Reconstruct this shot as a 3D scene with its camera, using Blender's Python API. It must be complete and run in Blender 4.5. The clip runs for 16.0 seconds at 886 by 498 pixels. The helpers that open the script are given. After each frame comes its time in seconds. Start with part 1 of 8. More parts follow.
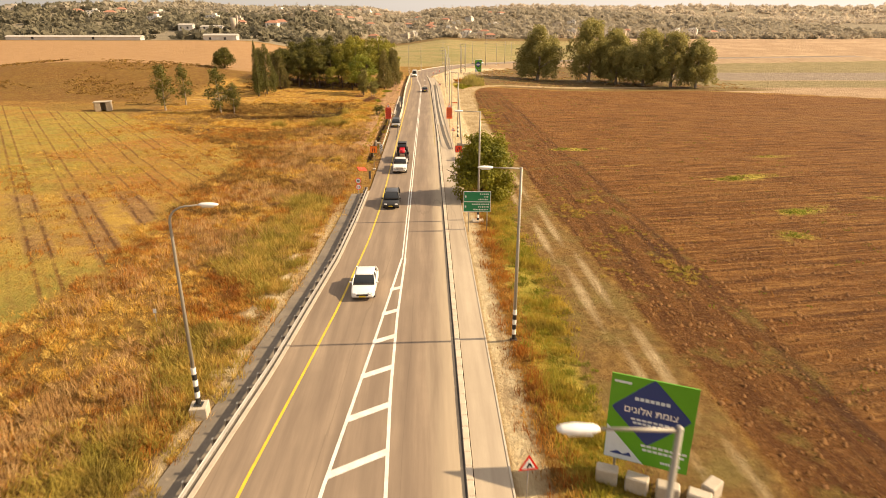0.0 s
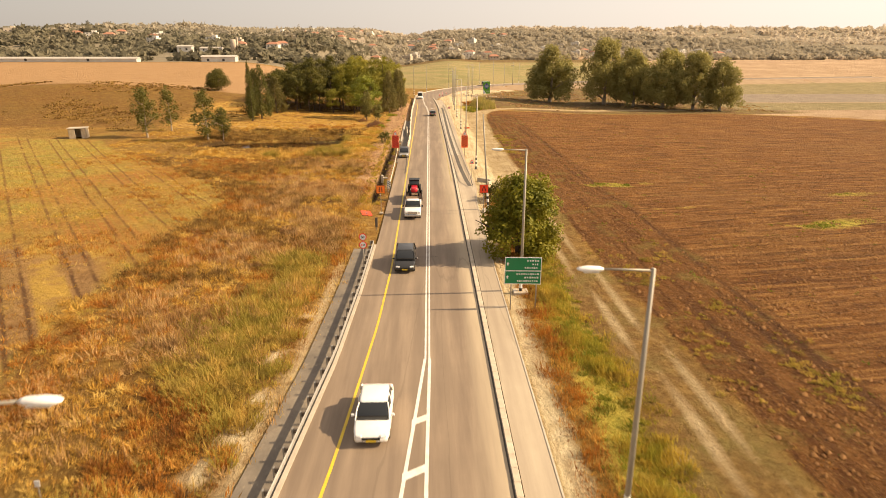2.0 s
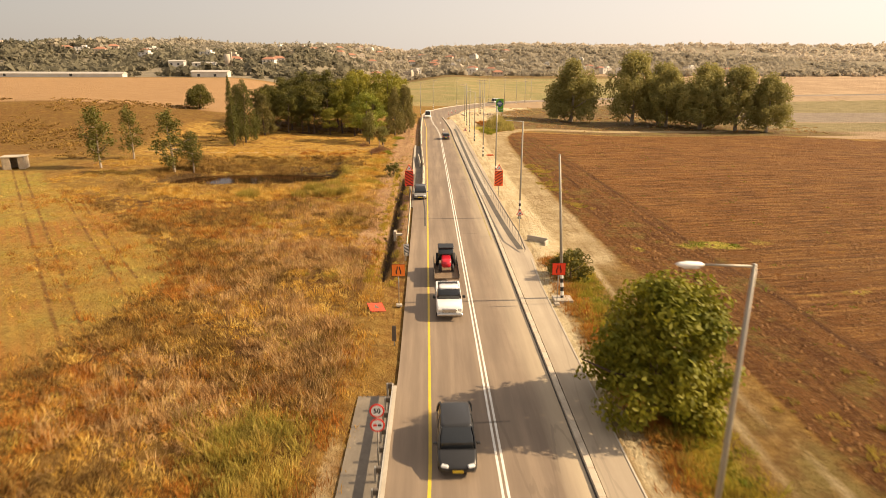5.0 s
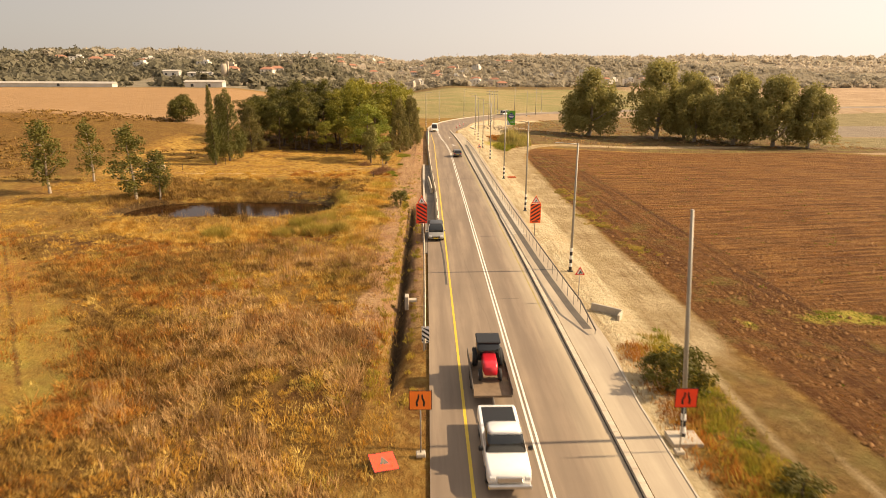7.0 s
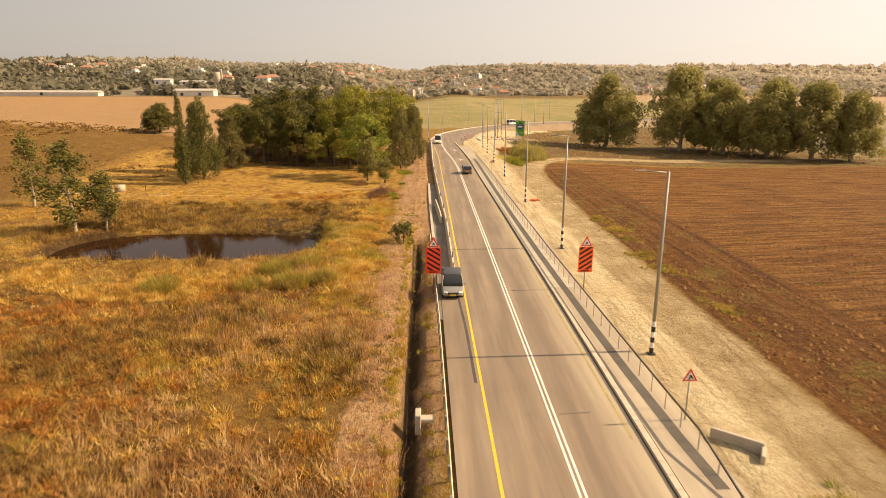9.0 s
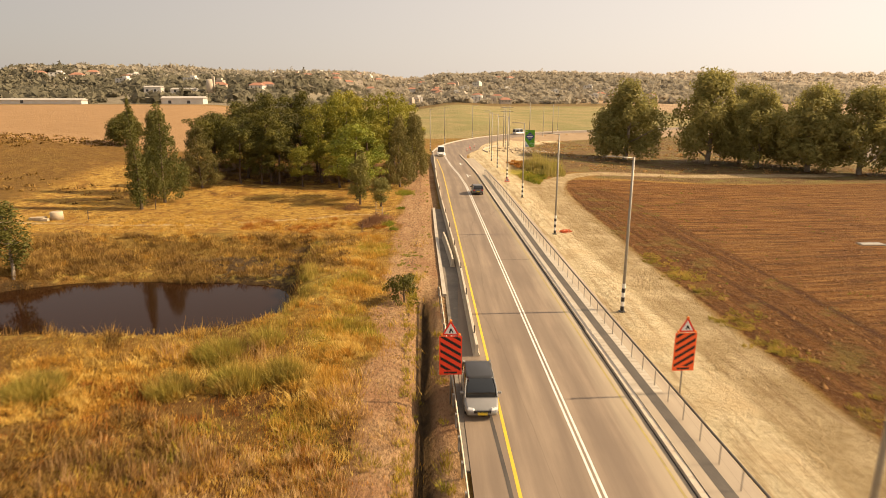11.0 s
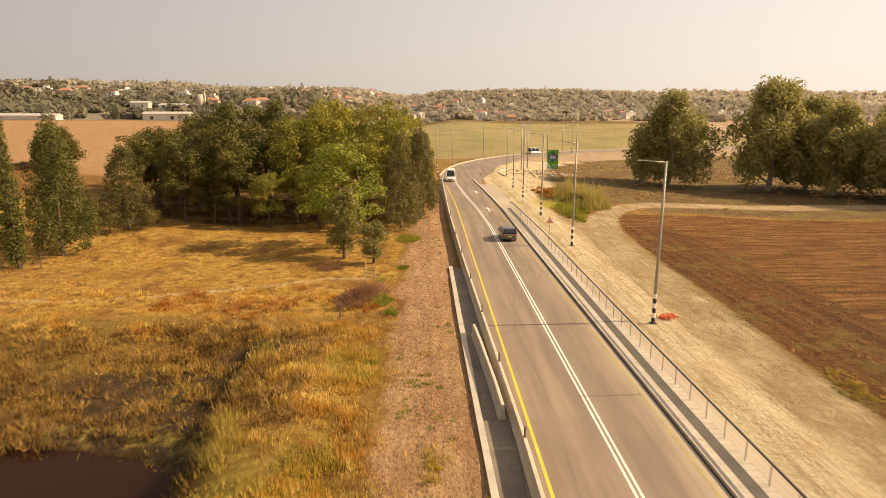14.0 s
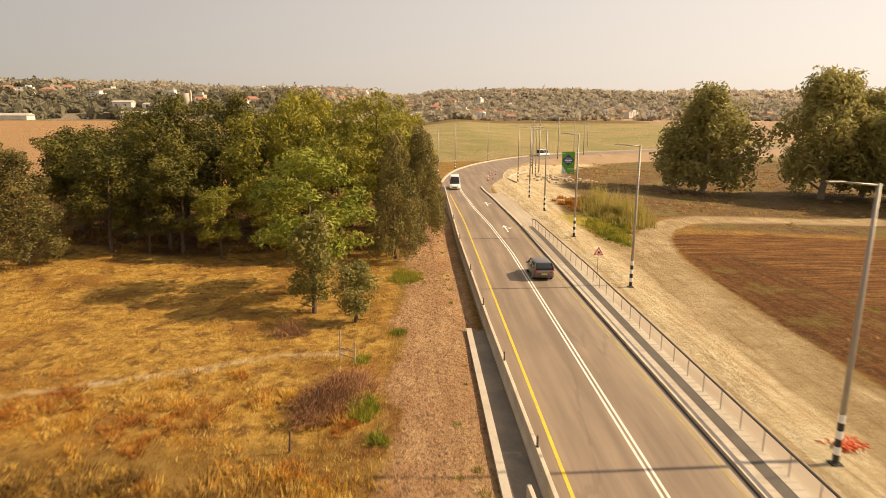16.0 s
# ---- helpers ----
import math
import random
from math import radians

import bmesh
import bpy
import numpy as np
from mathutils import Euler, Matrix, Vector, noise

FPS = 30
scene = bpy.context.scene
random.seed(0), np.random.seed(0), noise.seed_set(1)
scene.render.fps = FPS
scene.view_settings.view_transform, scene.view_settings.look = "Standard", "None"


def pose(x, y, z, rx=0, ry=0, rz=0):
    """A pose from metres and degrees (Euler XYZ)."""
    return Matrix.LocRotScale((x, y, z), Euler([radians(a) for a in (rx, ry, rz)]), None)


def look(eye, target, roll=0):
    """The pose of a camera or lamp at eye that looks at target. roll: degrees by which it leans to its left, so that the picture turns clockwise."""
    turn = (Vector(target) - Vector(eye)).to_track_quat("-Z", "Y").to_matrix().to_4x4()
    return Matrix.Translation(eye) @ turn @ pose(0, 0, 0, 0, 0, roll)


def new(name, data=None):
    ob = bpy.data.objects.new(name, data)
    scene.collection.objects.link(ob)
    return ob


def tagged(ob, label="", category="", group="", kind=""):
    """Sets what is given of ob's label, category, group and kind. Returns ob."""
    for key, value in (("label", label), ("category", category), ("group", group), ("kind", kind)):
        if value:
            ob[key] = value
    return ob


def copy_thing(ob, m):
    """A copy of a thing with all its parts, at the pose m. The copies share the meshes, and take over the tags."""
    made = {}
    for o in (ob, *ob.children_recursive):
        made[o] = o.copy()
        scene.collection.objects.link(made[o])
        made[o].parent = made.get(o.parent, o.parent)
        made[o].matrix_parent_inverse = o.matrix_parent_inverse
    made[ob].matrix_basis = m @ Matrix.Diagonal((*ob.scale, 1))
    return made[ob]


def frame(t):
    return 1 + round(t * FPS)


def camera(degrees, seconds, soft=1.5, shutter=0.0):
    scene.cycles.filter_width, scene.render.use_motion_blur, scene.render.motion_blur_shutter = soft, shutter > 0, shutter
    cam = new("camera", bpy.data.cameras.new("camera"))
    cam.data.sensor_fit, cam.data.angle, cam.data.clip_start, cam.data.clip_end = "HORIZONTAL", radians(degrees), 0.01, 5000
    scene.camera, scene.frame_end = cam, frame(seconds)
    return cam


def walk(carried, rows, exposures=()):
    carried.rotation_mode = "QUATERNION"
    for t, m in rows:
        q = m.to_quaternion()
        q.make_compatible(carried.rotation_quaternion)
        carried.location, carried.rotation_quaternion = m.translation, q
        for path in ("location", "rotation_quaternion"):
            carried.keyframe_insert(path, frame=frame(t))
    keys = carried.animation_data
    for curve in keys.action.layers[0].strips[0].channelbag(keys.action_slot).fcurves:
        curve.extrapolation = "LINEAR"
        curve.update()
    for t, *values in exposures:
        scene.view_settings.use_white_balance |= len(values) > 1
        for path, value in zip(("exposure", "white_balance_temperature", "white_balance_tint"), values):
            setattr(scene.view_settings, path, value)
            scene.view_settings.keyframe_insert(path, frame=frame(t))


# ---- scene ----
cam = camera(72.0, 16.0, 0.5, 0.5)
METRES, EYE, TILT, LEAN, TURN = 148.7, 20.2, 0.0, 0.0, -1.4
PATH = [
    (0, (2.375, -8.683, 19.814), (2.42, -6.806, 19.126), 0.1),
    (0.5, (1.982, -4.666, 19.604), (2.021, -2.787, 18.922), -0.0),
    (1, (1.514, -0.384, 19.343), (1.551, 1.503, 18.681), -0.0),
    (1.5, (0.827, 3.962, 19.134), (0.866, 5.853, 18.484), 0.1),
    (2, (0.275, 7.95, 19.004), (0.317, 9.849, 18.377), 0.0),
    (2.5, (-0.328, 12.152, 18.836), (-0.283, 14.053, 18.216), -0.0),
    (3, (-0.894, 16.668, 18.69), (-0.848, 18.574, 18.086), 0.0),
    (3.5, (-1.535, 20.943, 18.541), (-1.486, 22.849, 17.937), 0.1),
    (4, (-2.144, 25.32, 18.44), (-2.096, 27.23, 17.847), 0.1),
    (6.5, (-4.774, 49.817, 17.462), (-4.726, 51.737, 16.901), 0.1),
    (7, (-5.195, 54.211, 17.37), (-5.148, 56.134, 16.823), 0.2),
    (7.5, (-5.622, 58.686, 17.261), (-5.573, 60.609, 16.714), 0.2),
    (8, (-5.912, 63.458, 17.042), (-5.863, 65.385, 16.507), 0.2),
    (10.5, (-7.047, 85.2, 16.251), (-6.993, 87.134, 15.744), -0.0),
    (11, (-7.199, 90.32, 16.161), (-7.145, 92.257, 15.666), 0.1),
    (11.5, (-7.404, 94.851, 15.929), (-7.351, 96.789, 15.442), 0.1),
    (12, (-7.624, 99.618, 15.653), (-7.572, 101.56, 15.179), 0.0),
    (12.5, (-7.996, 104.203, 15.612), (-7.94, 106.145, 15.136), 0.1),
    (13, (-8.008, 109.149, 15.273), (-7.958, 111.095, 14.814), -0.0),
    (13.5, (-8.149, 114.002, 15.139), (-8.101, 115.951, 14.694), 0.0),
    (14, (-8.445, 118.82, 15.036), (-8.393, 120.77, 14.595), 0.2),
    (14.5, (-8.629, 123.657, 14.853), (-8.572, 125.607, 14.408), 0.2),
    (15, (-8.738, 128.57, 14.643), (-8.681, 130.52, 14.204), 0.1),
    (15.5, (-8.993, 133.482, 14.502), (-8.929, 135.43, 14.057), 0.2),
    (16, (-9.119, 138.356, 14.32), (-9.056, 140.306, 13.88), 0.1),
]
walk(cam, [(t, look(eye, target, roll)) for t, eye, target, roll in PATH], [(0, 0.84, 6700, 10), (5, 0.78, 6700, 10), (12, 0.69, 6700, 10), (16, 0.65, 6700, 10)])

# ---- light ----
SUN_UP = 34.0
world = bpy.data.worlds.new("hazy_sky")
scene.world = world
world.use_nodes = True
wn = world.node_tree
sky = wn.nodes.new("ShaderNodeTexSky")
sky.sky_type = "NISHITA"
sky.sun_disc = False
sky.sun_elevation, sky.sun_rotation = radians(SUN_UP), radians(87.7)
sky.air_density, sky.dust_density, sky.ozone_density, sky.altitude = 1.0, 2.0, 0.3, 0
bg = wn.nodes["Background"]
# a dust haze veils the sky, brighter towards the sun
coord = wn.nodes.new("ShaderNodeTexCoord")
axes = wn.nodes.new("ShaderNodeSeparateXYZ")
wn.links.new(coord.outputs["Generated"], axes.inputs[0])
side = wn.nodes.new("ShaderNodeMapRange")
side.inputs["From Min"].default_value, side.inputs["From Max"].default_value = -0.75, 0.75
wn.links.new(axes.outputs["X"], side.inputs["Value"])
veil = wn.nodes.new("ShaderNodeMix")
veil.data_type = "RGBA"
veil.inputs[6].default_value = (3.3, 2.9, 2.6, 1)
veil.inputs[7].default_value = (8.7, 7.55, 6.6, 1)
wn.links.new(side.outputs[0], veil.inputs["Factor"])
blend = wn.nodes.new("ShaderNodeMix")
blend.data_type = "RGBA"
blend.inputs["Factor"].default_value = 0.82
wn.links.new(sky.outputs[0], blend.inputs[6])
wn.links.new(veil.outputs[2], blend.inputs[7])
wn.links.new(blend.outputs[2], bg.inputs[0])
bg.inputs["Strength"].default_value = 0.083
sun_data = bpy.data.lights.new("sun", "SUN")
sun_data.energy, sun_data.angle, sun_data.color = 5.0, radians(0.7), (1.0, 0.77, 0.50)
sun = new("sun", sun_data)
sun.matrix_world = look((60, 60, 80), (60 - math.cos(radians(SUN_UP)), 60 - 0.04 * math.cos(radians(SUN_UP)), 80 - math.sin(radians(SUN_UP))))

# ---- materials ----
def nodes_of(name):
    m = bpy.data.materials.new(name)
    m.use_nodes = True
    nt = m.node_tree
    return m, nt, nt.nodes["Principled BSDF"]


def link(nt, a, b):
    nt.links.new(a, b)


def noise_node(nt, vec, scale, detail=4.0, rough=0.6):
    n = nt.nodes.new("ShaderNodeTexNoise")
    n.inputs["Scale"].default_value, n.inputs["Detail"].default_value, n.inputs["Roughness"].default_value = scale, detail, rough
    if vec:
        link(nt, vec, n.inputs["Vector"])
    return n.outputs["Fac"]


def ramp(nt, fac, lo, hi):
    n = nt.nodes.new("ShaderNodeMapRange")
    n.inputs["From Min"].default_value, n.inputs["From Max"].default_value = lo, hi
    link(nt, fac, n.inputs["Value"])
    return n.outputs[0]


def maths(nt, op, a, b=None):
    n = nt.nodes.new("ShaderNodeMath")
    n.operation = op
    for s, v in zip(n.inputs, (a, b)):
        if v is None:
            continue
        if isinstance(v, (int, float)):
            s.default_value = v
        else:
            link(nt, v, s)
    return n.outputs[0]


def mix(nt, fac, a, b):
    n = nt.nodes.new("ShaderNodeMix")
    n.data_type = "RGBA"
    for s, v in ((n.inputs["Factor"], fac), (n.inputs[6], a), (n.inputs[7], b)):
        if isinstance(v, (int, float)):
            s.default_value = v
        elif isinstance(v, tuple):
            s.default_value = (*v, 1.0)
        else:
            link(nt, v, s)
    return n.outputs[2]


def shade(c, k):
    return tuple(min(1.0, v * k) for v in c)


def surface(name, color, other=None, rough=0.75, metal=0.0, big=0.6, fine=9.0, bump=0.15, depth=0.02, spot=None, world_space=False, rand=0.0):
    """Two-scale mottled surface: big patches between two colours, fine grain, relief, and optional spots of a third colour."""
    m, nt, p = nodes_of(name)
    if world_space:
        vec = nt.nodes.new("ShaderNodeNewGeometry").outputs["Position"]
    else:
        vec = nt.nodes.new("ShaderNodeTexCoord").outputs["Object"]
    other = other or shade(color, 0.72)
    n1 = ramp(nt, noise_node(nt, vec, big, 5), 0.36, 0.66)
    n2 = noise_node(nt, vec, fine, 6, 0.7)
    col = mix(nt, n1, color, other)
    col = mix(nt, maths(nt, "MULTIPLY", ramp(nt, n2, 0.35, 0.75), 0.45), col, shade(color, 0.6))
    if spot:
        col = mix(nt, ramp(nt, noise_node(nt, vec, big * 2.7, 6, 0.75), 0.6, 0.72), col, spot)
    if rand:
        info = nt.nodes.new("ShaderNodeObjectInfo").outputs["Random"]
        col = mix(nt, maths(nt, "MULTIPLY", info, rand), col, shade(other, 0.6))
    link(nt, col, p.inputs["Base Color"])
    r = nt.nodes.new("ShaderNodeMapRange")
    r.inputs["To Min"].default_value, r.inputs["To Max"].default_value = max(0.03, rough - 0.12), min(1.0, rough + 0.12)
    link(nt, n2, r.inputs["Value"])
    link(nt, r.outputs[0], p.inputs["Roughness"])
    p.inputs["Metallic"].default_value = metal
    if bump:
        b = nt.nodes.new("ShaderNodeBump")
        b.inputs["Strength"].default_value, b.inputs["Distance"].default_value = bump, depth
        link(nt, n2, b.inputs["Height"])
        link(nt, b.outputs[0], p.inputs["Normal"])
    return m


def leaf_material(name, color, other, third, glow=0.25, by_object=0.25):
    """Leaves: tone by leaf and by plant, slightly translucent."""
    m, nt, p = nodes_of(name)
    geo = nt.nodes.new("ShaderNodeNewGeometry")
    info = nt.nodes.new("ShaderNodeObjectInfo")
    isl = geo.outputs["Random Per Island"]
    patch = ramp(nt, noise_node(nt, geo.outputs["Position"], 0.35, 3), 0.35, 0.65)
    col = mix(nt, isl, color, other)
    col = mix(nt, maths(nt, "MULTIPLY", patch, 0.6), col, third)
    col = mix(nt, maths(nt, "MULTIPLY", info.outputs["Random"], by_object), col, shade(color, 0.55))
    link(nt, col, p.inputs["Base Color"])
    p.inputs["Roughness"].default_value = 0.62
    p.inputs["Specular IOR Level"].default_value = 0.25
    tr = nt.nodes.new("ShaderNodeBsdfTranslucent")
    link(nt, col, tr.inputs["Color"])
    mx = nt.nodes.new("ShaderNodeMixShader")
    mx.inputs[0].default_value = glow
    out = nt.nodes["Material Output"]
    link(nt, p.outputs[0], mx.inputs[1])
    link(nt, tr.outputs[0], mx.inputs[2])
    link(nt, mx.outputs[0], out.inputs["Surface"])
    return m


def grass_material(name, a, b, c, dark, glow=0.35):
    """Dry stems that change colour from patch to patch and tuft to tuft, with dark patches painted in for shade between
    tussocks.
    """
    m, nt, p = nodes_of(name)
    geo = nt.nodes.new("ShaderNodeNewGeometry")
    pos = geo.outputs["Position"]
    col = mix(nt, ramp(nt, noise_node(nt, pos, 0.17, 4, 0.6), 0.42, 0.60), a, b)
    col = mix(nt, ramp(nt, noise_node(nt, pos, 0.75, 3, 0.6), 0.48, 0.60), col, c)
    col = mix(nt, maths(nt, "MULTIPLY", ramp(nt, noise_node(nt, pos, 0.5, 4, 0.7), 0.50, 0.59), 0.62), col, dark)
    col = mix(nt, maths(nt, "MULTIPLY", geo.outputs["Random Per Island"], 0.4), col, shade(a, 0.6))
    link(nt, col, p.inputs["Base Color"])
    p.inputs["Roughness"].default_value = 0.7
    p.inputs["Specular IOR Level"].default_value = 0.2
    tr = nt.nodes.new("ShaderNodeBsdfTranslucent")
    link(nt, col, tr.inputs["Color"])
    mx = nt.nodes.new("ShaderNodeMixShader")
    mx.inputs[0].default_value = glow
    link(nt, p.outputs[0], mx.inputs[1])
    link(nt, tr.outputs[0], mx.inputs[2])
    link(nt, mx.outputs[0], nt.nodes["Material Output"].inputs["Surface"])
    return m


def paint(name, color, rough=0.35, metal=0.0, coat=0.0):
    m, nt, p = nodes_of(name)
    vec = nt.nodes.new("ShaderNodeTexCoord").outputs["Object"]
    n = noise_node(nt, vec, 3.0, 5)
    link(nt, mix(nt, maths(nt, "MULTIPLY", ramp(nt, n, 0.45, 0.8), 0.25), color, shade(color, 0.7)), p.inputs["Base Color"])
    p.inputs["Roughness"].default_value, p.inputs["Metallic"].default_value = rough, metal
    p.inputs["Coat Weight"].default_value = coat
    return m


def asphalt(name, color, pale, stain, dusty=False):
    """Worn asphalt: wheel tracks along the lane, patches, cracks, dust."""
    m, nt, p = nodes_of(name)
    pos = nt.nodes.new("ShaderNodeNewGeometry").outputs["Position"]
    mp = nt.nodes.new("ShaderNodeMapping")
    mp.inputs["Scale"].default_value = (1.0, 0.06, 1.0)
    link(nt, pos, mp.inputs["Vector"])
    streak = noise_node(nt, mp.outputs[0], 1.1, 5, 0.6)
    patch = noise_node(nt, pos, 0.12, 5, 0.6)
    grain = noise_node(nt, pos, 28.0, 4, 0.8)
    col = mix(nt, ramp(nt, streak, 0.38, 0.66), color, pale)
    col = mix(nt, maths(nt, "MULTIPLY", ramp(nt, patch, 0.42, 0.72), 0.5), col, stain)
    col = mix(nt, maths(nt, "MULTIPLY", ramp(nt, grain, 0.45, 0.8), 0.3), col, shade(color, 0.55))
    vor = nt.nodes.new("ShaderNodeTexVoronoi")
    vor.feature = "DISTANCE_TO_EDGE"
    vor.inputs["Scale"].default_value = 0.16
    warp = nt.nodes.new("ShaderNodeVectorMath")
    warp.operation = "ADD"
    nz = nt.nodes.new("ShaderNodeTexNoise")
    nz.inputs["Scale"].default_value, nz.inputs["Detail"].default_value = 0.8, 6
    link(nt, mp.outputs[0], nz.inputs["Vector"])
    link(nt, mp.outputs[0], warp.inputs[0])
    link(nt, nz.outputs["Color"], warp.inputs[1])
    link(nt, warp.outputs[0], vor.inputs["Vector"])
    if dusty:
        # dust lies along the kerb
        ax = nt.nodes.new("ShaderNodeSeparateXYZ")
        link(nt, pos, ax.inputs[0])
        lane_x = maths(nt, "ADD", ax.outputs["X"], maths(nt, "MULTIPLY", maths(nt, "SUBTRACT", patch, 0.5), 0.8))
        worn = maths(nt, "SINE", maths(nt, "MULTIPLY", maths(nt, "ADD", lane_x, -0.65), 2 * math.pi / 1.75), 0.0)
        col = mix(nt, maths(nt, "MULTIPLY", ramp(nt, worn, 0.1, 0.95), 0.38), col, stain)
        fan = noise_node(nt, mp.outputs[0], 0.5, 5, 0.65)
        edge = maths(nt, "ADD", ax.outputs["X"], maths(nt, "MULTIPLY", maths(nt, "SUBTRACT", fan, 0.5), 3.2))
        lie = maths(nt, "MULTIPLY", ramp(nt, edge, 2.2, 4.2), ramp(nt, ax.outputs["Y"], 225, 205))
        col = mix(nt, maths(nt, "MULTIPLY", lie, 0.75), col, (0.50, 0.41, 0.28))
    crack = maths(nt, "LESS_THAN", vor.outputs["Distance"], 0.0035)
    col = mix(nt, maths(nt, "MULTIPLY", crack, 0.2), col, shade(color, 0.35))
    link(nt, col, p.inputs["Base Color"])
    p.inputs["Roughness"].default_value = 0.82
    b = nt.nodes.new("ShaderNodeBump")
    b.inputs["Strength"].default_value, b.inputs["Distance"].default_value = 0.3, 0.01
    link(nt, grain, b.inputs["Height"])
    link(nt, b.outputs[0], p.inputs["Normal"])
    return m


ASPHALT = asphalt("worn_asphalt", (0.19, 0.14, 0.098), (0.29, 0.218, 0.15), (0.155, 0.114, 0.08), True)
PATH_ASPHALT = asphalt("dusty_path_asphalt", (0.34, 0.275, 0.20), (0.44, 0.365, 0.265), (0.28, 0.22, 0.155))
GUTTER = surface("grey_channel_concrete", (0.145, 0.122, 0.095), (0.225, 0.185, 0.138), 0.9, big=0.5, fine=6, spot=(0.34, 0.27, 0.18), world_space=True)
CONCRETE = surface("pale_concrete", (0.50, 0.44, 0.35), (0.40, 0.34, 0.26), 0.85, big=0.8, fine=8, world_space=True)
KERB = surface("kerb_concrete", (0.56, 0.48, 0.37), (0.44, 0.36, 0.27), 0.85, big=1.2, fine=9, world_space=True)
ASPHALT_DARK = surface("dark_repair_asphalt", (0.10, 0.078, 0.058), (0.14, 0.108, 0.08), 0.85, big=1.5, fine=12, world_space=True)
KERB_SHADE_TAR = surface("kerb_dark_joint", (0.06, 0.05, 0.042), (0.09, 0.075, 0.06), 0.9, world_space=True)
WHITE_PAINT = surface("white_road_paint", (0.78, 0.75, 0.68), (0.62, 0.58, 0.50), 0.6, big=1.5, fine=12, bump=0.05, world_space=True)
YELLOW_PAINT = surface("yellow_road_paint", (0.72, 0.50, 0.03), (0.55, 0.38, 0.05), 0.6, big=1.2, fine=12, bump=0.05, world_space=True)
FADED_YELLOW = surface("faded_yellow_paint", (0.42, 0.33, 0.10), (0.26, 0.20, 0.10), 0.7, big=1.2, fine=12, bump=0.05, world_space=True)
STEEL = surface("galvanised_steel", (0.42, 0.40, 0.36), (0.32, 0.30, 0.27), 0.5, 0.6, big=2, fine=14, bump=0.05)
POLE_STEEL = surface("painted_pole_steel", (0.36, 0.33, 0.27), (0.30, 0.27, 0.22), 0.5, 0.2, big=1, fine=12, bump=0.04)
RAIL_STEEL = surface("brown_rail_steel", (0.17, 0.14, 0.11), (0.11, 0.09, 0.07), 0.55, 0.3, big=1, fine=12, bump=0.05)
BARRIER = surface("cream_barrier_concrete", (0.56, 0.49, 0.37), (0.44, 0.37, 0.27), 0.8, big=0.9, fine=7, world_space=True)
BAND_WHITE = paint("white_band_paint", (0.78, 0.76, 0.70), 0.5)
BAND_BLACK = paint("black_band_paint", (0.02, 0.02, 0.02), 0.5)
LAMP_WHITE = paint("lamp_head_shell", (0.80, 0.79, 0.75), 0.35)
SIGN_RED = paint("sign_red", (0.80, 0.035, 0.02), 0.4)
SIGN_ORANGE = paint("sign_orange", (1.0, 0.24, 0.025), 0.6)
SIGN_WHITE = paint("sign_white", (0.80, 0.79, 0.76), 0.4)
SIGN_BLACK = paint("sign_black", (0.012, 0.012, 0.012), 0.5)
SIGN_GREEN = paint("sign_green", (0.008, 0.20, 0.075), 0.4)
BOARD_GREEN = paint("billboard_green", (0.10, 0.33, 0.015), 0.45)
BOARD_BLUE = paint("billboard_blue", (0.022, 0.045, 0.19), 0.45)
BOARD_PALE = paint("billboard_pale", (0.62, 0.68, 0.72), 0.45)
BARK = surface("brown_bark", (0.13, 0.085, 0.055), (0.08, 0.055, 0.038), 0.95, big=2, fine=14, bump=0.6, depth=0.04)
PALE_BARK = surface("pale_bark", (0.40, 0.33, 0.25), (0.27, 0.21, 0.15), 0.9, big=2, fine=12, bump=0.4, depth=0.03)
RUBBER = surface("tyre_rubber", (0.018, 0.018, 0.018), (0.03, 0.028, 0.026), 0.85)
GLASS_DARK = paint("tinted_glass", (0.012, 0.014, 0.015), 0.06, 0.0, 0.5)
CHROME = paint("bright_rim_metal", (0.55, 0.54, 0.52), 0.25, 0.9)
LIGHT_CLEAR = paint("headlight_lens", (0.75, 0.75, 0.72), 0.1, 0.2, 0.5)
LIGHT_RED = paint("tail_light_lens", (0.45, 0.01, 0.008), 0.15, 0.0, 0.5)
PLATE = paint("yellow_plate", (0.75, 0.52, 0.04), 0.4)

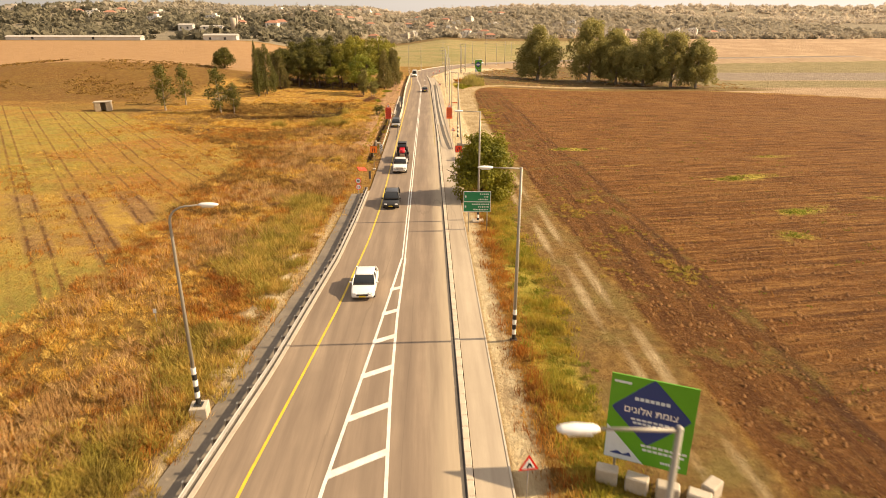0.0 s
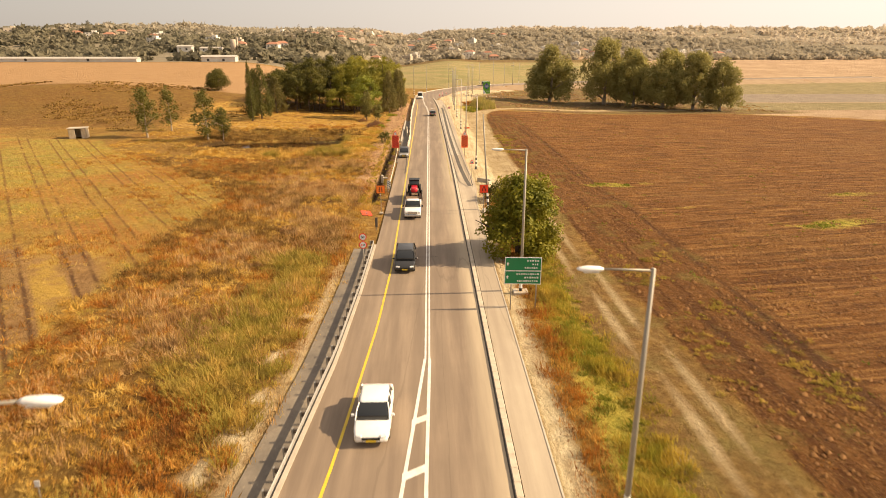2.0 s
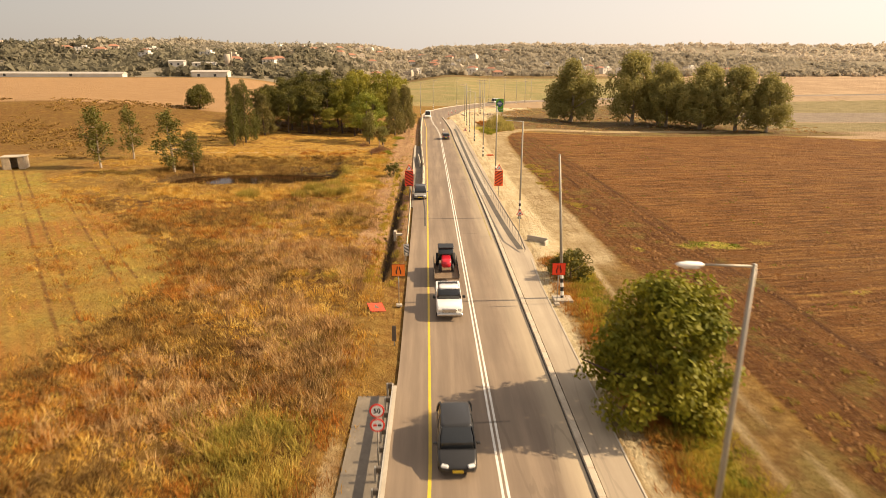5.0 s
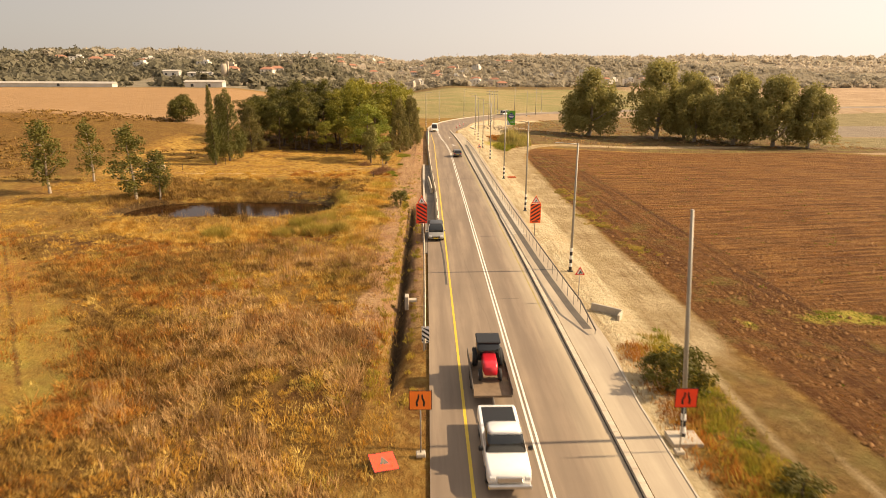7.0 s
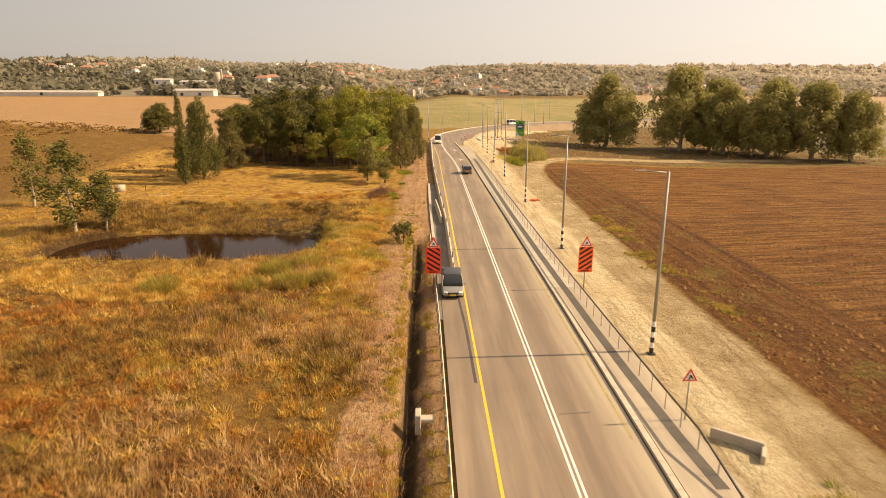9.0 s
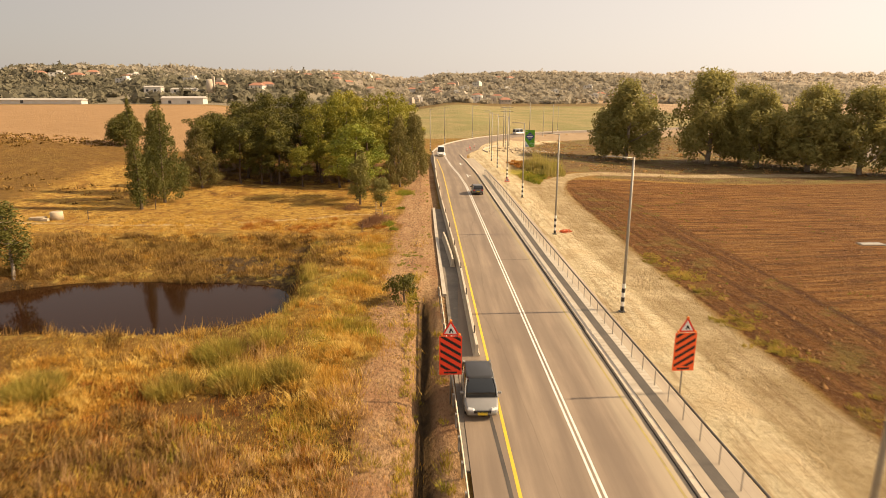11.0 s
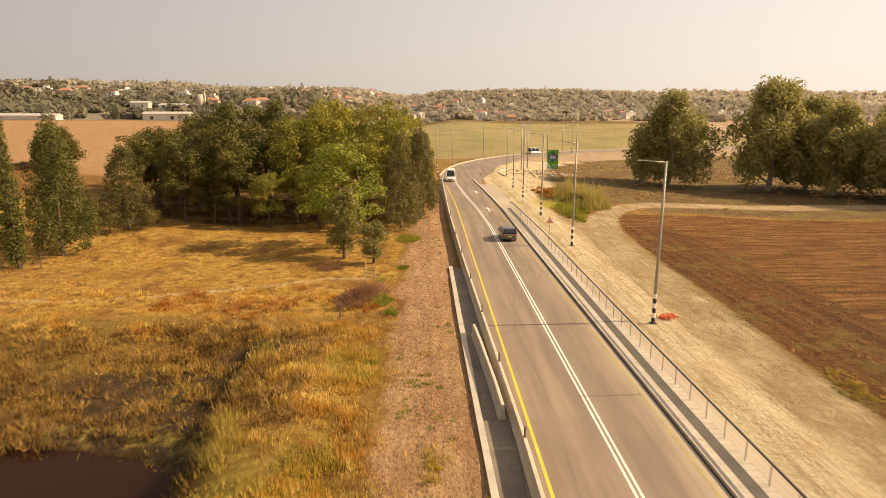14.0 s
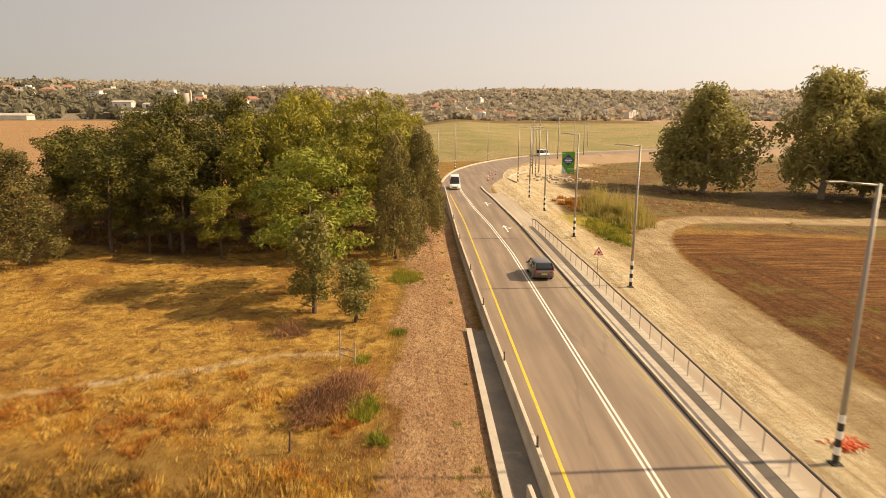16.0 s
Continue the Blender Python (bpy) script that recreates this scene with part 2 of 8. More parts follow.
# ---- mesh building ----
class Mesh:
    def __init__(self):
        self.v, self.f = [], []

    def add(self, verts, faces):
        k = len(self.v)
        self.v += [tuple(p) for p in verts]
        self.f += [tuple(i + k for i in q) for q in faces]
        return self

    def box(self, c, size, rz=0.0, ch=0.0, m=None):
        """A box with its edges cut by ch; turned by rz degrees about its centre."""
        x, y, z = (s / 2 for s in size)
        ch = min(ch, 0.45 * min(size))
        if ch <= 0:
            vs = [(sx * x, sy * y, sz * z) for sz in (-1, 1) for sy in (-1, 1) for sx in (-1, 1)]
            fs = [(0, 2, 3, 1), (4, 5, 7, 6), (0, 1, 5, 4), (2, 6, 7, 3), (0, 4, 6, 2), (1, 3, 7, 5)]
        else:
            bm = bmesh.new()
            bmesh.ops.create_cube(bm, size=1)
            bmesh.ops.scale(bm, vec=size, verts=bm.verts)
            bmesh.ops.bevel(bm, geom=bm.edges[:], offset=ch, segments=1, affect="EDGES")
            bm.verts.ensure_lookup_table()
            vs = [v.co[:] for v in bm.verts]
            fs = [[v.index for v in q.verts] for q in bm.faces]
            bm.free()
        turn = m if m is not None else pose(*c, 0, 0, rz)
        return self.add([turn @ Vector(p) for p in vs], fs)

    def tube(self, pts, radii, n=10, caps=True):
        """A round tube through points, with a radius for each."""
        pts = [Vector(p) for p in pts]
        if isinstance(radii, (int, float)):
            radii = [radii] * len(pts)
        rings, ref = [], None
        for i, p in enumerate(pts):
            d = (pts[min(i + 1, len(pts) - 1)] - pts[max(i - 1, 0)]).normalized()
            if ref is None:
                ref = d.orthogonal().normalized()
            ref = (ref - d * ref.dot(d)).normalized()
            side = d.cross(ref)
            rings.append([p + radii[i] * (math.cos(2 * math.pi * k / n) * ref + math.sin(2 * math.pi * k / n) * side) for k in range(n)])
        vs = [q for r in rings for q in r]
        fs = [(i * n + k, i * n + (k + 1) % n, (i + 1) * n + (k + 1) % n, (i + 1) * n + k) for i in range(len(pts) - 1) for k in range(n)]
        if caps:
            fs += [tuple(range(n))[::-1], tuple((len(pts) - 1) * n + k for k in range(n))]
        return self.add(vs, fs)

    def sweep(self, profile, pts, closed=True):
        """A profile of (sideways, up) points drawn along a path over the ground."""
        n, rows = len(profile), []
        for i, p in enumerate(pts):
            a, b = pts[max(i - 1, 0)], pts[min(i + 1, len(pts) - 1)]
            d = Vector((b[0] - a[0], b[1] - a[1])).normalized()
            rows.append([(p[0] + d.y * s, p[1] - d.x * s, p[2] + u) for s, u in profile])
        vs = [q for r in rows for q in r]
        m = n if closed else n - 1
        fs = [(i * n + k, i * n + (k + 1) % n, (i + 1) * n + (k + 1) % n, (i + 1) * n + k) for i in range(len(pts) - 1) for k in range(m)]
        if closed:
            fs += [tuple(range(n))[::-1], tuple((len(pts) - 1) * n + k for k in range(n))]
        return self.add(vs, fs)

    def prism(self, poly, thick, m):
        """A flat shape in the local xz plane, thick along y, placed by m."""
        n = len(poly)
        vs = [m @ Vector((x, -thick / 2, z)) for x, z in poly] + [m @ Vector((x, thick / 2, z)) for x, z in poly]
        fs = [tuple(range(n)), tuple(range(2 * n - 1, n - 1, -1))] + [(i + n, (i + 1) % n + n, (i + 1) % n, i) for i in range(n)]
        return self.add(vs, fs)

    def loft(self, rings):
        n = len(rings[0])
        vs = [p for r in rings for p in r]
        fs = [(i * n + k, i * n + (k + 1) % n, (i + 1) * n + (k + 1) % n, (i + 1) * n + k) for i in range(len(rings) - 1) for k in range(n)]
        fs += [tuple(range(n))[::-1], tuple((len(rings) - 1) * n + k for k in range(n))]
        return self.add(vs, fs)

    def data(self, name, material, smooth=False):
        me = bpy.data.meshes.new(name)
        me.from_pydata(self.v, [], self.f)
        me.materials.append(material)
        bm = bmesh.new()
        bm.from_mesh(me)
        bmesh.ops.recalc_face_normals(bm, faces=bm.faces)
        bm.to_mesh(me)
        bm.free()
        if smooth:
            me.polygons.foreach_set("use_smooth", [True] * len(me.polygons))
        return me


def part(name, mesh, material, parent=None, label="", smooth=False):
    ob = new(name, mesh.data(name, material, smooth))
    if parent is not None:
        ob.parent = parent
    if label:
        ob["label"] = label
    return ob


def thing(name, m, label, category, group=""):
    ob = new(name)
    ob.matrix_basis = m
    ob.empty_display_size = 0.2
    return tagged(ob, label, category, group)


def structure(name, mesh, material, label, category, smooth=False):
    return tagged(part(name, mesh, material, smooth=smooth), label, category, "", "structure")


def fast_mesh(name, verts, faces, material):
    """A mesh from numpy arrays; faces is an (n, 3) or (n, 4) array."""
    me = bpy.data.meshes.new(name)
    k = faces.shape[1]
    me.vertices.add(len(verts))
    me.vertices.foreach_set("co", np.asarray(verts, dtype=np.float32).ravel())
    me.loops.add(faces.size)
    me.loops.foreach_set("vertex_index", faces.astype(np.int32).ravel())
    me.polygons.add(len(faces))
    me.polygons.foreach_set("loop_start", np.arange(0, faces.size, k, dtype=np.int32))
    me.polygons.foreach_set("loop_total", np.full(len(faces), k, dtype=np.int32))
    me.update(calc_edges=True)
    me.materials.append(material)
    return me


# ---- the road's line ----
LINE = [(0, -120), (0, 215), (-0.4, 235), (-0.6, 255), (1.2, 275), (5.5, 294), (14, 314), (28, 335), (46, 351), (68, 363), (96, 376), (140, 391), (210, 410), (330, 438), (540, 480)]


def smooth_line(pts, step=2.5):
    pts = [Vector((*p, 0)) for p in pts]
    out = [pts[0][:2]]
    for i in range(len(pts) - 1):
        a, b, c, d = pts[max(i - 1, 0)], pts[i], pts[i + 1], pts[min(i + 2, len(pts) - 1)]
        n = max(1, int((c - b).length / step))
        lb = (c - b).length
        t0 = (c - a).normalized() * lb
        t1 = (d - b).normalized() * lb
        for k in range(1, n + 1):
            t = k / n
            q = (2 * t**3 - 3 * t**2 + 1) * b + (t**3 - 2 * t**2 + t) * t0 + (-2 * t**3 + 3 * t**2) * c + (t**3 - t**2) * t1
            out.append((q.x, q.y))
    return out


CENTRE = np.array(smooth_line(LINE))
SEG = np.diff(CENTRE, axis=0)
LEN = np.hypot(SEG[:, 0], SEG[:, 1])
STATION = np.concatenate([[0], np.cumsum(LEN)]) - 120.0
NORMAL = np.stack([np.gradient(CENTRE[:, 1]), -np.gradient(CENTRE[:, 0])], axis=1)
NORMAL /= np.hypot(NORMAL[:, 0], NORMAL[:, 1])[:, None]


def on_road(s, o, z=0.0):
    """The place at station s (the y of the straight), o metres right of the centre line."""
    c = [np.interp(s, STATION, CENTRE[:, i]) for i in (0, 1)]
    n = [np.interp(s, STATION, NORMAL[:, i]) for i in (0, 1)]
    return (float(c[0] + o * n[0]), float(c[1] + o * n[1]), z)


def lateral(x, y):
    """Distance right of the centre line and station, for arrays."""
    o, s = np.array(x, dtype=float), np.array(y, dtype=float)
    far = (y > 205) & (y < 800) & (x > -80)
    if far.any():
        px, py = x[far], y[far]
        best = np.full(px.shape, 1e9)
        bo, bs = np.zeros(px.shape), np.zeros(px.shape)
        for i in range(0, len(SEG)):
            if CENTRE[i + 1, 1] < 190:
                continue
            dx, dy = px - CENTRE[i, 0], py - CENTRE[i, 1]
            t = np.clip((dx * SEG[i, 0] + dy * SEG[i, 1]) / LEN[i] ** 2, 0, 1)
            ex, ey = dx - t * SEG[i, 0], dy - t * SEG[i, 1]
            d = np.hypot(ex, ey)
            side = np.sign(dx * SEG[i, 1] - dy * SEG[i, 0])
            w = d < best
            best[w], bo[w], bs[w] = d[w], (d * side)[w], (STATION[i] + t * LEN[i])[w]
        o[far], s[far] = bo, bs
    return o, s


def ss(a, b, v):
    t = np.clip((np.asarray(v, dtype=float) - a) / (b - a), 0, 1)
    return t * t * (3 - 2 * t)


def wob(x, y, scale, seed=0.0):
    """Cheap smooth noise, about -1 to 1."""
    a, b = np.asarray(x) / scale + seed, np.asarray(y) / scale - 1.7 * seed
    return (np.sin(a * 1.3 + 1.1 * np.sin(b * 0.9 + seed)) + np.sin(b * 1.7 + 0.8 * np.sin(a * 1.1)) + np.sin((a + b) * 2.3 + 2 * seed) * 0.6) / 2.6


POND = (-34.0, 138.9, 14.3, 7.75)
WATER = -1.5


def pond_r(x, y):
    """1 at the shore: a pond with a blunt end towards the road."""
    u, v = np.abs(x - POND[0]) / POND[2], np.abs(y - POND[1] - 0.3 * np.sin(x * 0.3)) / POND[3]
    return (u ** 3.4 + v ** 3.4) ** (1 / 3.4) + 0.035 * wob(x, y, 2.5, 3.0)


def bank_x(y):
    """Top edge of the steep bank between the marsh and the grass strip."""
    return np.interp(y, [128, 132, 138, 143, 149, 158], [-19.0, -17.9, -17.5, -18.2, -19.1, -19.8]) + 0.25 * np.sin(y * 1.1)


def left_edge(y):
    """Left edge of the asphalt."""
    return np.interp(y, [-120, 0, 14, 24, 43, 55, 70, 95, 124, 144, 165, 180, 206, 245, 262, 700], [-10.4, -9.6, -8.2, -7.1, -5.7, -5.35, -5.2, -5.25, -5.4, -4.35, -4.85, -5.2, -5.6, -5.4, -5.0, -4.6])


def field_edge(y):
    return np.interp(y, [-100, 14, 60, 78, 92, 117, 150, 170, 188, 200, 209, 214, 220], [19.5, 19.0, 16.4, 16.4, 15.9, 15.4, 15.6, 16.2, 17.0, 18.2, 20.6, 23.0, 130.0])


def height(x, y):
    """The lie of the land."""
    x, y = np.asarray(x, dtype=float), np.asarray(y, dtype=float)
    o, s = lateral(x, y)
    z = 0.10 * wob(x, y, 9.0) + 0.05 * wob(x, y, 2.2, 5.0) + (0.14 * wob(x, y, 3.1, 9.0) + 0.09 * wob(x, y, 1.5, 4.0)) * ss(-8.5, -12, x) * ss(140, 120, y)
    z = z - 0.35 * ss(8, 22, -o) - 0.15 * ss(7.0, 11, o) - 0.45 * ss(7.2, 12.5, o) * ss(84, 95, y) * ss(350, 270, y)
    z = z + 0.5 * np.exp(-(((o + 11.5) / 2.2) ** 2)) * ss(78, 92, y) * ss(206, 192, y) * 0.3
    trench = np.exp(-(((o + 7.25 + 0.25 * wob(x, y, 6, 2)) / 0.75) ** 2)) * ss(82, 90, y) * ss(143, 136, y)
    z = z - 1.25 * trench
    z = z + 0.25 * np.exp(-(((o + 14) / 4.0) ** 2)) * ss(84, 60, y)
    r = pond_r(x, y)
    z = z - 2.5 * ss(1.08, 0.84, r) + (0.2 + 0.35 * ss(137, 131, y)) * np.exp(-(((r - 1.22) / 0.12) ** 2))
    z = z + 0.55 * np.exp(-(((x + 15.4) / 1.9) ** 2)) * ss(125, 131, y) * ss(160, 152, y)
    z = z - 1.0 * ss(-47, -41, x) * ss(0.3, -0.9, x - bank_x(y)) * ss(133, 137, y) * ss(161, 156.5, y)
    z = z + 8.4 * np.exp(-(((x + 118) / 66) ** 2) - ((y - 232) / 44) ** 2)
    z = z + ss(-45, -130, x) * (10.5 * ss(270, 440, y) + 20 * ss(440, 820, y))
    z = z + 9 * np.exp(-(((x + 425) / 70) ** 2)) * ss(560, 740, y)
    z = z - 2.0 * ss(12, 60, x) * ss(110, 240, y)
    z = z + 3.0 * ss(325, 410, y) * ss(660, 520, y) * np.exp(-(((x - 10) / 55) ** 2))
    hill = 8 * ss(420, 720, y) * ss(-40, 30, x) + 36 * ss(700, 1250, y) * (1 - 0.5 * ss(-45, -130, x)) * (1 - 0.35 * ss(300, 700, x)) * (1 + 0.22 * wob(x, y, 230, 1.0) + 0.1 * wob(x, y, 90, 4.0))
    hill = hill + 62 * ss(1700, 2600, y) * (1 + 0.22 * wob(x, y, 420, 2.0)) * ss(-300, 600, x)
    z = z + hill
    lo = left_edge(s) - np.interp(s, [0, 62, 74], [2.25, 2.25, 0.5])
    near = ss(lo - 1.6, lo - 0.2, o) * ss(8.6, 6.8, o) * ss(700, 600, y)
    return z * (1 - near) - 0.14 * near


def ground_z(x, y):
    return float(height(np.array([x]), np.array([y]))[0])

# ---- ground ----
def ground_material():
    m, nt, p = nodes_of("field_ground")
    pos = nt.nodes.new("ShaderNodeNewGeometry").outputs["Position"]

    def attr(name, noise_fac, amount=0.9, sharp=0.22):
        a = nt.nodes.new("ShaderNodeAttribute")
        a.attribute_name = name
        v = maths(nt, "ADD", a.outputs["Fac"], maths(nt, "MULTIPLY", maths(nt, "SUBTRACT", noise_fac, 0.5), amount))
        return ramp(nt, v, 0.5 - sharp, 0.5 + sharp)

    def rows(angle):
        mp = nt.nodes.new("ShaderNodeMapping")
        mp.inputs["Rotation"].default_value[2] = radians(angle)
        link(nt, pos, mp.inputs["Vector"])
        st = nt.nodes.new("ShaderNodeMapping")
        st.inputs["Scale"].default_value = (1.0, 0.34, 1.0)
        link(nt, mp.outputs[0], st.inputs["Vector"])
        return st.outputs[0]

    huge = noise_node(nt, pos, 0.035, 4)
    mid = noise_node(nt, pos, 0.22, 5, 0.65)
    small = noise_node(nt, pos, 1.3, 6, 0.7)
    clod = noise_node(nt, pos, 5.0, 6, 0.75)
    # dry grass
    grass = mix(nt, ramp(nt, mid, 0.36, 0.64), (0.30, 0.165, 0.036), (0.185, 0.085, 0.022))
    grass = mix(nt, ramp(nt, small, 0.46, 0.72), grass, (0.40, 0.26, 0.075))
    grass = mix(nt, maths(nt, "MULTIPLY", ramp(nt, huge, 0.45, 0.62), 0.55), grass, (0.22, 0.16, 0.035))
    grass = mix(nt, maths(nt, "MULTIPLY", ramp(nt, clod, 0.55, 0.8), 0.5), grass, (0.13, 0.075, 0.025))
    # brown litter; between meadow bushes its dark tone stands in for shade
    litter = mix(nt, ramp(nt, small, 0.38, 0.66), (0.075, 0.033, 0.012), (0.19, 0.09, 0.026))
    litter = mix(nt, ramp(nt, mid, 0.42, 0.66), litter, (0.24, 0.14, 0.034))
    col = mix(nt, attr("litter", mid, 1.0), grass, litter)
    blot = noise_node(nt, pos, 0.75, 6, 0.75)
    hay = mix(nt, ramp(nt, small, 0.4, 0.62), (0.36, 0.195, 0.036), (0.58, 0.37, 0.09))
    hay = mix(nt, ramp(nt, mid, 0.48, 0.64), hay, (0.30, 0.15, 0.034))
    hay = mix(nt, maths(nt, "MULTIPLY", ramp(nt, blot, 0.50, 0.62), 0.85), hay, (0.15, 0.068, 0.02))
    hay = mix(nt, maths(nt, "MULTIPLY", ramp(nt, clod, 0.54, 0.72), 0.6), hay, (0.16, 0.08, 0.024))
    col = mix(nt, attr("hay", mid, 0.6), col, hay)
    # left crop in rows
    st = rows(145.0)
    crop = mix(nt, ramp(nt, mid, 0.38, 0.62), (0.40, 0.27, 0.055), (0.28, 0.235, 0.05))
    crop = mix(nt, ramp(nt, huge, 0.48, 0.62), crop, (0.36, 0.165, 0.04))
    crop = mix(nt, maths(nt, "MULTIPLY", ramp(nt, noise_node(nt, st, 0.9, 6, 0.7), 0.48, 0.66), 0.7), crop, (0.22, 0.115, 0.03))
    xyz = nt.nodes.new("ShaderNodeSeparateXYZ")
    link(nt, pos, xyz.inputs[0])
    across = maths(nt, "ADD", maths(nt, "MULTIPLY", xyz.outputs["X"], 0.825), maths(nt, "MULTIPLY", xyz.outputs["Y"], 0.565))
    # a pair of wheel gaps every 5.3 m, and fine drill rows between
    drift = maths(nt, "MULTIPLY", maths(nt, "SUBTRACT", small, 0.5), 0.35)
    lane_pos = maths(nt, "FRACT", maths(nt, "DIVIDE", maths(nt, "ADD", maths(nt, "ADD", across, drift), 2.3 + 2.65 + 530.0), 5.3))
    from_mid = maths(nt, "ABSOLUTE", maths(nt, "MULTIPLY", maths(nt, "SUBTRACT", lane_pos, 0.5), 5.3))
    off_line = maths(nt, "ABSOLUTE", maths(nt, "SUBTRACT", from_mid, 0.8))
    gap_fac = maths(nt, "MULTIPLY", ramp(nt, off_line, 0.24, 0.08), ramp(nt, mid, 0.36, 0.5))
    drill = maths(nt, "SINE", maths(nt, "MULTIPLY", maths(nt, "ADD", across, drift), 2 * math.pi / 0.88), 0.0)
    crop = mix(nt, maths(nt, "MULTIPLY", ramp(nt, drill, 0.0, 0.9), 0.45), crop, (0.29, 0.19, 0.045))
    crop = mix(nt, maths(nt, "MULTIPLY", gap_fac, 0.85), crop, (0.17, 0.08, 0.024))
    crop = mix(nt, maths(nt, "MULTIPLY", ramp(nt, small, 0.5, 0.75), 0.5), crop, (0.50, 0.36, 0.095))
    bare = mix(nt, ramp(nt, small, 0.4, 0.65), (0.25, 0.14, 0.055), (0.36, 0.215, 0.085))
    bare = mix(nt, maths(nt, "MULTIPLY", gap_fac, 0.9), bare, (0.12, 0.06, 0.025))
    bare = mix(nt, maths(nt, "MULTIPLY", ramp(nt, from_mid, 1.15, 1.5), ramp(nt, mid, 0.4, 0.55)), bare, (0.44, 0.28, 0.06))
    crop = mix(nt, attr("bare", mid, 0.7), crop, bare)
    col = mix(nt, attr("crop", mid), col, crop)
    # brown worked field
    turn = nt.nodes.new("ShaderNodeMapping")
    turn.inputs["Rotation"].default_value[2] = radians(-9.0)
    link(nt, pos, turn.inputs["Vector"])
    st2 = nt.nodes.new("ShaderNodeMapping")
    st2.inputs["Scale"].default_value = (0.07, 1.0, 1.0)
    link(nt, turn.outputs[0], st2.inputs["Vector"])
    furrow_axes = nt.nodes.new("ShaderNodeSeparateXYZ")
    link(nt, turn.outputs[0], furrow_axes.inputs[0])
    sway = maths(nt, "MULTIPLY", maths(nt, "SUBTRACT", mid, 0.5), 2.6)
    w2 = maths(nt, "SINE", maths(nt, "MULTIPLY", maths(nt, "ADD", furrow_axes.outputs["Y"], sway), 2 * math.pi / 2.3), 0.0)
    streak = noise_node(nt, st2.outputs[0], 1.7, 6, 0.75)
    plow = mix(nt, ramp(nt, mid, 0.36, 0.64), (0.19, 0.077, 0.017), (0.115, 0.043, 0.010))
    plow = mix(nt, ramp(nt, streak, 0.45, 0.62), plow, (0.32, 0.16, 0.046))
    plow = mix(nt, maths(nt, "MULTIPLY", ramp(nt, w2, 0.55, 0.98), maths(nt, "MULTIPLY", ramp(nt, streak, 0.60, 0.44), 0.7)), plow, (0.085, 0.036, 0.012))
    plow = mix(nt, maths(nt, "MULTIPLY", ramp(nt, huge, 0.5, 0.66), 0.3), plow, (0.24, 0.13, 0.042))
    # the headland was worked along the road
    lengthwise = nt.nodes.new("ShaderNodeMapping")
    lengthwise.inputs["Scale"].default_value = (1.0, 0.045, 1.0)
    link(nt, pos, lengthwise.inputs["Vector"])
    ridge = noise_node(nt, lengthwise.outputs[0], 1.3, 6, 0.7)
    head = mix(nt, ramp(nt, ridge, 0.42, 0.6), (0.105, 0.041, 0.010), (0.19, 0.082, 0.021))
    head = mix(nt, maths(nt, "MULTIPLY", ramp(nt, small, 0.5, 0.64), 0.7), head, (0.23, 0.115, 0.032))
    head = mix(nt, maths(nt, "MULTIPLY", ramp(nt, mid, 0.54, 0.62), 0.6), head, (0.20, 0.15, 0.035))
    plow = mix(nt, attr("headland", mid, 0.35), plow, head)
    plow = mix(nt, maths(nt, "MULTIPLY", attr("wheel", small, 0.6), 0.8), plow, (0.07, 0.03, 0.012))
    plow = mix(nt, maths(nt, "MULTIPLY", ramp(nt, blot, 0.52, 0.68), 0.5), plow, (0.085, 0.036, 0.011))
    plow = mix(nt, maths(nt, "MULTIPLY", ramp(nt, clod, 0.50, 0.68), 0.7), plow, (0.05, 0.022, 0.008))
    straw = noise_node(nt, pos, 3.2, 6, 0.85)
    plow = mix(nt, maths(nt, "MULTIPLY", ramp(nt, straw, 0.56, 0.66), 0.6), plow, (0.46, 0.27, 0.10))
    col = mix(nt, attr("plow", mid), col, plow)
    # far stubble field, orange
    stub = mix(nt, ramp(nt, streak, 0.4, 0.65), (0.40, 0.245, 0.12), (0.31, 0.185, 0.085))
    col = mix(nt, attr("stubble", mid, 0.2), col, stub)
    # pale olive field, its colour lightened for distance haze
    pale = mix(nt, ramp(nt, mid, 0.4, 0.65), (0.33, 0.265, 0.12), (0.42, 0.33, 0.155))
    pale = mix(nt, ramp(nt, small, 0.42, 0.62), pale, (0.23, 0.18, 0.075))
    pale = mix(nt, ramp(nt, huge, 0.45, 0.6), pale, (0.24, 0.215, 0.085))
    col = mix(nt, attr("pale", mid, 0.4), col, pale)
    # dusty far plain, its colours raised to include distance haze
    dust = mix(nt, ramp(nt, mid, 0.38, 0.64), (0.40, 0.275, 0.165), (0.31, 0.205, 0.12))
    dust = mix(nt, ramp(nt, huge, 0.47, 0.6), dust, (0.44, 0.31, 0.19))
    col = mix(nt, attr("dust", huge, 0.5), col, dust)
    scrubby = mix(nt, ramp(nt, small, 0.4, 0.64), (0.115, 0.07, 0.03), (0.23, 0.135, 0.055))
    scrubby = mix(nt, ramp(nt, mid, 0.46, 0.62), scrubby, (0.20, 0.155, 0.05))
    col = mix(nt, attr("waste", mid, 0.5), col, scrubby)
    olive = mix(nt, ramp(nt, mid, 0.4, 0.64), (0.22, 0.18, 0.085), (0.30, 0.235, 0.12))
    col = mix(nt, attr("olive", huge, 0.4), col, olive)
    wet = mix(nt, ramp(nt, mid, 0.4, 0.64), (0.25, 0.20, 0.15), (0.30, 0.24, 0.18))
    col = mix(nt, attr("wet", huge, 0.3), col, wet)
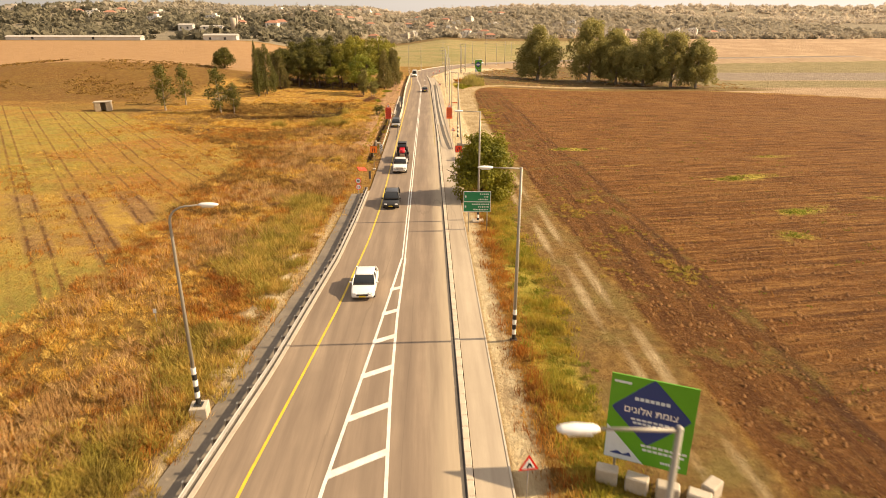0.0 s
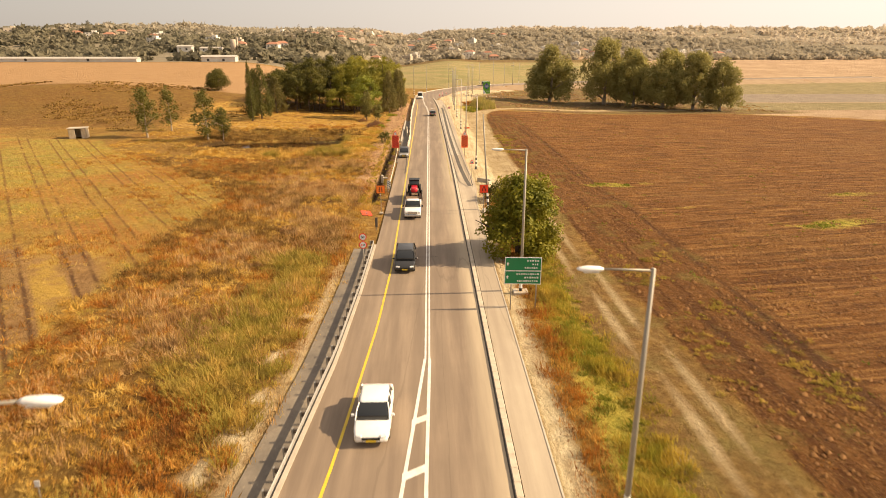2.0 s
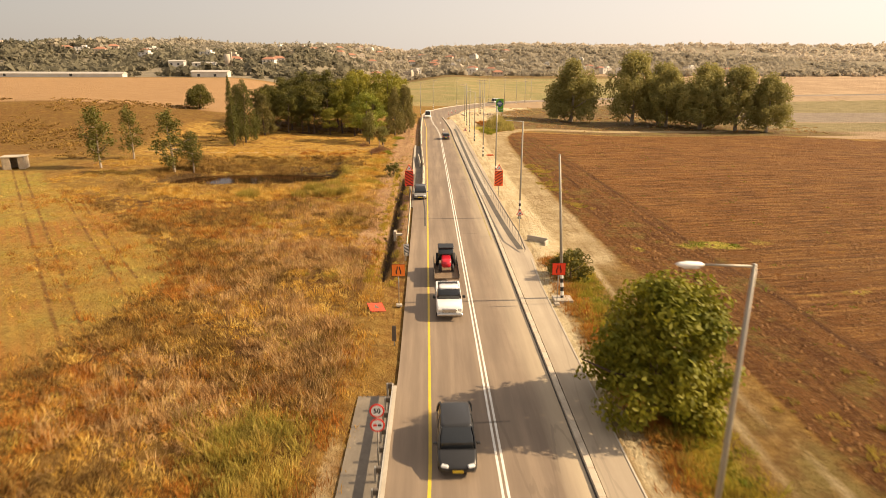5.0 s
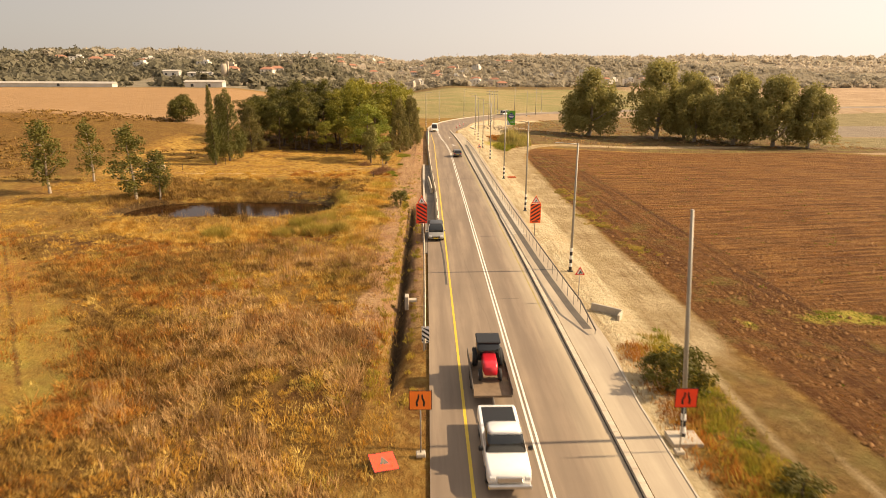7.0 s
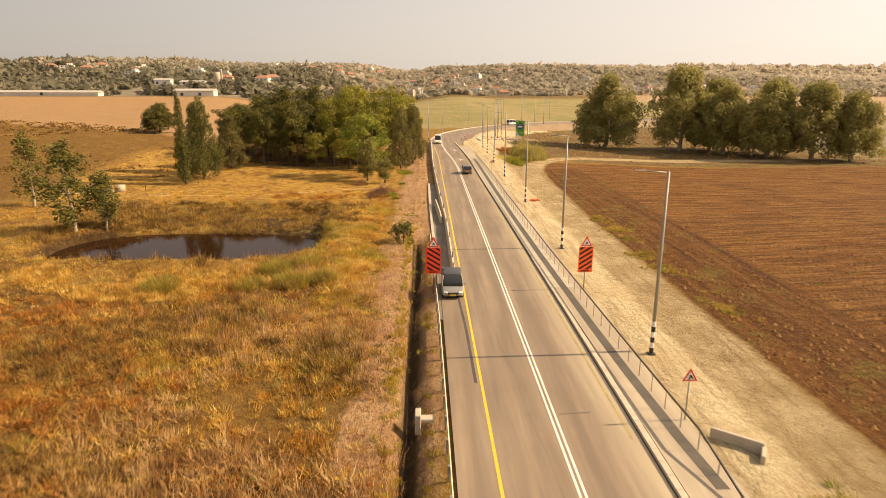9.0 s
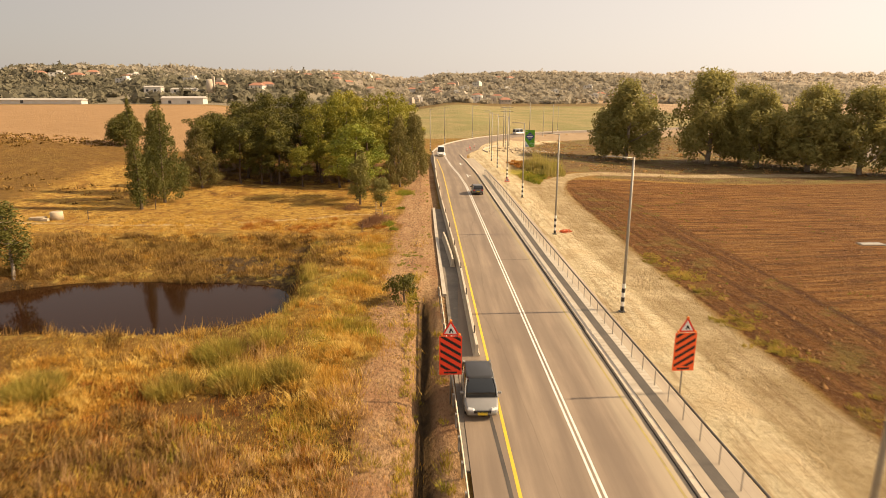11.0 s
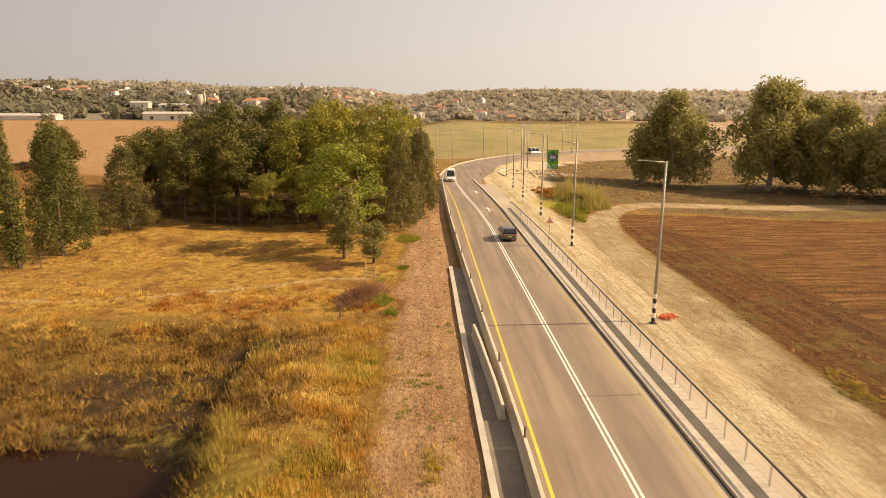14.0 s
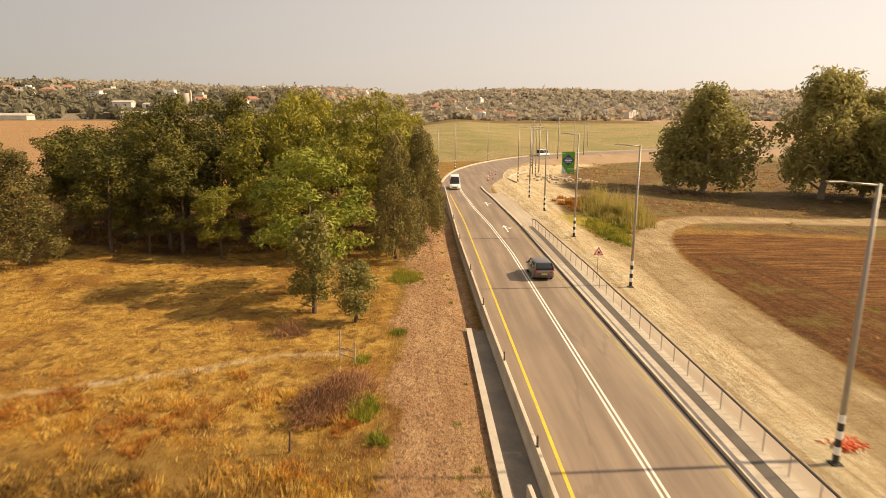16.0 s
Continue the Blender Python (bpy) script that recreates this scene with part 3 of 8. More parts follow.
    # wooded hills; the ground colour carries the same painted haze as the crowns
    wood = mix(nt, ramp(nt, mid, 0.38, 0.64), (0.20, 0.17, 0.115), (0.24, 0.20, 0.135))
    tufts = noise_node(nt, pos, 0.11, 4, 0.7)
    wood = mix(nt, ramp(nt, tufts, 0.46, 0.6), wood, (0.27, 0.225, 0.155))
    col = mix(nt, attr("wood", mid, 0.3), col, wood)
    # sand and tracks
    lane = nt.nodes.new("ShaderNodeMapping")
    lane.inputs["Scale"].default_value = (1.0, 0.09, 1.0)
    link(nt, pos, lane.inputs["Vector"])
    tyre = noise_node(nt, lane.outputs[0], 1.6, 6, 0.7)
    sand = mix(nt, ramp(nt, small, 0.36, 0.66), (0.70, 0.595, 0.385), (0.56, 0.45, 0.265))
    sand = mix(nt, ramp(nt, mid, 0.46, 0.66), sand, (0.58, 0.44, 0.25))
    sand = mix(nt, maths(nt, "MULTIPLY", ramp(nt, tyre, 0.47, 0.60), 0.75), sand, (0.42, 0.30, 0.165))
    sand = mix(nt, maths(nt, "MULTIPLY", ramp(nt, clod, 0.5, 0.72), 0.5), sand, (0.36, 0.25, 0.14))
    col = mix(nt, attr("sand", small, 0.7), col, sand)
    rut = mix(nt, ramp(nt, small, 0.36, 0.68), (0.43, 0.325, 0.175), (0.33, 0.235, 0.115))
    rut = mix(nt, ramp(nt, mid, 0.45, 0.66), rut, (0.53, 0.41, 0.24))
    rut = mix(nt, maths(nt, "MULTIPLY", ramp(nt, tyre, 0.5, 0.66), 0.65), rut, (0.24, 0.15, 0.07))
    col = mix(nt, attr("rut", small, 0.5), col, rut)
    # rough stony earth beside the channel
    bed = mix(nt, ramp(nt, small, 0.38, 0.66), (0.43, 0.255, 0.125), (0.56, 0.37, 0.19))
    bed = mix(nt, ramp(nt, mid, 0.46, 0.64), bed, (0.38, 0.205, 0.10))
    bed = mix(nt, maths(nt, "MULTIPLY", ramp(nt, tyre, 0.46, 0.6), 0.55), bed, (0.33, 0.18, 0.09))
    bed = mix(nt, maths(nt, "MULTIPLY", ramp(nt, clod, 0.5, 0.62), 0.75), bed, (0.13, 0.07, 0.033))
    bed = mix(nt, maths(nt, "MULTIPLY", ramp(nt, straw, 0.6, 0.7), 0.35), bed, (0.60, 0.43, 0.25))
    col = mix(nt, attr("bed", small, 0.6), col, bed)
    mud = mix(nt, ramp(nt, small, 0.4, 0.66), (0.055, 0.034, 0.015), (0.125, 0.075, 0.03))
    col = mix(nt, attr("mud", small, 0.5), col, mud)
    fresh = mix(nt, ramp(nt, small, 0.4, 0.66), (0.30, 0.26, 0.04), (0.47, 0.355, 0.065))
    col = mix(nt, attr("fresh", small, 1.1), col, fresh)
    link(nt, col, p.inputs["Base Color"])
    p.inputs["Roughness"].default_value = 0.95
    p.inputs["Specular IOR Level"].default_value = 0.15
    hsum = maths(nt, "ADD", maths(nt, "MULTIPLY", clod, 0.5), small)
    a = nt.nodes.new("ShaderNodeAttribute")
    a.attribute_name = "plow"
    hsum = maths(nt, "ADD", hsum, maths(nt, "MULTIPLY", maths(nt, "MULTIPLY", maths(nt, "ADD", maths(nt, "MULTIPLY", w2, 0.15), streak), 0.6), a.outputs["Fac"]))
    b = nt.nodes.new("ShaderNodeBump")
    b.inputs["Strength"].default_value, b.inputs["Distance"].default_value = 1.0, 0.6
    link(nt, hsum, b.inputs["Height"])
    link(nt, b.outputs[0], p.inputs["Normal"])
    return m


def spaced(lo, hi, step, out, grow=1.09):
    """Even steps between lo and hi, growing steps to the ends in out."""
    mid = list(np.arange(lo, hi + 1e-6, step))
    a, d = lo, step
    left = []
    while a > out[0]:
        d *= grow
        a -= d
        left.append(a)
    a, d, right = hi, step, []
    while a < out[1]:
        d *= grow
        a += d
        right.append(a)
    return np.array(left[::-1] + mid + right)


def track_off(y):
    """Middle of the farm track."""
    return np.interp(y, [-100, 16, 30, 55, 80, 100, 130, 150, 165, 180, 192, 203, 211, 216, 219], [18.0, 16.4, 15.6, 14.2, 13.2, 13.0, 12.9, 12.7, 12.6, 13.0, 13.8, 15.4, 17.6, 20.0, 23.5])


TRACK = [(18.0, -100), (16.4, 16), (15.6, 30), (14.2, 55), (13.2, 80), (12.9, 110), (12.8, 150), (12.7, 178), (14.3, 194), (18.0, 209), (22.2, 217), (27.4, 223.4), (34, 227.5), (43.3, 230), (60, 230.5), (90, 233)]
FOOTWAY = [(-64, 168), (-38, 166.6), (-30, 168.4), (-24.5, 170.5), (-18.3, 172.9), (-14, 173)]
WHEELS = [(-25, 10), (-20.6, 28), (-17.6, 42), (-15.0, 55), (-13.5, 66)]


def along(x, y, line):
    """Distance to a bent line."""
    best = np.full(np.shape(x), 1e9)
    for (ax, ay), (bx, by) in zip(line, line[1:]):
        t = np.clip(((x - ax) * (bx - ax) + (y - ay) * (by - ay)) / ((bx - ax) ** 2 + (by - ay) ** 2), 0, 1)
        best = np.minimum(best, np.hypot(x - ax - t * (bx - ax), y - ay - t * (by - ay)))
    return best


def row_gap(x, y):
    """Worn wheel gaps between the crop rows."""
    mid = np.abs(np.mod(0.825 * x + 0.565 * y + 2.3 + 2.65, 5.3) - 2.65)
    return ss(0.34, 0.16, np.abs(mid - 0.8))


def zones(x, y):
    o, s = lateral(x, y)
    z = {}
    fe = field_edge(y)
    z["plow"] = ss(-0.6, 0.6, x - fe) * ss(1.5, -1.5, y - np.interp(x, [20, 30, 60, 94, 140, 200], [212, 215, 222, 224, 190, 145])) * ss(400, 300, x)
    td = along(x, y, TRACK)
    z["plow"] = z["plow"] * np.where(y > 185, ss(1.7, 2.6, td), 1.0)
    # the crop's far corner runs slantwise towards the road
    far = np.interp(-x, [10, 17, 32.7, 43, 73, 111, 300], [62, 74, 97.7, 112.7, 142, 159, 200])
    z["crop"] = ss(-1.6, 1.6, -26.6 - x + 1.8 * wob(x, y, 6.0, 3.0) + 1.2 * wob(x, y, 2.0, 7.0)) * ss(3, -3, y - far + 4.5 * wob(x, y, 7.0, 8.0))
    z["stubble"] = ss(-6, 6, y - (236 + 14 * np.sin(x * 0.012))) * ss(6, -6, y - 425) * ss(5, -5, x + 62 + 0.03 * (y - 300))
    z["pale"] = ss(-4, 4, y - 320 + 0.4 * x) * ss(20, -20, y - 660) * ss(-70, -56, x) * ss(6.5, 9.5, -o) * ss(260, 200, x)
    right_far = ss(-1.5, 4, y - np.interp(x, [20, 30, 60, 94, 140, 200], [216, 219, 226, 228, 194, 149])) * ss(8, 30, o)
    z["dust"] = np.maximum(right_far * ss(22, 40, x + 0.15 * (y - 215)), ss(640, 720, y) * ss(90, 160, x)) * ss(860, 800, y)
    z["dust"] = np.maximum(z["dust"], ss(150, 215, x) * ss(330, 400, y) * ss(860, 800, y))
    z["wood"] = np.maximum(ss(790, 850, y) * ss(90, 160, x) + ss(715, 735, y) * ss(160, 90, x), ss(425, 445, y) * ss(-60, -90, x))
    sandy = ss(6.0, 6.4, o) * ss(2.0, -0.5, o - np.interp(y, [10, 40, 80, 91, 110, 150, 190, 222, 250], [7.0, 6.8, 6.6, 11.0, 11.8, 11.6, 11.2, 10.5, 14.0]))
    z["sand"] = sandy * ss(-20, 0, y) * ss(350, 310, y)
    junction = ss(232, 248, y) * ss(4, 6, o) * ss(24, 16, o) * ss(345, 315, y)
    shoulder = left_edge(s) - 2.6
    z["sand"] = np.maximum(z["sand"], 0.62 * np.exp(-(((o - shoulder) / 0.75) ** 2)) * ss(5, 12, y) * ss(68, 58, y))
    z["sand"] = np.maximum(z["sand"], junction)
    ruts = np.exp(-(((td - 0.88) / 0.36) ** 2))
    wide = ss(84, 96, y)
    gap = ss(9.5, 11.0, o) * ss(0.8, -0.6, x - fe) * ss(218, 208, y)
    z["rut"] = np.maximum(np.maximum(ruts * 0.95, wide * ss(2.5, 1.4, td)), gap * 0.6 * wide)
    z["bare"] = z["crop"] * ss(40, 48, y + 0.35 * (x + 32)) * ss(72, 66, y) * ss(-25, -29, x + 0.4 * (y - 56)) * (0.72 + 0.25 * wob(x, y, 9.0, 4.0))
    z["headland"] = ss(27.5, 25.0, x) * ss(206, 196, y)
    z["wheel"] = np.clip(sum(np.exp(-(((x - c - 0.25 * wob(x, y, 14.0, c)) / 0.32) ** 2)) for c in (20.4, 23.5, 25.5)), 0, 1) * (0.65 + 0.3 * wob(x, y, 8.0, 3.0)) * ss(190, 160, y)
    scrub_zone = (0.6 + 0.4 * ss(58, 72, y)) * ss(129, 121, y) * ss(-66, -52, x) * (1 - z["crop"])
    slope = np.exp(-(((o + 13.0) / 3.6) ** 2)) * ss(0, 10, y) * ss(80, 60, y)
    grove = ss(-53, -48, x) * ss(-8.5, -12, x) * ss(196, 201, y + 3 * wob(x, y, 6.0, 2.0)) * ss(236, 226, y)
    z["litter"] = np.clip(grove + scrub_zone * (0.62 + 0.35 * wob(x, y, 7, 3.0)) + 0.4 * slope * (0.6 + 0.5 * wob(x, y, 4.5, 1.0)) + 0.6 * ss(-52, -60, x) * ss(158, 166, y) * ss(270, 240, y) * ss(-230, -190, x), 0, 1) * ss(-8.0, -9.0, o)
    z["sand"] = np.maximum(z["sand"], 0.63 * np.exp(-((along(x, y, FOOTWAY) / 0.55) ** 2)))
    z["sand"] = np.maximum(z["sand"], 0.42 * np.exp(-(((along(x, y, WHEELS) - 0.85) / 0.45) ** 2)) * (0.6 + 0.6 * wob(x, y, 6, 2)))
    for px, py, pr in ((-10.8, 32.1, 0.8), (-9.9, 43.2, 0.65), (-10.0, 34.8, 0.75), (-9.6, 38.5, 0.5), (-11.4, 28.5, 0.55), (-9.2, 50, 0.5), (-10.6, 24, 0.5)):
        z["sand"] = np.maximum(z["sand"], 0.95 * np.exp(-((x - px) / pr) ** 2 - ((y - py) / (1.7 * pr)) ** 2))
    for px, py, pr in ((11.6, 33.0, 0.9), (10.4, 30.5, 0.7)):
        z["sand"] = np.maximum(z["sand"], 0.9 * np.exp(-((x - px) / (1.5 * pr)) ** 2 - ((y - py) / pr) ** 2))
    z["hay"] = (1 - grove) * ss(160, 166, y) * ss(222, 200, y) * ss(-10.5, -12, x) * ss(-75, -60, x) + 0 * x
    z["olive"] = ss(100, 125, x) * (ss(300, 312, y) * ss(505, 470, y) + ss(228, 236, y) * ss(268, 258, y)) * ss(14, 22, o)
    z["wet"] = ss(98, 118, x) * ss(262, 268, y) * ss(314, 304, y)
    z["waste"] = np.maximum(gap * (0.55 - 0.2 * wide), np.maximum(ss(8, 16, o) * ss(-1, 3, td - 2) * ss(214, 222, y) * ss(420, 330, y) * ss(150, 110, x) * (1 - z["plow"]), 0.9 * ss(640, 665, y) * ss(770, 730, y) * ss(-120, -60, x) * ss(230, 160, x)))
    z["bed"] = ss(-11.6, -10.2, o + 0.9 * wob(x, y, 3.2, 2.0) + 0.5 * wob(x, y, 1.3, 4.0)) * ss(-5.2, -6.2, o) * ss(86, 102, y) * ss(240, 222, y)
    marsh = np.exp(-(((x + 19.4) / 3.2) ** 2) - ((y - 157.6) / 1.7) ** 2) + np.exp(-(((x + 27) / 7) ** 2) - ((y - 153.5) / 2.6) ** 2) + 0.7 * np.exp(-(((x + 30) / 9) ** 2) - ((y - 146) / 2) ** 2)
    foot = np.exp(-(((x - bank_x(y) + 1.7) / 1.4) ** 2)) * ss(131, 135, y) * ss(159, 156, y)
    fen = ss(-31, -26, x) * ss(-19, -21, x) * ss(144, 147, y) * ss(157.5, 154, y) * (0.75 + 0.4 * wob(x, y, 2.4, 6.0))
    marsh = np.clip(marsh + foot + fen, 0, 1.1)
    z["mud"] = np.maximum(np.maximum(ss(1.12, 0.95, pond_r(x, y)), 0.85 * marsh), np.exp(-(((o + 7.25) / 0.6) ** 2)) * ss(82, 90, y) * ss(143, 136, y))
    strip = np.exp(-(((o + 13.2) / 2.6) ** 2)) * ss(98, 112, y) * ss(162, 150, y)
    verge = np.exp(-(((o - 10.2) / 1.5) ** 2)) * ss(-10, 10, y) * ss(84, 70, y)
    patch = 0 * x
    for px, py, rx, ry, k in ((28.5, 97.6, 5.5, 1.9, 1.0), (19.4, 98.3, 1.2, 3.2, 0.9), (46, 74, 8, 2.0, 0.85), (43.5, 57.3, 5.5, 1.5, 0.9), (39.5, 48.5, 2.5, 3.0, 0.7), (54, 62, 7, 2.0, 0.7), (31, 82, 5, 1.2, 0.55), (60, 90, 8, 2.0, 0.6)):
        patch = patch + k * np.exp(-(((x - px) / rx) ** 2) - ((y - py - 0.15 * (x - px)) / ry) ** 2)
    ring = np.exp(-(((pond_r(x, y) - 1.2) / 0.16) ** 2)) * 0.4
    z["fresh"] = np.clip(0.5 * strip * (0.7 + 0.6 * wob(x, y, 3.5, 6.0)) + 0.95 * verge + patch * ss(-0.3, 0.3, wob(x, y, 2.2, 4.0)) + ring + 0.9 * np.exp(-(((o - 14) / 5) ** 2) - ((y - 221) / 7) ** 2), 0, 1)
    return z


GX = spaced(-62, 42, 0.78, (-3000, 3000))
GY = spaced(4, 232, 0.9, (-400, 4300), 1.07)
gx, gy = np.meshgrid(GX, GY)
gxf, gyf = gx.ravel(), gy.ravel()
gv = np.stack([gxf, gyf, height(gxf, gyf)], axis=1)
nx, ny = len(GX), len(GY)
idx = np.arange(nx * ny).reshape(ny, nx)
gf = np.stack([idx[:-1, :-1], idx[:-1, 1:], idx[1:, 1:], idx[1:, :-1]], axis=-1).reshape(-1, 4)
ground_me = fast_mesh("ground", gv, gf, ground_material())
ground_me.polygons.foreach_set("use_smooth", [True] * len(ground_me.polygons))
for zone, values in zones(gxf, gyf).items():
    a = ground_me.attributes.new(zone, "FLOAT", "POINT")
    a.data.foreach_set("value", values.astype(np.float32))
ground = tagged(new("ground", ground_me), "dry farmland with stubble, a brown worked field and distant hills", "ground", "", "structure")


def strip(mesh, s0, s1, o0, o1, z=0.0, step=2.5):
    """A ribbon along the road between two offsets, which may be numbers or functions of the station."""
    n = max(1, int(math.ceil((s1 - s0) / step)))
    rows = []
    for i in range(n + 1):
        s = s0 + (s1 - s0) * i / n
        a = o0(s) if callable(o0) else o0
        b = o1(s) if callable(o1) else o1
        rows += [on_road(s, a, z), on_road(s, b, z)]
    return mesh.add(rows, [(2 * i, 2 * i + 1, 2 * i + 3, 2 * i + 2) for i in range(n)])


def slab(mesh, s0, s1, o0, o1, top=0.0, thick=0.25, step=2.5):
    """A solid ribbon along the road."""
    n = max(1, int(math.ceil((s1 - s0) / step)))
    rows = []
    for i in range(n + 1):
        s = s0 + (s1 - s0) * i / n
        a = o0(s) if callable(o0) else o0
        b = o1(s) if callable(o1) else o1
        rows += [on_road(s, a, top), on_road(s, b, top), on_road(s, b, top - thick), on_road(s, a, top - thick)]
    fs = [(4 * i + k, 4 * i + (k + 1) % 4, 4 * i + 4 + (k + 1) % 4, 4 * i + 4 + k) for i in range(n) for k in range(4)]
    fs += [(0, 1, 2, 3), (4 * n, 4 * n + 3, 4 * n + 2, 4 * n + 1)]
    return mesh.add(rows, fs)


def kerb_off(s):
    """Road side of the right kerb."""
    return float(np.interp(s, [-40, 100, 115, 150, 185, 215, 241, 256], [4.0, 4.0, 3.95, 3.7, 3.4, 3.25, 3.0, 2.5]))


def right_edge(s):
    return float(kerb_off(s) if s < 232 else np.interp(s, [232, 258, 275, 300, 330, 360, 900], [3.1, 4.6, 7.5, 6.5, 5.5, 4.6, 4.4]))


structure("road", slab(Mesh(), -120, 640, lambda s: float(left_edge(s)), right_edge), ASPHALT, "worn two-lane asphalt road with dusty edges", "road")
bank = []
for k in range(58):
    s = 300 + 6 * k
    bank += [on_road(s, right_edge(s) - 0.02, -0.03), on_road(s, right_edge(s) + 1.2, -0.08), on_road(s, right_edge(s) + 18, -2.9)]
bank_faces = [(3 * k + i, 3 * k + i + 1, 3 * k + i + 4, 3 * k + i + 3) for k in range(57) for i in range(2)]
structure("road_bank", Mesh().add(bank, bank_faces), surface("bank_earth", (0.34, 0.235, 0.13), (0.26, 0.17, 0.09), 0.95, big=0.2, fine=2, world_space=True), "low earth bank below the bend of the road", "ground")
structure("pavement", slab(Mesh(), -120, 246, lambda s: kerb_off(s) + 0.36, lambda s: float(np.interp(s, [-120, 60, 84, 92, 110, 180, 205, 246], [6.1, 6.0, 6.3, 6.9, 6.6, 6.6, 6.4, 5.6])), 0.12, 0.3), PATH_ASPHALT, "dusty asphalt footpath beside the road", "pavement")
# channel between the guardrail and the grass, and the concrete channel further on
structure("drainage_channel", slab(Mesh(), -40, 66, lambda s: float(left_edge(s)) - 2.15, lambda s: float(left_edge(s)) - 0.25, -0.05, 0.3), GUTTER, "grey asphalt drainage strip behind the guardrail", "gutter")
structure("concrete_channel", slab(Mesh(), 114, 177, lambda s: float(np.interp(s, [114, 145, 160, 177], [-5.6, -5.75, -5.9, -6.0])), lambda s: float(left_edge(s)) - 0.01, -0.03, 0.3), GUTTER, "grey concrete channel beside the barrier", "gutter")
structure("channel_edge", slab(Mesh(), 138, 177, lambda s: float(np.interp(s, [138, 145, 160, 177], [-5.95, -6.05, -6.25, -6.35])), lambda s: float(np.interp(s, [138, 145, 160, 177], [-5.62, -5.74, -5.89, -5.99])), 0.16, 0.4), CONCRETE, "pale concrete edge of the channel", "kerb")
# path edge strip
structure("path_edging", slab(Mesh(), -40, 91, lambda s: float(np.interp(s, [-120, 60, 84, 92], [6.1, 6.0, 6.2, 6.6])) + 0.002, lambda s: float(np.interp(s, [-120, 60, 84, 92], [6.1, 6.0, 6.2, 6.6])) + 0.1, 0.15, 0.35), CONCRETE, "thin pale concrete edging of the footpath", "kerb")

# kerb stones along the right lane: single stones near the way, one ribbon beyond
kerb = structure("kerb", slab(Mesh(), 130, 256, lambda s: kerb_off(s) + 0.02, lambda s: kerb_off(s) + 0.355, 0.17, 0.4), KERB, "raised concrete kerb between road and footpath", "kerb")
# dark strip laid in the gutter in place of the kerb's shadow
structure("kerb_gutter", slab(Mesh(), -40, 256, lambda s: kerb_off(s) - 0.11, lambda s: kerb_off(s), 0.006, 0.1), KERB_SHADE_TAR, "dark strip for the kerb's shadow in the gutter", "gutter")
structure("island_kerb", slab(Mesh(), 266, 292, lambda s: float(np.interp(s, [266, 272, 280, 292], [10.0, 8.6, 8.8, 12.0])), lambda s: float(np.interp(s, [266, 272, 280, 292], [10.4, 9.0, 9.2, 12.4])), 0.17, 0.4), KERB, "curved concrete kerb at the junction", "kerb")
structure("bend_kerb", slab(Mesh(), 262, 640, lambda s: float(left_edge(s)) - 0.42, lambda s: float(left_edge(s)) - 0.01, 0.28, 0.5), CONCRETE, "pale concrete kerb round the bend", "kerb")

# ---- markings ----
PAINT_Z = 0.005
def yellow_off(s):
    return float(np.interp(s, [-40, 0, 13.7, 23, 33, 48, 60, 250], [-8.0, -7.2, -6.3, -5.4, -4.5, -3.6, -3.3, -3.75]))


def centre_off(s):
    return float(np.interp(s, [0, 200, 215, 229, 262], [0, 0, -0.5, -1.1, -1.6]))


def gore_left(s):
    return float(np.interp(s, [-20, 13.6, 18, 27.2, 35.2, 43], [-4.7, -2.6, -2.2, -1.4, -0.75, -0.15]))


def gore_right(s):
    return float(np.interp(s, [-20, 13.5, 21.4, 31, 43], [1.3, 0.3, 0.05, -0.02, 0.15]))


def marking(name, mesh, material, label):
    return structure(name, mesh, material, label, "road marking")


marking("yellow_line", strip(Mesh(), -40, 246, lambda s: yellow_off(s) - 0.08, lambda s: yellow_off(s) + 0.08, PAINT_Z), YELLOW_PAINT, "solid yellow edge line painted on asphalt")
for off in (-0.125, 0.125):
    marking("centre_line", strip(Mesh(), 43, 262, lambda s: centre_off(s) + off - 0.06, lambda s: centre_off(s) + off + 0.06, PAINT_Z), WHITE_PAINT, "one of two solid white centre lines")
marking("gore_line", strip(Mesh(), -20, 43, lambda s: gore_left(s) - 0.09, lambda s: gore_left(s) + 0.09, PAINT_Z), WHITE_PAINT, "white outline of the hatched area")
marking("gore_line", strip(Mesh(), -20, 43, lambda s: gore_right(s) - 0.09, lambda s: gore_right(s) + 0.09, PAINT_Z), WHITE_PAINT, "white outline of the hatched area")
for s in (36.2, 32.0, 28.0, 24.0, 20.0, 16.0, 12.0, 8.0, 4.0, 0.0):
    w, e = gore_left(s - 1.3), gore_right(s)
    d = (e - w) * 0.62
    marking("hatch_bar", Mesh().add([(w, s - d, PAINT_Z + 0.004), (e, s, PAINT_Z + 0.004), (e, s + 0.55, PAINT_Z + 0.004), (w, s - d + 0.55, PAINT_Z + 0.004)], [(0, 1, 2, 3)]), WHITE_PAINT, "white slanting hatch bar on the road")
marking("faded_line", strip(Mesh(), 98, 222, lambda s: kerb_off(s) - 0.62, lambda s: kerb_off(s) - 0.5, PAINT_Z), FADED_YELLOW, "faded yellow line near the kerb")

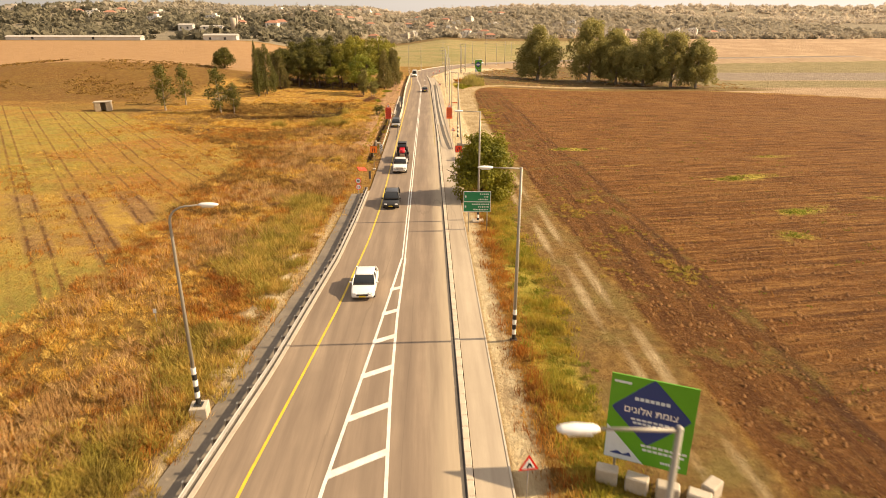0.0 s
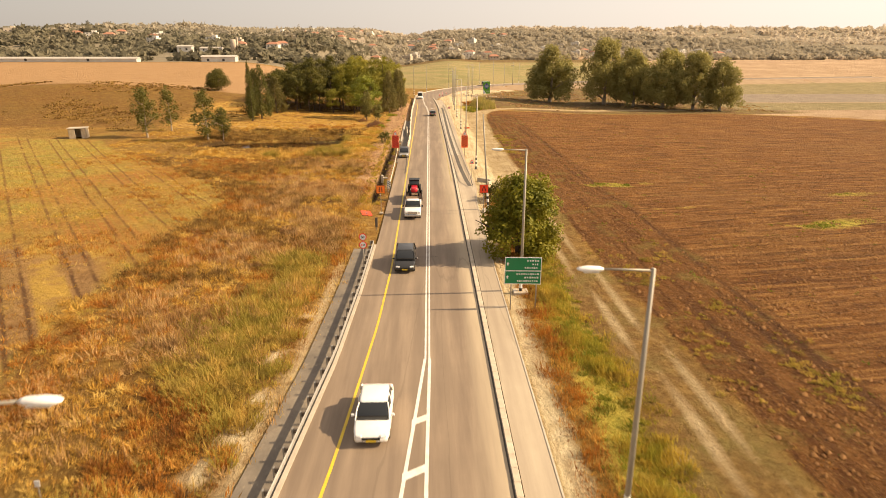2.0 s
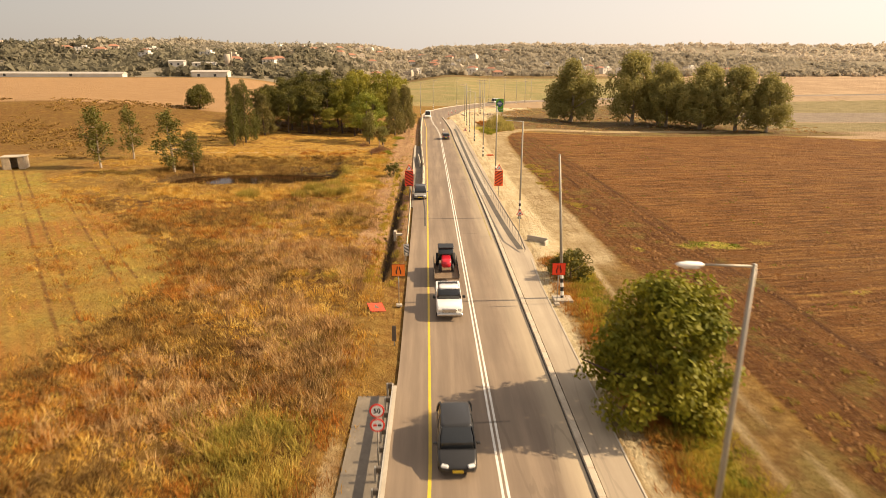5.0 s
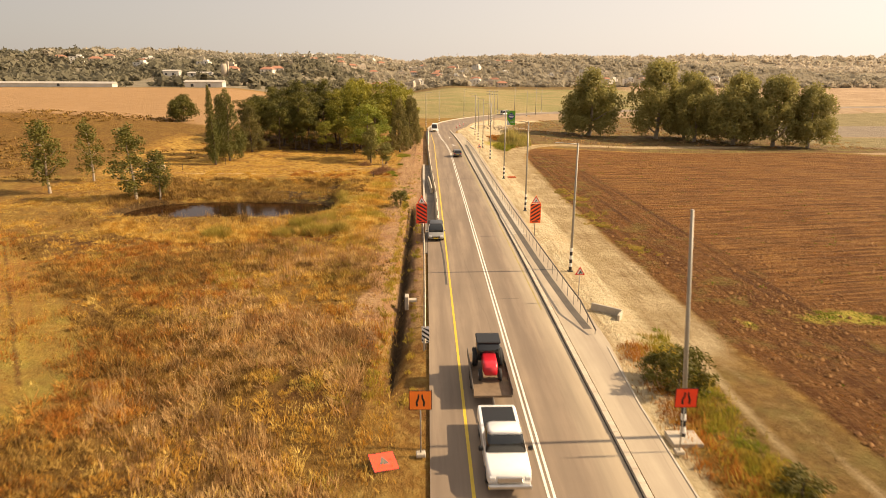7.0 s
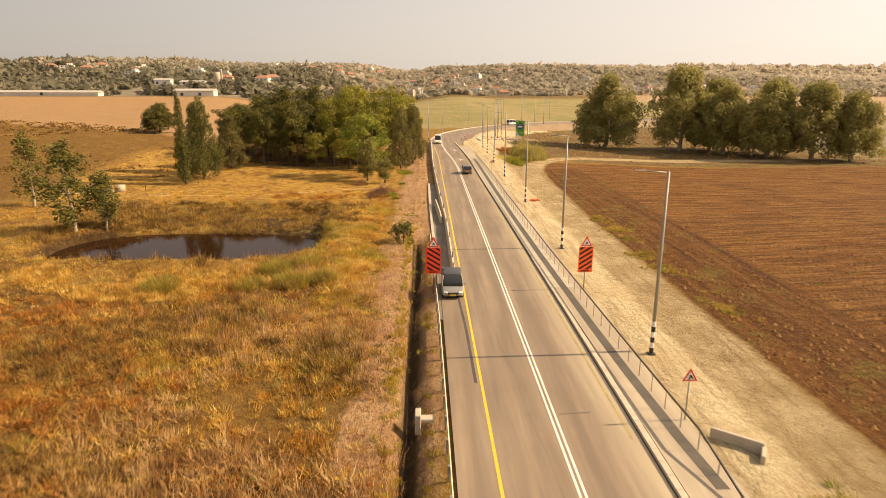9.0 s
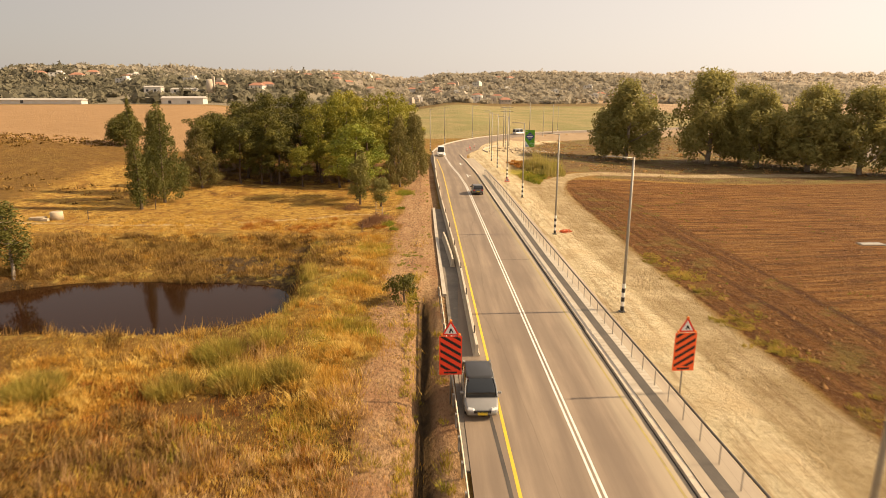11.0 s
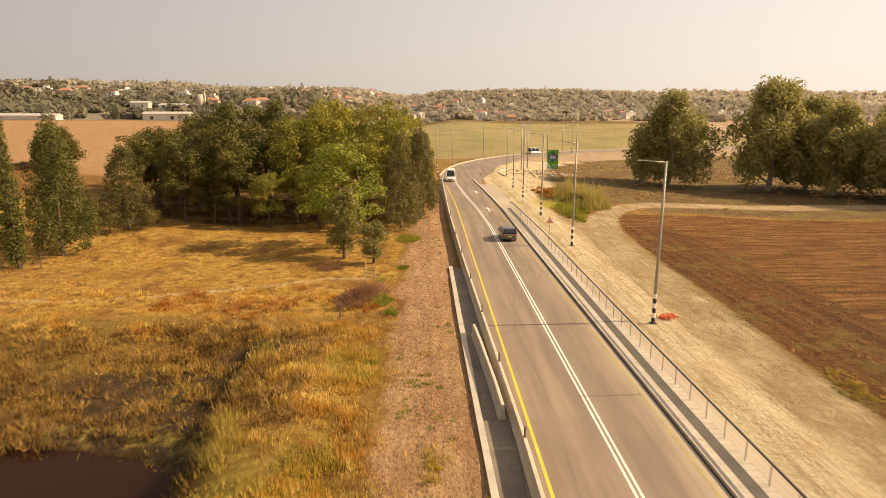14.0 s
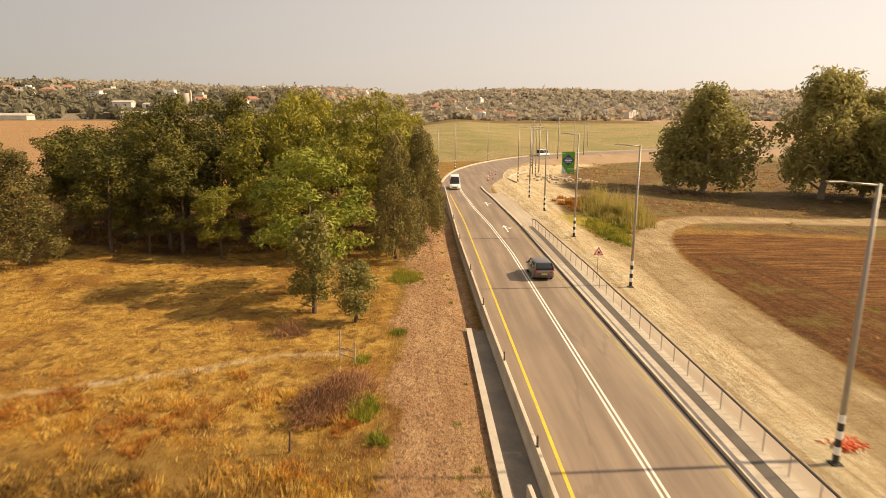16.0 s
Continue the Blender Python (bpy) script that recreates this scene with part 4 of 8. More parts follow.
marking("tar_seam", strip(Mesh(), 104, 120, lambda s: float(np.interp(s, [104, 112, 120], [-3.72, -3.78, -4.05])) - 0.09, lambda s: float(np.interp(s, [104, 112, 120], [-3.72, -3.78, -4.05])) + 0.09, PAINT_Z), KERB_SHADE_TAR, "dark tar seam beside the yellow line")
for y0, x0, x1 in ((100.4, 0.4, 2.1), (149.0, -0.3, 3.2), (63.0, -1.2, 1.0)):
    marking("tar_seam", Mesh().add([(x0, y0, PAINT_Z), (x1, y0 + 0.15, PAINT_Z), (x1, y0 + 0.25, PAINT_Z), (x0, y0 + 0.1, PAINT_Z)], [(0, 1, 2, 3)]), ASPHALT_DARK, "dark repaired seam across the lane")


def arrow(x, y, turn):
    a = Mesh()
    m = pose(x, y, PAINT_Z, 0, 0, turn)
    shapes = ([(-0.09, -2.2), (0.09, -2.2), (0.09, 1.0), (-0.09, 1.0)], [(-0.38, 1.0), (0.38, 1.0), (0, 2.3)], [(0.09, -0.5), (0.55, 0.1), (0.55, 0.4), (0.09, -0.15)], [(0.5, -0.1), (0.85, 0.7), (0.3, 0.6)])
    for sh in shapes:
        a.add([m @ Vector((px, py, 0)) for px, py in sh], [tuple(range(len(sh)))])
    marking("lane_arrow", a, WHITE_PAINT, "white lane arrow painted on asphalt")


arrow(1.35, 192.5, 0)
arrow(1.2, 213.2, 0)
arrow(0.9, 234, 0)

# pond
n = 96
pond_pts = []
for k in range(n):
    a = 2 * math.pi * k / n
    ca, sa = (math.copysign(abs(v) ** (2 / 3.4), v) for v in (math.cos(a), math.sin(a)))
    pond_pts.append((POND[0] + 1.08 * POND[2] * ca, POND[1] + 1.08 * POND[3] * sa, WATER))
wm, nt, p = nodes_of("still_pond_water")
p.inputs["Base Color"].default_value = (0.022, 0.009, 0.004, 1)
p.inputs["Roughness"].default_value = 0.06
p.inputs["IOR"].default_value = 1.22
p.inputs["Specular Tint"].default_value = (0.55, 0.34, 0.2, 1)
p.inputs["Specular IOR Level"].default_value = 0.3
b = nt.nodes.new("ShaderNodeBump")
b.inputs["Strength"].default_value, b.inputs["Distance"].default_value = 0.06, 0.05
link(nt, noise_node(nt, nt.nodes.new("ShaderNodeTexCoord").outputs["Object"], 1.6, 3), b.inputs["Height"])
link(nt, b.outputs[0], p.inputs["Normal"])
structure("pond_water", Mesh().add(pond_pts, [tuple(range(n))]), wm, "still dark brown pond water", "water")

# ---- street lamps ----
def street_lamp(m, height=11.8, arm=1.9, rise=0.0, plinth=0.0, label="", curved=False, slim=False):
    lamp = thing("street_lamp", m, label, "street lamp", "street lamps")
    z0 = plinth
    if plinth:
        part("plinth", Mesh().box((0, 0, plinth / 2 - 0.2), (0.9, 0.9, plinth + 0.4), 8, 0.04), CONCRETE, lamp, "pale concrete footing block")
    part("base_plate", Mesh().box((0, 0, z0 + 0.04), (0.45, 0.45, 0.08), 0, 0.015), BAND_BLACK, lamp, "dark steel base plate")
    top = height
    if curved:
        pts = [(0, 0, z0 + 0.08), (0, 0, top - 0.9)] + [(0.9 - 0.9 * math.cos(a), 0, top - 0.9 + 0.8 * math.sin(a)) for a in (0.4, 0.8, 1.2, 1.5)] + [(arm, 0, top - 0.02)]
        part("pole", Mesh().tube(pts, [0.115, 0.07, 0.055, 0.05, 0.048, 0.045, 0.04], 10), POLE_STEEL, lamp, smooth=True)
    else:
        part("pole", Mesh().tube([(0, 0, z0 + 0.08), (0, 0, top * 0.5), (0, 0, top)], [0.125, 0.105, 0.075], 12), POLE_STEEL, lamp, smooth=True)
        part("arm", Mesh().tube([(0, 0, top - 0.08), (-arm, 0, top + rise)], [0.05, 0.035], 8), POLE_STEEL, lamp, smooth=True)
    for k in range(6):
        part("band", Mesh().tube([(0, 0, z0 + 0.12 + 0.36 * k), (0, 0, z0 + 0.12 + 0.36 * (k + 1))], 0.135 - 0.001 * k, 12), BAND_BLACK if k % 2 == 0 else BAND_WHITE, lamp, "black painted band" if k % 2 == 0 else "white painted band")
    sx = 1 if curved else -1
    hz = top - 0.02 if curved else top + rise
    rings = []
    for t, w, h in ((0.0, 0.06, 0.05), (0.12, 0.13, 0.09), (0.5, 0.17, 0.11), (0.8, 0.14, 0.08), (0.92, 0.06, 0.03)):
        rings.append([(sx * (arm - 0.15 + t), w * math.cos(a), hz + h * math.sin(a)) for a in np.linspace(0, 2 * math.pi, 10, endpoint=False)])
    if slim:
        head = part("lamp_head", Mesh().box((sx * (arm + 0.2), 0, hz + 0.01), (0.7, 0.24, 0.06), 0, 0.02), POLE_STEEL, lamp, "flat grey lamp head")
        return lamp
    head = part("lamp_head", Mesh().loft(rings), LAMP_WHITE, lamp, "pale rounded lamp head", True)
    part("lens", Mesh().box((sx * (arm + 0.28), 0, hz - 0.1), (0.55, 0.22, 0.05), 0, 0.02), LIGHT_CLEAR, head, "clear lamp lens")
    return lamp


LAMP_LABEL = "tall grey steel street lamp with black and white banded foot"
first = street_lamp(pose(7.75, 2.2, -0.1), label=LAMP_LABEL)
slim_lamp = street_lamp(pose(11.2, 269, ground_z(11.2, 269)), 11.8, 1.5, 0.05, label="tall grey street lamp with a slim flat head and banded foot", slim=True)
for x, y, lean in ((8.0, 27.6, 0), (7.65, 54.2, 0), (7.45, 80.6, -4.2), (7.95, 107.9, 0), (7.77, 134.1, 0), (8.08, 160.8, 0), (8.25, 187.2, 0), (8.4, 207.6, 0), (8.8, 227.5, 0), (9.0, 241.8, 0)):
    pole = copy_thing(first if y < 60 else slim_lamp, pose(x, y, max(-0.12, ground_z(x, y) - 0.02), 0, lean, 0))
    if lean:
        # the leaning pole has lost its arm and head
        for bit in [c for c in pole.children_recursive if c.name.split(".")[0] in ("lamp_head", "arm")]:
            bpy.data.objects.remove(bit)
        tagged(pole, "leaning grey lamp pole without a lamp head, banded foot", "street lamp")
# lamps round the bend
for s, o, turn in ((268, -6.3, 180), (294, -6.6, 165), (320, -6.6, 150), (347, -6.6, 140), (375, -6.6, 120), (288, 14.5, -40), (312, 9.5, -50), (350, 8.0, -60)):
    q = on_road(s, o)
    copy_thing(slim_lamp, pose(q[0], q[1], ground_z(q[0], q[1]) - 0.02, 0, 0, turn))
street_lamp(pose(-10.1, 19.6, -0.2), 12.0, 1.65, 0, 0.8, "tall grey street lamp with curved arm on a concrete block", True)
pad = part("footing_pad", Mesh().box((0, 0, 0), (1.5, 1.2, 0.3), 0, 0.03), CONCRETE)
pad.location = (7.45, 80.5, 0.0)
tagged(pad, "pale concrete footing slab under a street lamp", "concrete slab")
pad2 = part("footing_pad", Mesh().box((0, 0, 0), (1.2, 1.0, 0.3), 0, 0.03), CONCRETE)
pad2.location = (7.65, 54.2, -0.05)
tagged(pad2, "pale concrete footing slab under a street lamp", "concrete slab")

# ---- guardrails ----
def w_beam(mesh, pts, z, drop=0.31):
    mesh.sweep([(0.0, z - drop), (0.05, z - drop + 0.05), (0.0, z - drop / 2), (0.05, z - 0.05), (0.0, z), (-0.012, z), (-0.012, z - drop)], pts)


rail = thing("guardrail", pose(0, 0, 0), "galvanised steel guardrail with close posts on a concrete strip", "guardrail")
ys = list(np.arange(-12, 66.5, 1.5))
gpts = [(float(left_edge(y)) - 0.12, y, 0.0) for y in ys]
w = Mesh()
w_beam(w, gpts, 0.78)
part("beam", w, STEEL, rail)
part("footing_strip", slab(Mesh(), -12, 67, lambda s: float(left_edge(s)) - 0.24, lambda s: float(left_edge(s)) - 0.002, 0.05, 0.3), CONCRETE, rail, "pale concrete footing strip")
post_me = Mesh().box((0, 0, 0.38), (0.10, 0.14, 0.78), 0, 0.012).data("post", STEEL)
block_me = Mesh().box((0, 0, 0), (0.2, 0.16, 0.3), 0, 0.012).data("spacer", RAIL_STEEL)
for x, y, z in gpts:
    po = new("post", post_me)
    po.location, po.parent = (x - 0.3, y, -0.02), rail
    sp = new("spacer", block_me)
    sp.location, sp.parent = (0.15, 0, 0.63), po

# light rail beside the narrow stretch on the left
pipe = thing("roadside_rail", pose(0, 0, 0), "cream painted steel edge rail beside the ditch", "guardrail")
rpts = [(float(np.interp(y, [91, 100, 112, 120, 138], [-5.45, -5.5, -5.6, -5.75, -6.15])), y, 0.0) for y in np.arange(91, 138.5, 2.05)]
w = Mesh()
w_beam(w, rpts, 0.72, 0.28)
part("beam", w, BARRIER, pipe)
for x, y, z in rpts:
    po = new("post", post_me)
    po.location, po.parent = (x - 0.07, y, -0.05), pipe

# concrete barrier, in sections
def barrier_x(y):
    return float(np.interp(y, [122, 145, 160, 178, 206, 250], [-4.05, -4.1, -4.45, -4.85, -5.25, -5.2]))


bprof = [(-0.22, 0), (0.22, 0), (0.20, 0.10), (0.11, 0.28), (0.09, 0.80), (0.07, 0.82), (-0.07, 0.82), (-0.09, 0.80), (-0.11, 0.28), (-0.20, 0.10)]
for k, y in enumerate(np.arange(126.0, 247, 6.0)):
    a, b2 = y + 0.015, y + 5.985
    sec = Mesh().sweep(bprof, [(barrier_x(a), a, -0.01), (barrier_x((a + b2) / 2), (a + b2) / 2, -0.01), (barrier_x(b2), b2, -0.01)])
    sec_ob = tagged(part("barrier_section", sec, BARRIER), "cream concrete road barrier section beside the yellow line", "barrier", "concrete barriers")
for k, (y0, y1, x0, x1) in enumerate(((146.6, 152.2, -4.7, -4.9), (152.25, 158.4, -4.91, -5.25))):
    sec = Mesh().sweep(bprof, [(x0, y0, -0.02), ((x0 + x1) / 2 + 0.03, (y0 + y1) / 2, -0.02), (x1, y1, -0.02)])
    tagged(part("barrier_section", sec, BARRIER), "spare concrete barrier section set behind the row", "barrier", "concrete barriers")
for y in (128, 136, 143.5, 152, 161, 170, 180, 190, 203, 216):
    post = thing("delineator_post", pose(barrier_x(y), y, 0.8), "slim grey marker post on the barrier", "marker post", "marker posts")
    part("stem", Mesh().box((0, 0, 0.26), (0.09, 0.05, 0.55), 0, 0.012), RAIL_STEEL, post)
    part("foot", Mesh().box((0, 0, 0.02), (0.14, 0.14, 0.04), 0, 0.01), SIGN_BLACK, post, "dark rubber foot")

# pedestrian rail on the right
def band_x(y):
    return float(np.interp(y, [94, 98, 105, 112, 130, 150, 180, 206, 214], [6.0, 5.7, 5.4, 5.2, 4.9, 4.68, 4.62, 4.6, 4.45]))


BAND_DARK = surface("dark_band_asphalt", (0.085, 0.072, 0.058), (0.12, 0.10, 0.08), 0.85, big=0.7, fine=10, world_space=True)
ped = thing("pedestrian_railing", pose(0, 0, 0), "brown steel railing with slim posts along the footpath", "railing")
def rail_x(y):
    return float(np.interp(y, [93, 100, 112, 130, 160, 190, 208, 215], [6.35, 6.1, 5.85, 5.55, 5.35, 5.3, 4.95, 4.75]))


def rail_h(y):
    return float(np.interp(y, [93, 97, 213, 215], [0.35, 1.05, 1.05, 0.8])) + 0.12


prof_pts = [(rail_x(y), y, rail_h(y)) for y in np.arange(93, 215.1, 1.0)]
part("top_rail", Mesh().tube(prof_pts, 0.06, 8), RAIL_STEEL, ped, "round brown steel handrail", True)
for y in np.arange(93.1, 215, 1.9):
    part("post", Mesh().box((rail_x(y), y, rail_h(y) / 2), (0.045, 0.045, rail_h(y) + 0.02), 0, 0.008), STEEL, ped)
structure("dark_path_band", strip(Mesh(), 94, 214, lambda s: band_x(s) - 0.3, lambda s: band_x(s) + 0.3, 0.125, 1.0), BAND_DARK, "dark band along the footpath", "pavement")

# ---- trees ----
def leaves(rng, blobs, per, size, aspect=0.5, shell=0.6, loose=0.5, lift=0.3, sub=5, hang=0.0):
    """Leaf sprays lying over the lobes of each clump (x, y, z, rx, ry, rz); each spray is its own island."""
    arr = np.array(blobs, dtype=float)
    count = len(arr)
    d = rng.normal(size=(count, sub, 3)) + np.array([0, 0, 0.35])
    d /= np.linalg.norm(d, axis=2)[..., None]
    lobes = arr[:, None, :3] + d * arr[:, None, 3:] * 0.78
    lobe_r = arr[:, None, 3:] * (0.34 + 0.26 * rng.random((count, sub, 1)))
    c = np.concatenate([lobes.reshape(-1, 3), arr[:, :3]])
    r = np.concatenate([lobe_r.reshape(-1, 3), arr[:, 3:] * 0.8])
    n = np.maximum(4, (per * (r[:, 0] * r[:, 1] + r[:, 1] * r[:, 2] + r[:, 0] * r[:, 2]) / 3).astype(int))
    k = np.repeat(np.arange(len(c)), n)
    m = len(k)
    d = rng.normal(size=(m, 3))
    d /= np.linalg.norm(d, axis=1)[:, None]
    reach = (shell + (1 - shell) * rng.random(m) ** 0.5) * (1 + 0.07 * rng.normal(size=m))
    p = c[k] + d * r[k] * reach[:, None]
    face = d + loose * rng.normal(size=(m, 3)) + np.array([0, 0, lift])
    face /= np.linalg.norm(face, axis=1)[:, None]
    t = np.cross(face, rng.normal(size=(m, 3)))
    t /= np.linalg.norm(t, axis=1)[:, None] + 1e-9
    t[:, 2] -= hang
    t /= np.linalg.norm(t, axis=1)[:, None] + 1e-9
    b = np.cross(face, t)
    L = size * (0.55 + 0.9 * rng.random(m))[:, None]
    W = L * aspect * 0.5
    v = np.stack([p - t * L * 0.5, p + b * W, p + t * L * 0.5, p - b * W], axis=1).reshape(-1, 3)
    return v, np.arange(len(v)).reshape(-1, 4)


def limb_mesh(rng, height, radius, limbs, lean=0.0, start=0.35, reach=0.3):
    t = Mesh()
    bend = [(lean * (h ** 1.5) * height + 0.02 * height * math.sin(3 * h), 0.015 * height * math.sin(4 * h + 1), h * height) for h in (0, 0.15, 0.35, 0.55, 0.75, 0.92)]
    t.tube([(bend[0][0], bend[0][1], -0.4)] + bend, [radius * k for k in (1.35, 1.15, 0.9, 0.72, 0.5, 0.3, 0.1)], 8)
    for k in range(limbs):
        h = start + (0.85 - start) * k / max(1, limbs - 1)
        i = min(4, int(h * 5))
        b0 = Vector(bend[i]).lerp(Vector(bend[i + 1]), 0.5)
        a = rng.random() * 6.28
        L = height * reach * (1.15 - h) * (0.7 + 0.6 * rng.random())
        tip = b0 + Vector((math.cos(a) * L, math.sin(a) * L, L * (0.35 + 0.4 * rng.random())))
        mid = b0.lerp(tip, 0.5) + Vector((0, 0, -0.06 * L))
        r = radius * (0.55 - 0.4 * h)
        t.tube([b0, mid, tip], [r, r * 0.6, r * 0.2], 6)
    return t


def tree(kind, seed, label, category="tree", group=""):
    rng = np.random.default_rng(seed)
    rr = random.Random(seed)
    ob = thing(kind, pose(0, 0, 0), label, category, group)
    blobs = []
    if kind == "pine_tree":
        H = 13.0
        trunk, bark = limb_mesh(rr, H, 0.24, 9, 0.01 * rr.uniform(-3, 3), 0.3, 0.3), BARK
        for k in range(40):
            h = rr.uniform(0.30, 0.98)
            spread = 3.5 * math.sin(math.pi * min(1, (h - 0.08) / 0.98)) ** 0.6 * rr.uniform(0.45, 1.0)
            a = rr.uniform(0, 6.28)
            s = rr.uniform(0.75, 1.6)
            blobs.append((math.cos(a) * spread, math.sin(a) * spread, h * H, s * 1.1, s * 1.1, s * 0.72))
        args, mat = (98, 0.38, 0.34, 0.84, 0.4, 0.35, 5), PINE
    elif kind == "cypress_tree":
        H = 15.0
        trunk, bark = limb_mesh(rr, H, 0.22, 0, 0, 0.3), BARK
        for k in range(46):
            h = k / 45
            rad = 1.6 * (1 - h) ** 0.6 * (0.6 + 0.4 * min(1.0, 5 * h))
            a = k * 2.4
            blobs.append((math.cos(a) * rad * 0.5, math.sin(a) * rad * 0.5, 1.0 + h * (H - 1.3), 0.16 + rad * 0.5, 0.16 + rad * 0.5, 0.8))
        args, mat = (230, 0.28, 0.36, 0.85, 0.4, 0.1, 6, -0.8), CYPRESS
    elif kind == "conifer_tree":
        H = 12.0
        trunk, bark = limb_mesh(rr, H, 0.22, 8, 0.0, 0.15, 0.3), BARK
        for k in range(64):
            h = 0.10 + 0.88 * k / 63
            rad = 3.6 * (1 - h) ** 0.6 * rr.uniform(0.55, 1.0) + 0.1
            a = k * 2.4 + rr.uniform(-0.4, 0.4)
            s = rr.uniform(0.7, 1.15) * (1.2 - 0.45 * h)
            blobs.append((math.cos(a) * rad, math.sin(a) * rad, h * H, s, s, s * 1.05))
        args, mat = (190, 0.28, 0.34, 0.82, 0.4, 0.2, 5, -0.3), CONIFER
    elif kind == "eucalyptus_tree":
        H = 18.0
        trunk, bark = limb_mesh(rr, H, 0.5, 10, 0.0, 0.18, 0.42), PALE_BARK
        for k in range(84):
            h = rr.uniform(0.17, 0.97)
            spread = 7.3 * (math.sin(math.pi * min(1, (h + 0.18) / 1.2)) ** 0.75) * rr.uniform(0.4, 1.0)
            a = rr.uniform(0, 6.28)
            s = rr.uniform(1.2, 2.5)
            blobs.append((math.cos(a) * spread, math.sin(a) * spread, h * H, s, s, s * rr.uniform(1.0, 1.5)))
        args, mat = (28, 0.7, 0.42, 0.8, 0.45, 0.25, 6, 0.5), EUCALYPT
    elif kind == "broadleaf_tree":
        H = 6.4
        trunk, bark = limb_mesh(rr, H, 0.26, 9, 0.0, 0.12, 0.5), BARK
        for k in range(72):
            h = rr.uniform(0.12, 0.95)
            spread = 3.2 * (math.sin(math.pi * min(1, (h + 0.25) / 1.3)) ** 0.7) * rr.uniform(0.5, 1.0)
            a = rr.uniform(0, 6.28)
            s = rr.uniform(0.7, 1.3)
            blobs.append((math.cos(a) * spread, math.sin(a) * spread, h * H, s, s, s * 0.85))
        args, mat = (150, 0.27, 0.55, 0.8, 0.42, 0.3, 5), BROADLEAF
    elif kind == "slender_tree":
        H = 8.5
        trunk, bark = limb_mesh(rr, H, 0.15, 9, 0.015 * rr.uniform(-3, 3), 0.25, 0.26), PALE_BARK
        for k in range(46):
            h = rr.uniform(0.16, 1.0)
            spread = 2.1 * (1.15 - 0.55 * h) * (math.sin(math.pi * min(1, (h - 0.1) / 0.95)) ** 0.7) * rr.uniform(0.3, 1.0)
            a = rr.uniform(0, 6.28)
            s = rr.uniform(0.45, 0.95)
            blobs.append((math.cos(a) * spread, math.sin(a) * spread, h * H, s, s, s * 1.15))
        args, mat = (70, 0.32, 0.45, 0.4, 0.6, 0.2, 4), SLENDER
    elif kind == "young_tree":
        H = 6.0
        trunk, bark = limb_mesh(rr, H, 0.12, 8, 0.01 * rr.uniform(-4, 4), 0.12, 0.22), BARK
        for k in range(40):
            h = rr.uniform(0.24, 1.0)
            spread = 1.15 * (math.sin(math.pi * min(1, (h - 0.2) / 0.84)) ** 0.6) * rr.uniform(0.3, 1.0)
            a = rr.uniform(0, 6.28)
            s = rr.uniform(0.4, 0.7)
            blobs.append((math.cos(a) * spread, math.sin(a) * spread, h * H, s, s, s * 1.3))
        args, mat = (210, 0.22, 0.40, 0.5, 0.5, 0.1, 5, -0.7), YOUNG
    else:
        H = 2.2
        trunk, bark = limb_mesh(rr, H, 0.07, 7, 0.0, 0.1, 0.6), BARK
        for k in range(30):
            h = rr.uniform(0.12, 0.95)
            spread = 1.35 * (math.sin(math.pi * min(1, (h + 0.2) / 1.25)) ** 0.7) * rr.uniform(0.4, 1.0)
            a = rr.uniform(0, 6.28)
            s = rr.uniform(0.3, 0.55)
            blobs.append((math.cos(a) * spread, math.sin(a) * spread, h * H, s, s, s))
        args, mat = (240, 0.2, 0.42, 0.4, 0.6, 0.2, 4), SHRUB
    part("trunk", trunk, bark, ob, "", True)
    v, f = leaves(rng, blobs, *args)
    crown = new("crown", fast_mesh("crown", v, f, mat))
    crown.parent = ob
    return ob


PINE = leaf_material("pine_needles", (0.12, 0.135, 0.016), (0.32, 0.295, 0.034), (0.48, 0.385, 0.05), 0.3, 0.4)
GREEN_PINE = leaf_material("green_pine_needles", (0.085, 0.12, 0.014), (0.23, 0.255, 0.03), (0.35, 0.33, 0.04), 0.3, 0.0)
# darkened copy of the needles, puts the grove's shade into the colour
SHADED_PINE = leaf_material("dark_pine_needles", (0.04, 0.044, 0.009), (0.12, 0.112, 0.017), (0.22, 0.18, 0.027), 0.22, 0.4)
CYPRESS = leaf_material("cypress_leaves", (0.06, 0.068, 0.015), (0.13, 0.125, 0.024), (0.18, 0.155, 0.032), 0.25)
CONIFER = leaf_material("grey_green_needles", (0.075, 0.07, 0.02), (0.20, 0.165, 0.045), (0.31, 0.245, 0.07), 0.3)
# eucalyptus tones are lightened to carry the haze over the row
EUCALYPT = leaf_material("eucalyptus_leaves", (0.22, 0.21, 0.065), (0.38, 0.335, 0.105), (0.48, 0.405, 0.14), 0.45)
BROADLEAF = leaf_material("broad_green_leaves", (0.12, 0.135, 0.012), (0.27, 0.255, 0.02), (0.38, 0.31, 0.028), 0.35)
SLENDER = leaf_material("pale_green_leaves", (0.095, 0.098, 0.020), (0.165, 0.15, 0.03), (0.21, 0.175, 0.04), 0.3)
YOUNG = leaf_material("grey_green_leaves", (0.12, 0.12, 0.034), (0.25, 0.225, 0.06), (0.34, 0.285, 0.075), 0.3)
SHRUB = leaf_material("shrub_leaves", (0.085, 0.09, 0.014), (0.155, 0.135, 0.022), (0.19, 0.145, 0.03), 0.25)


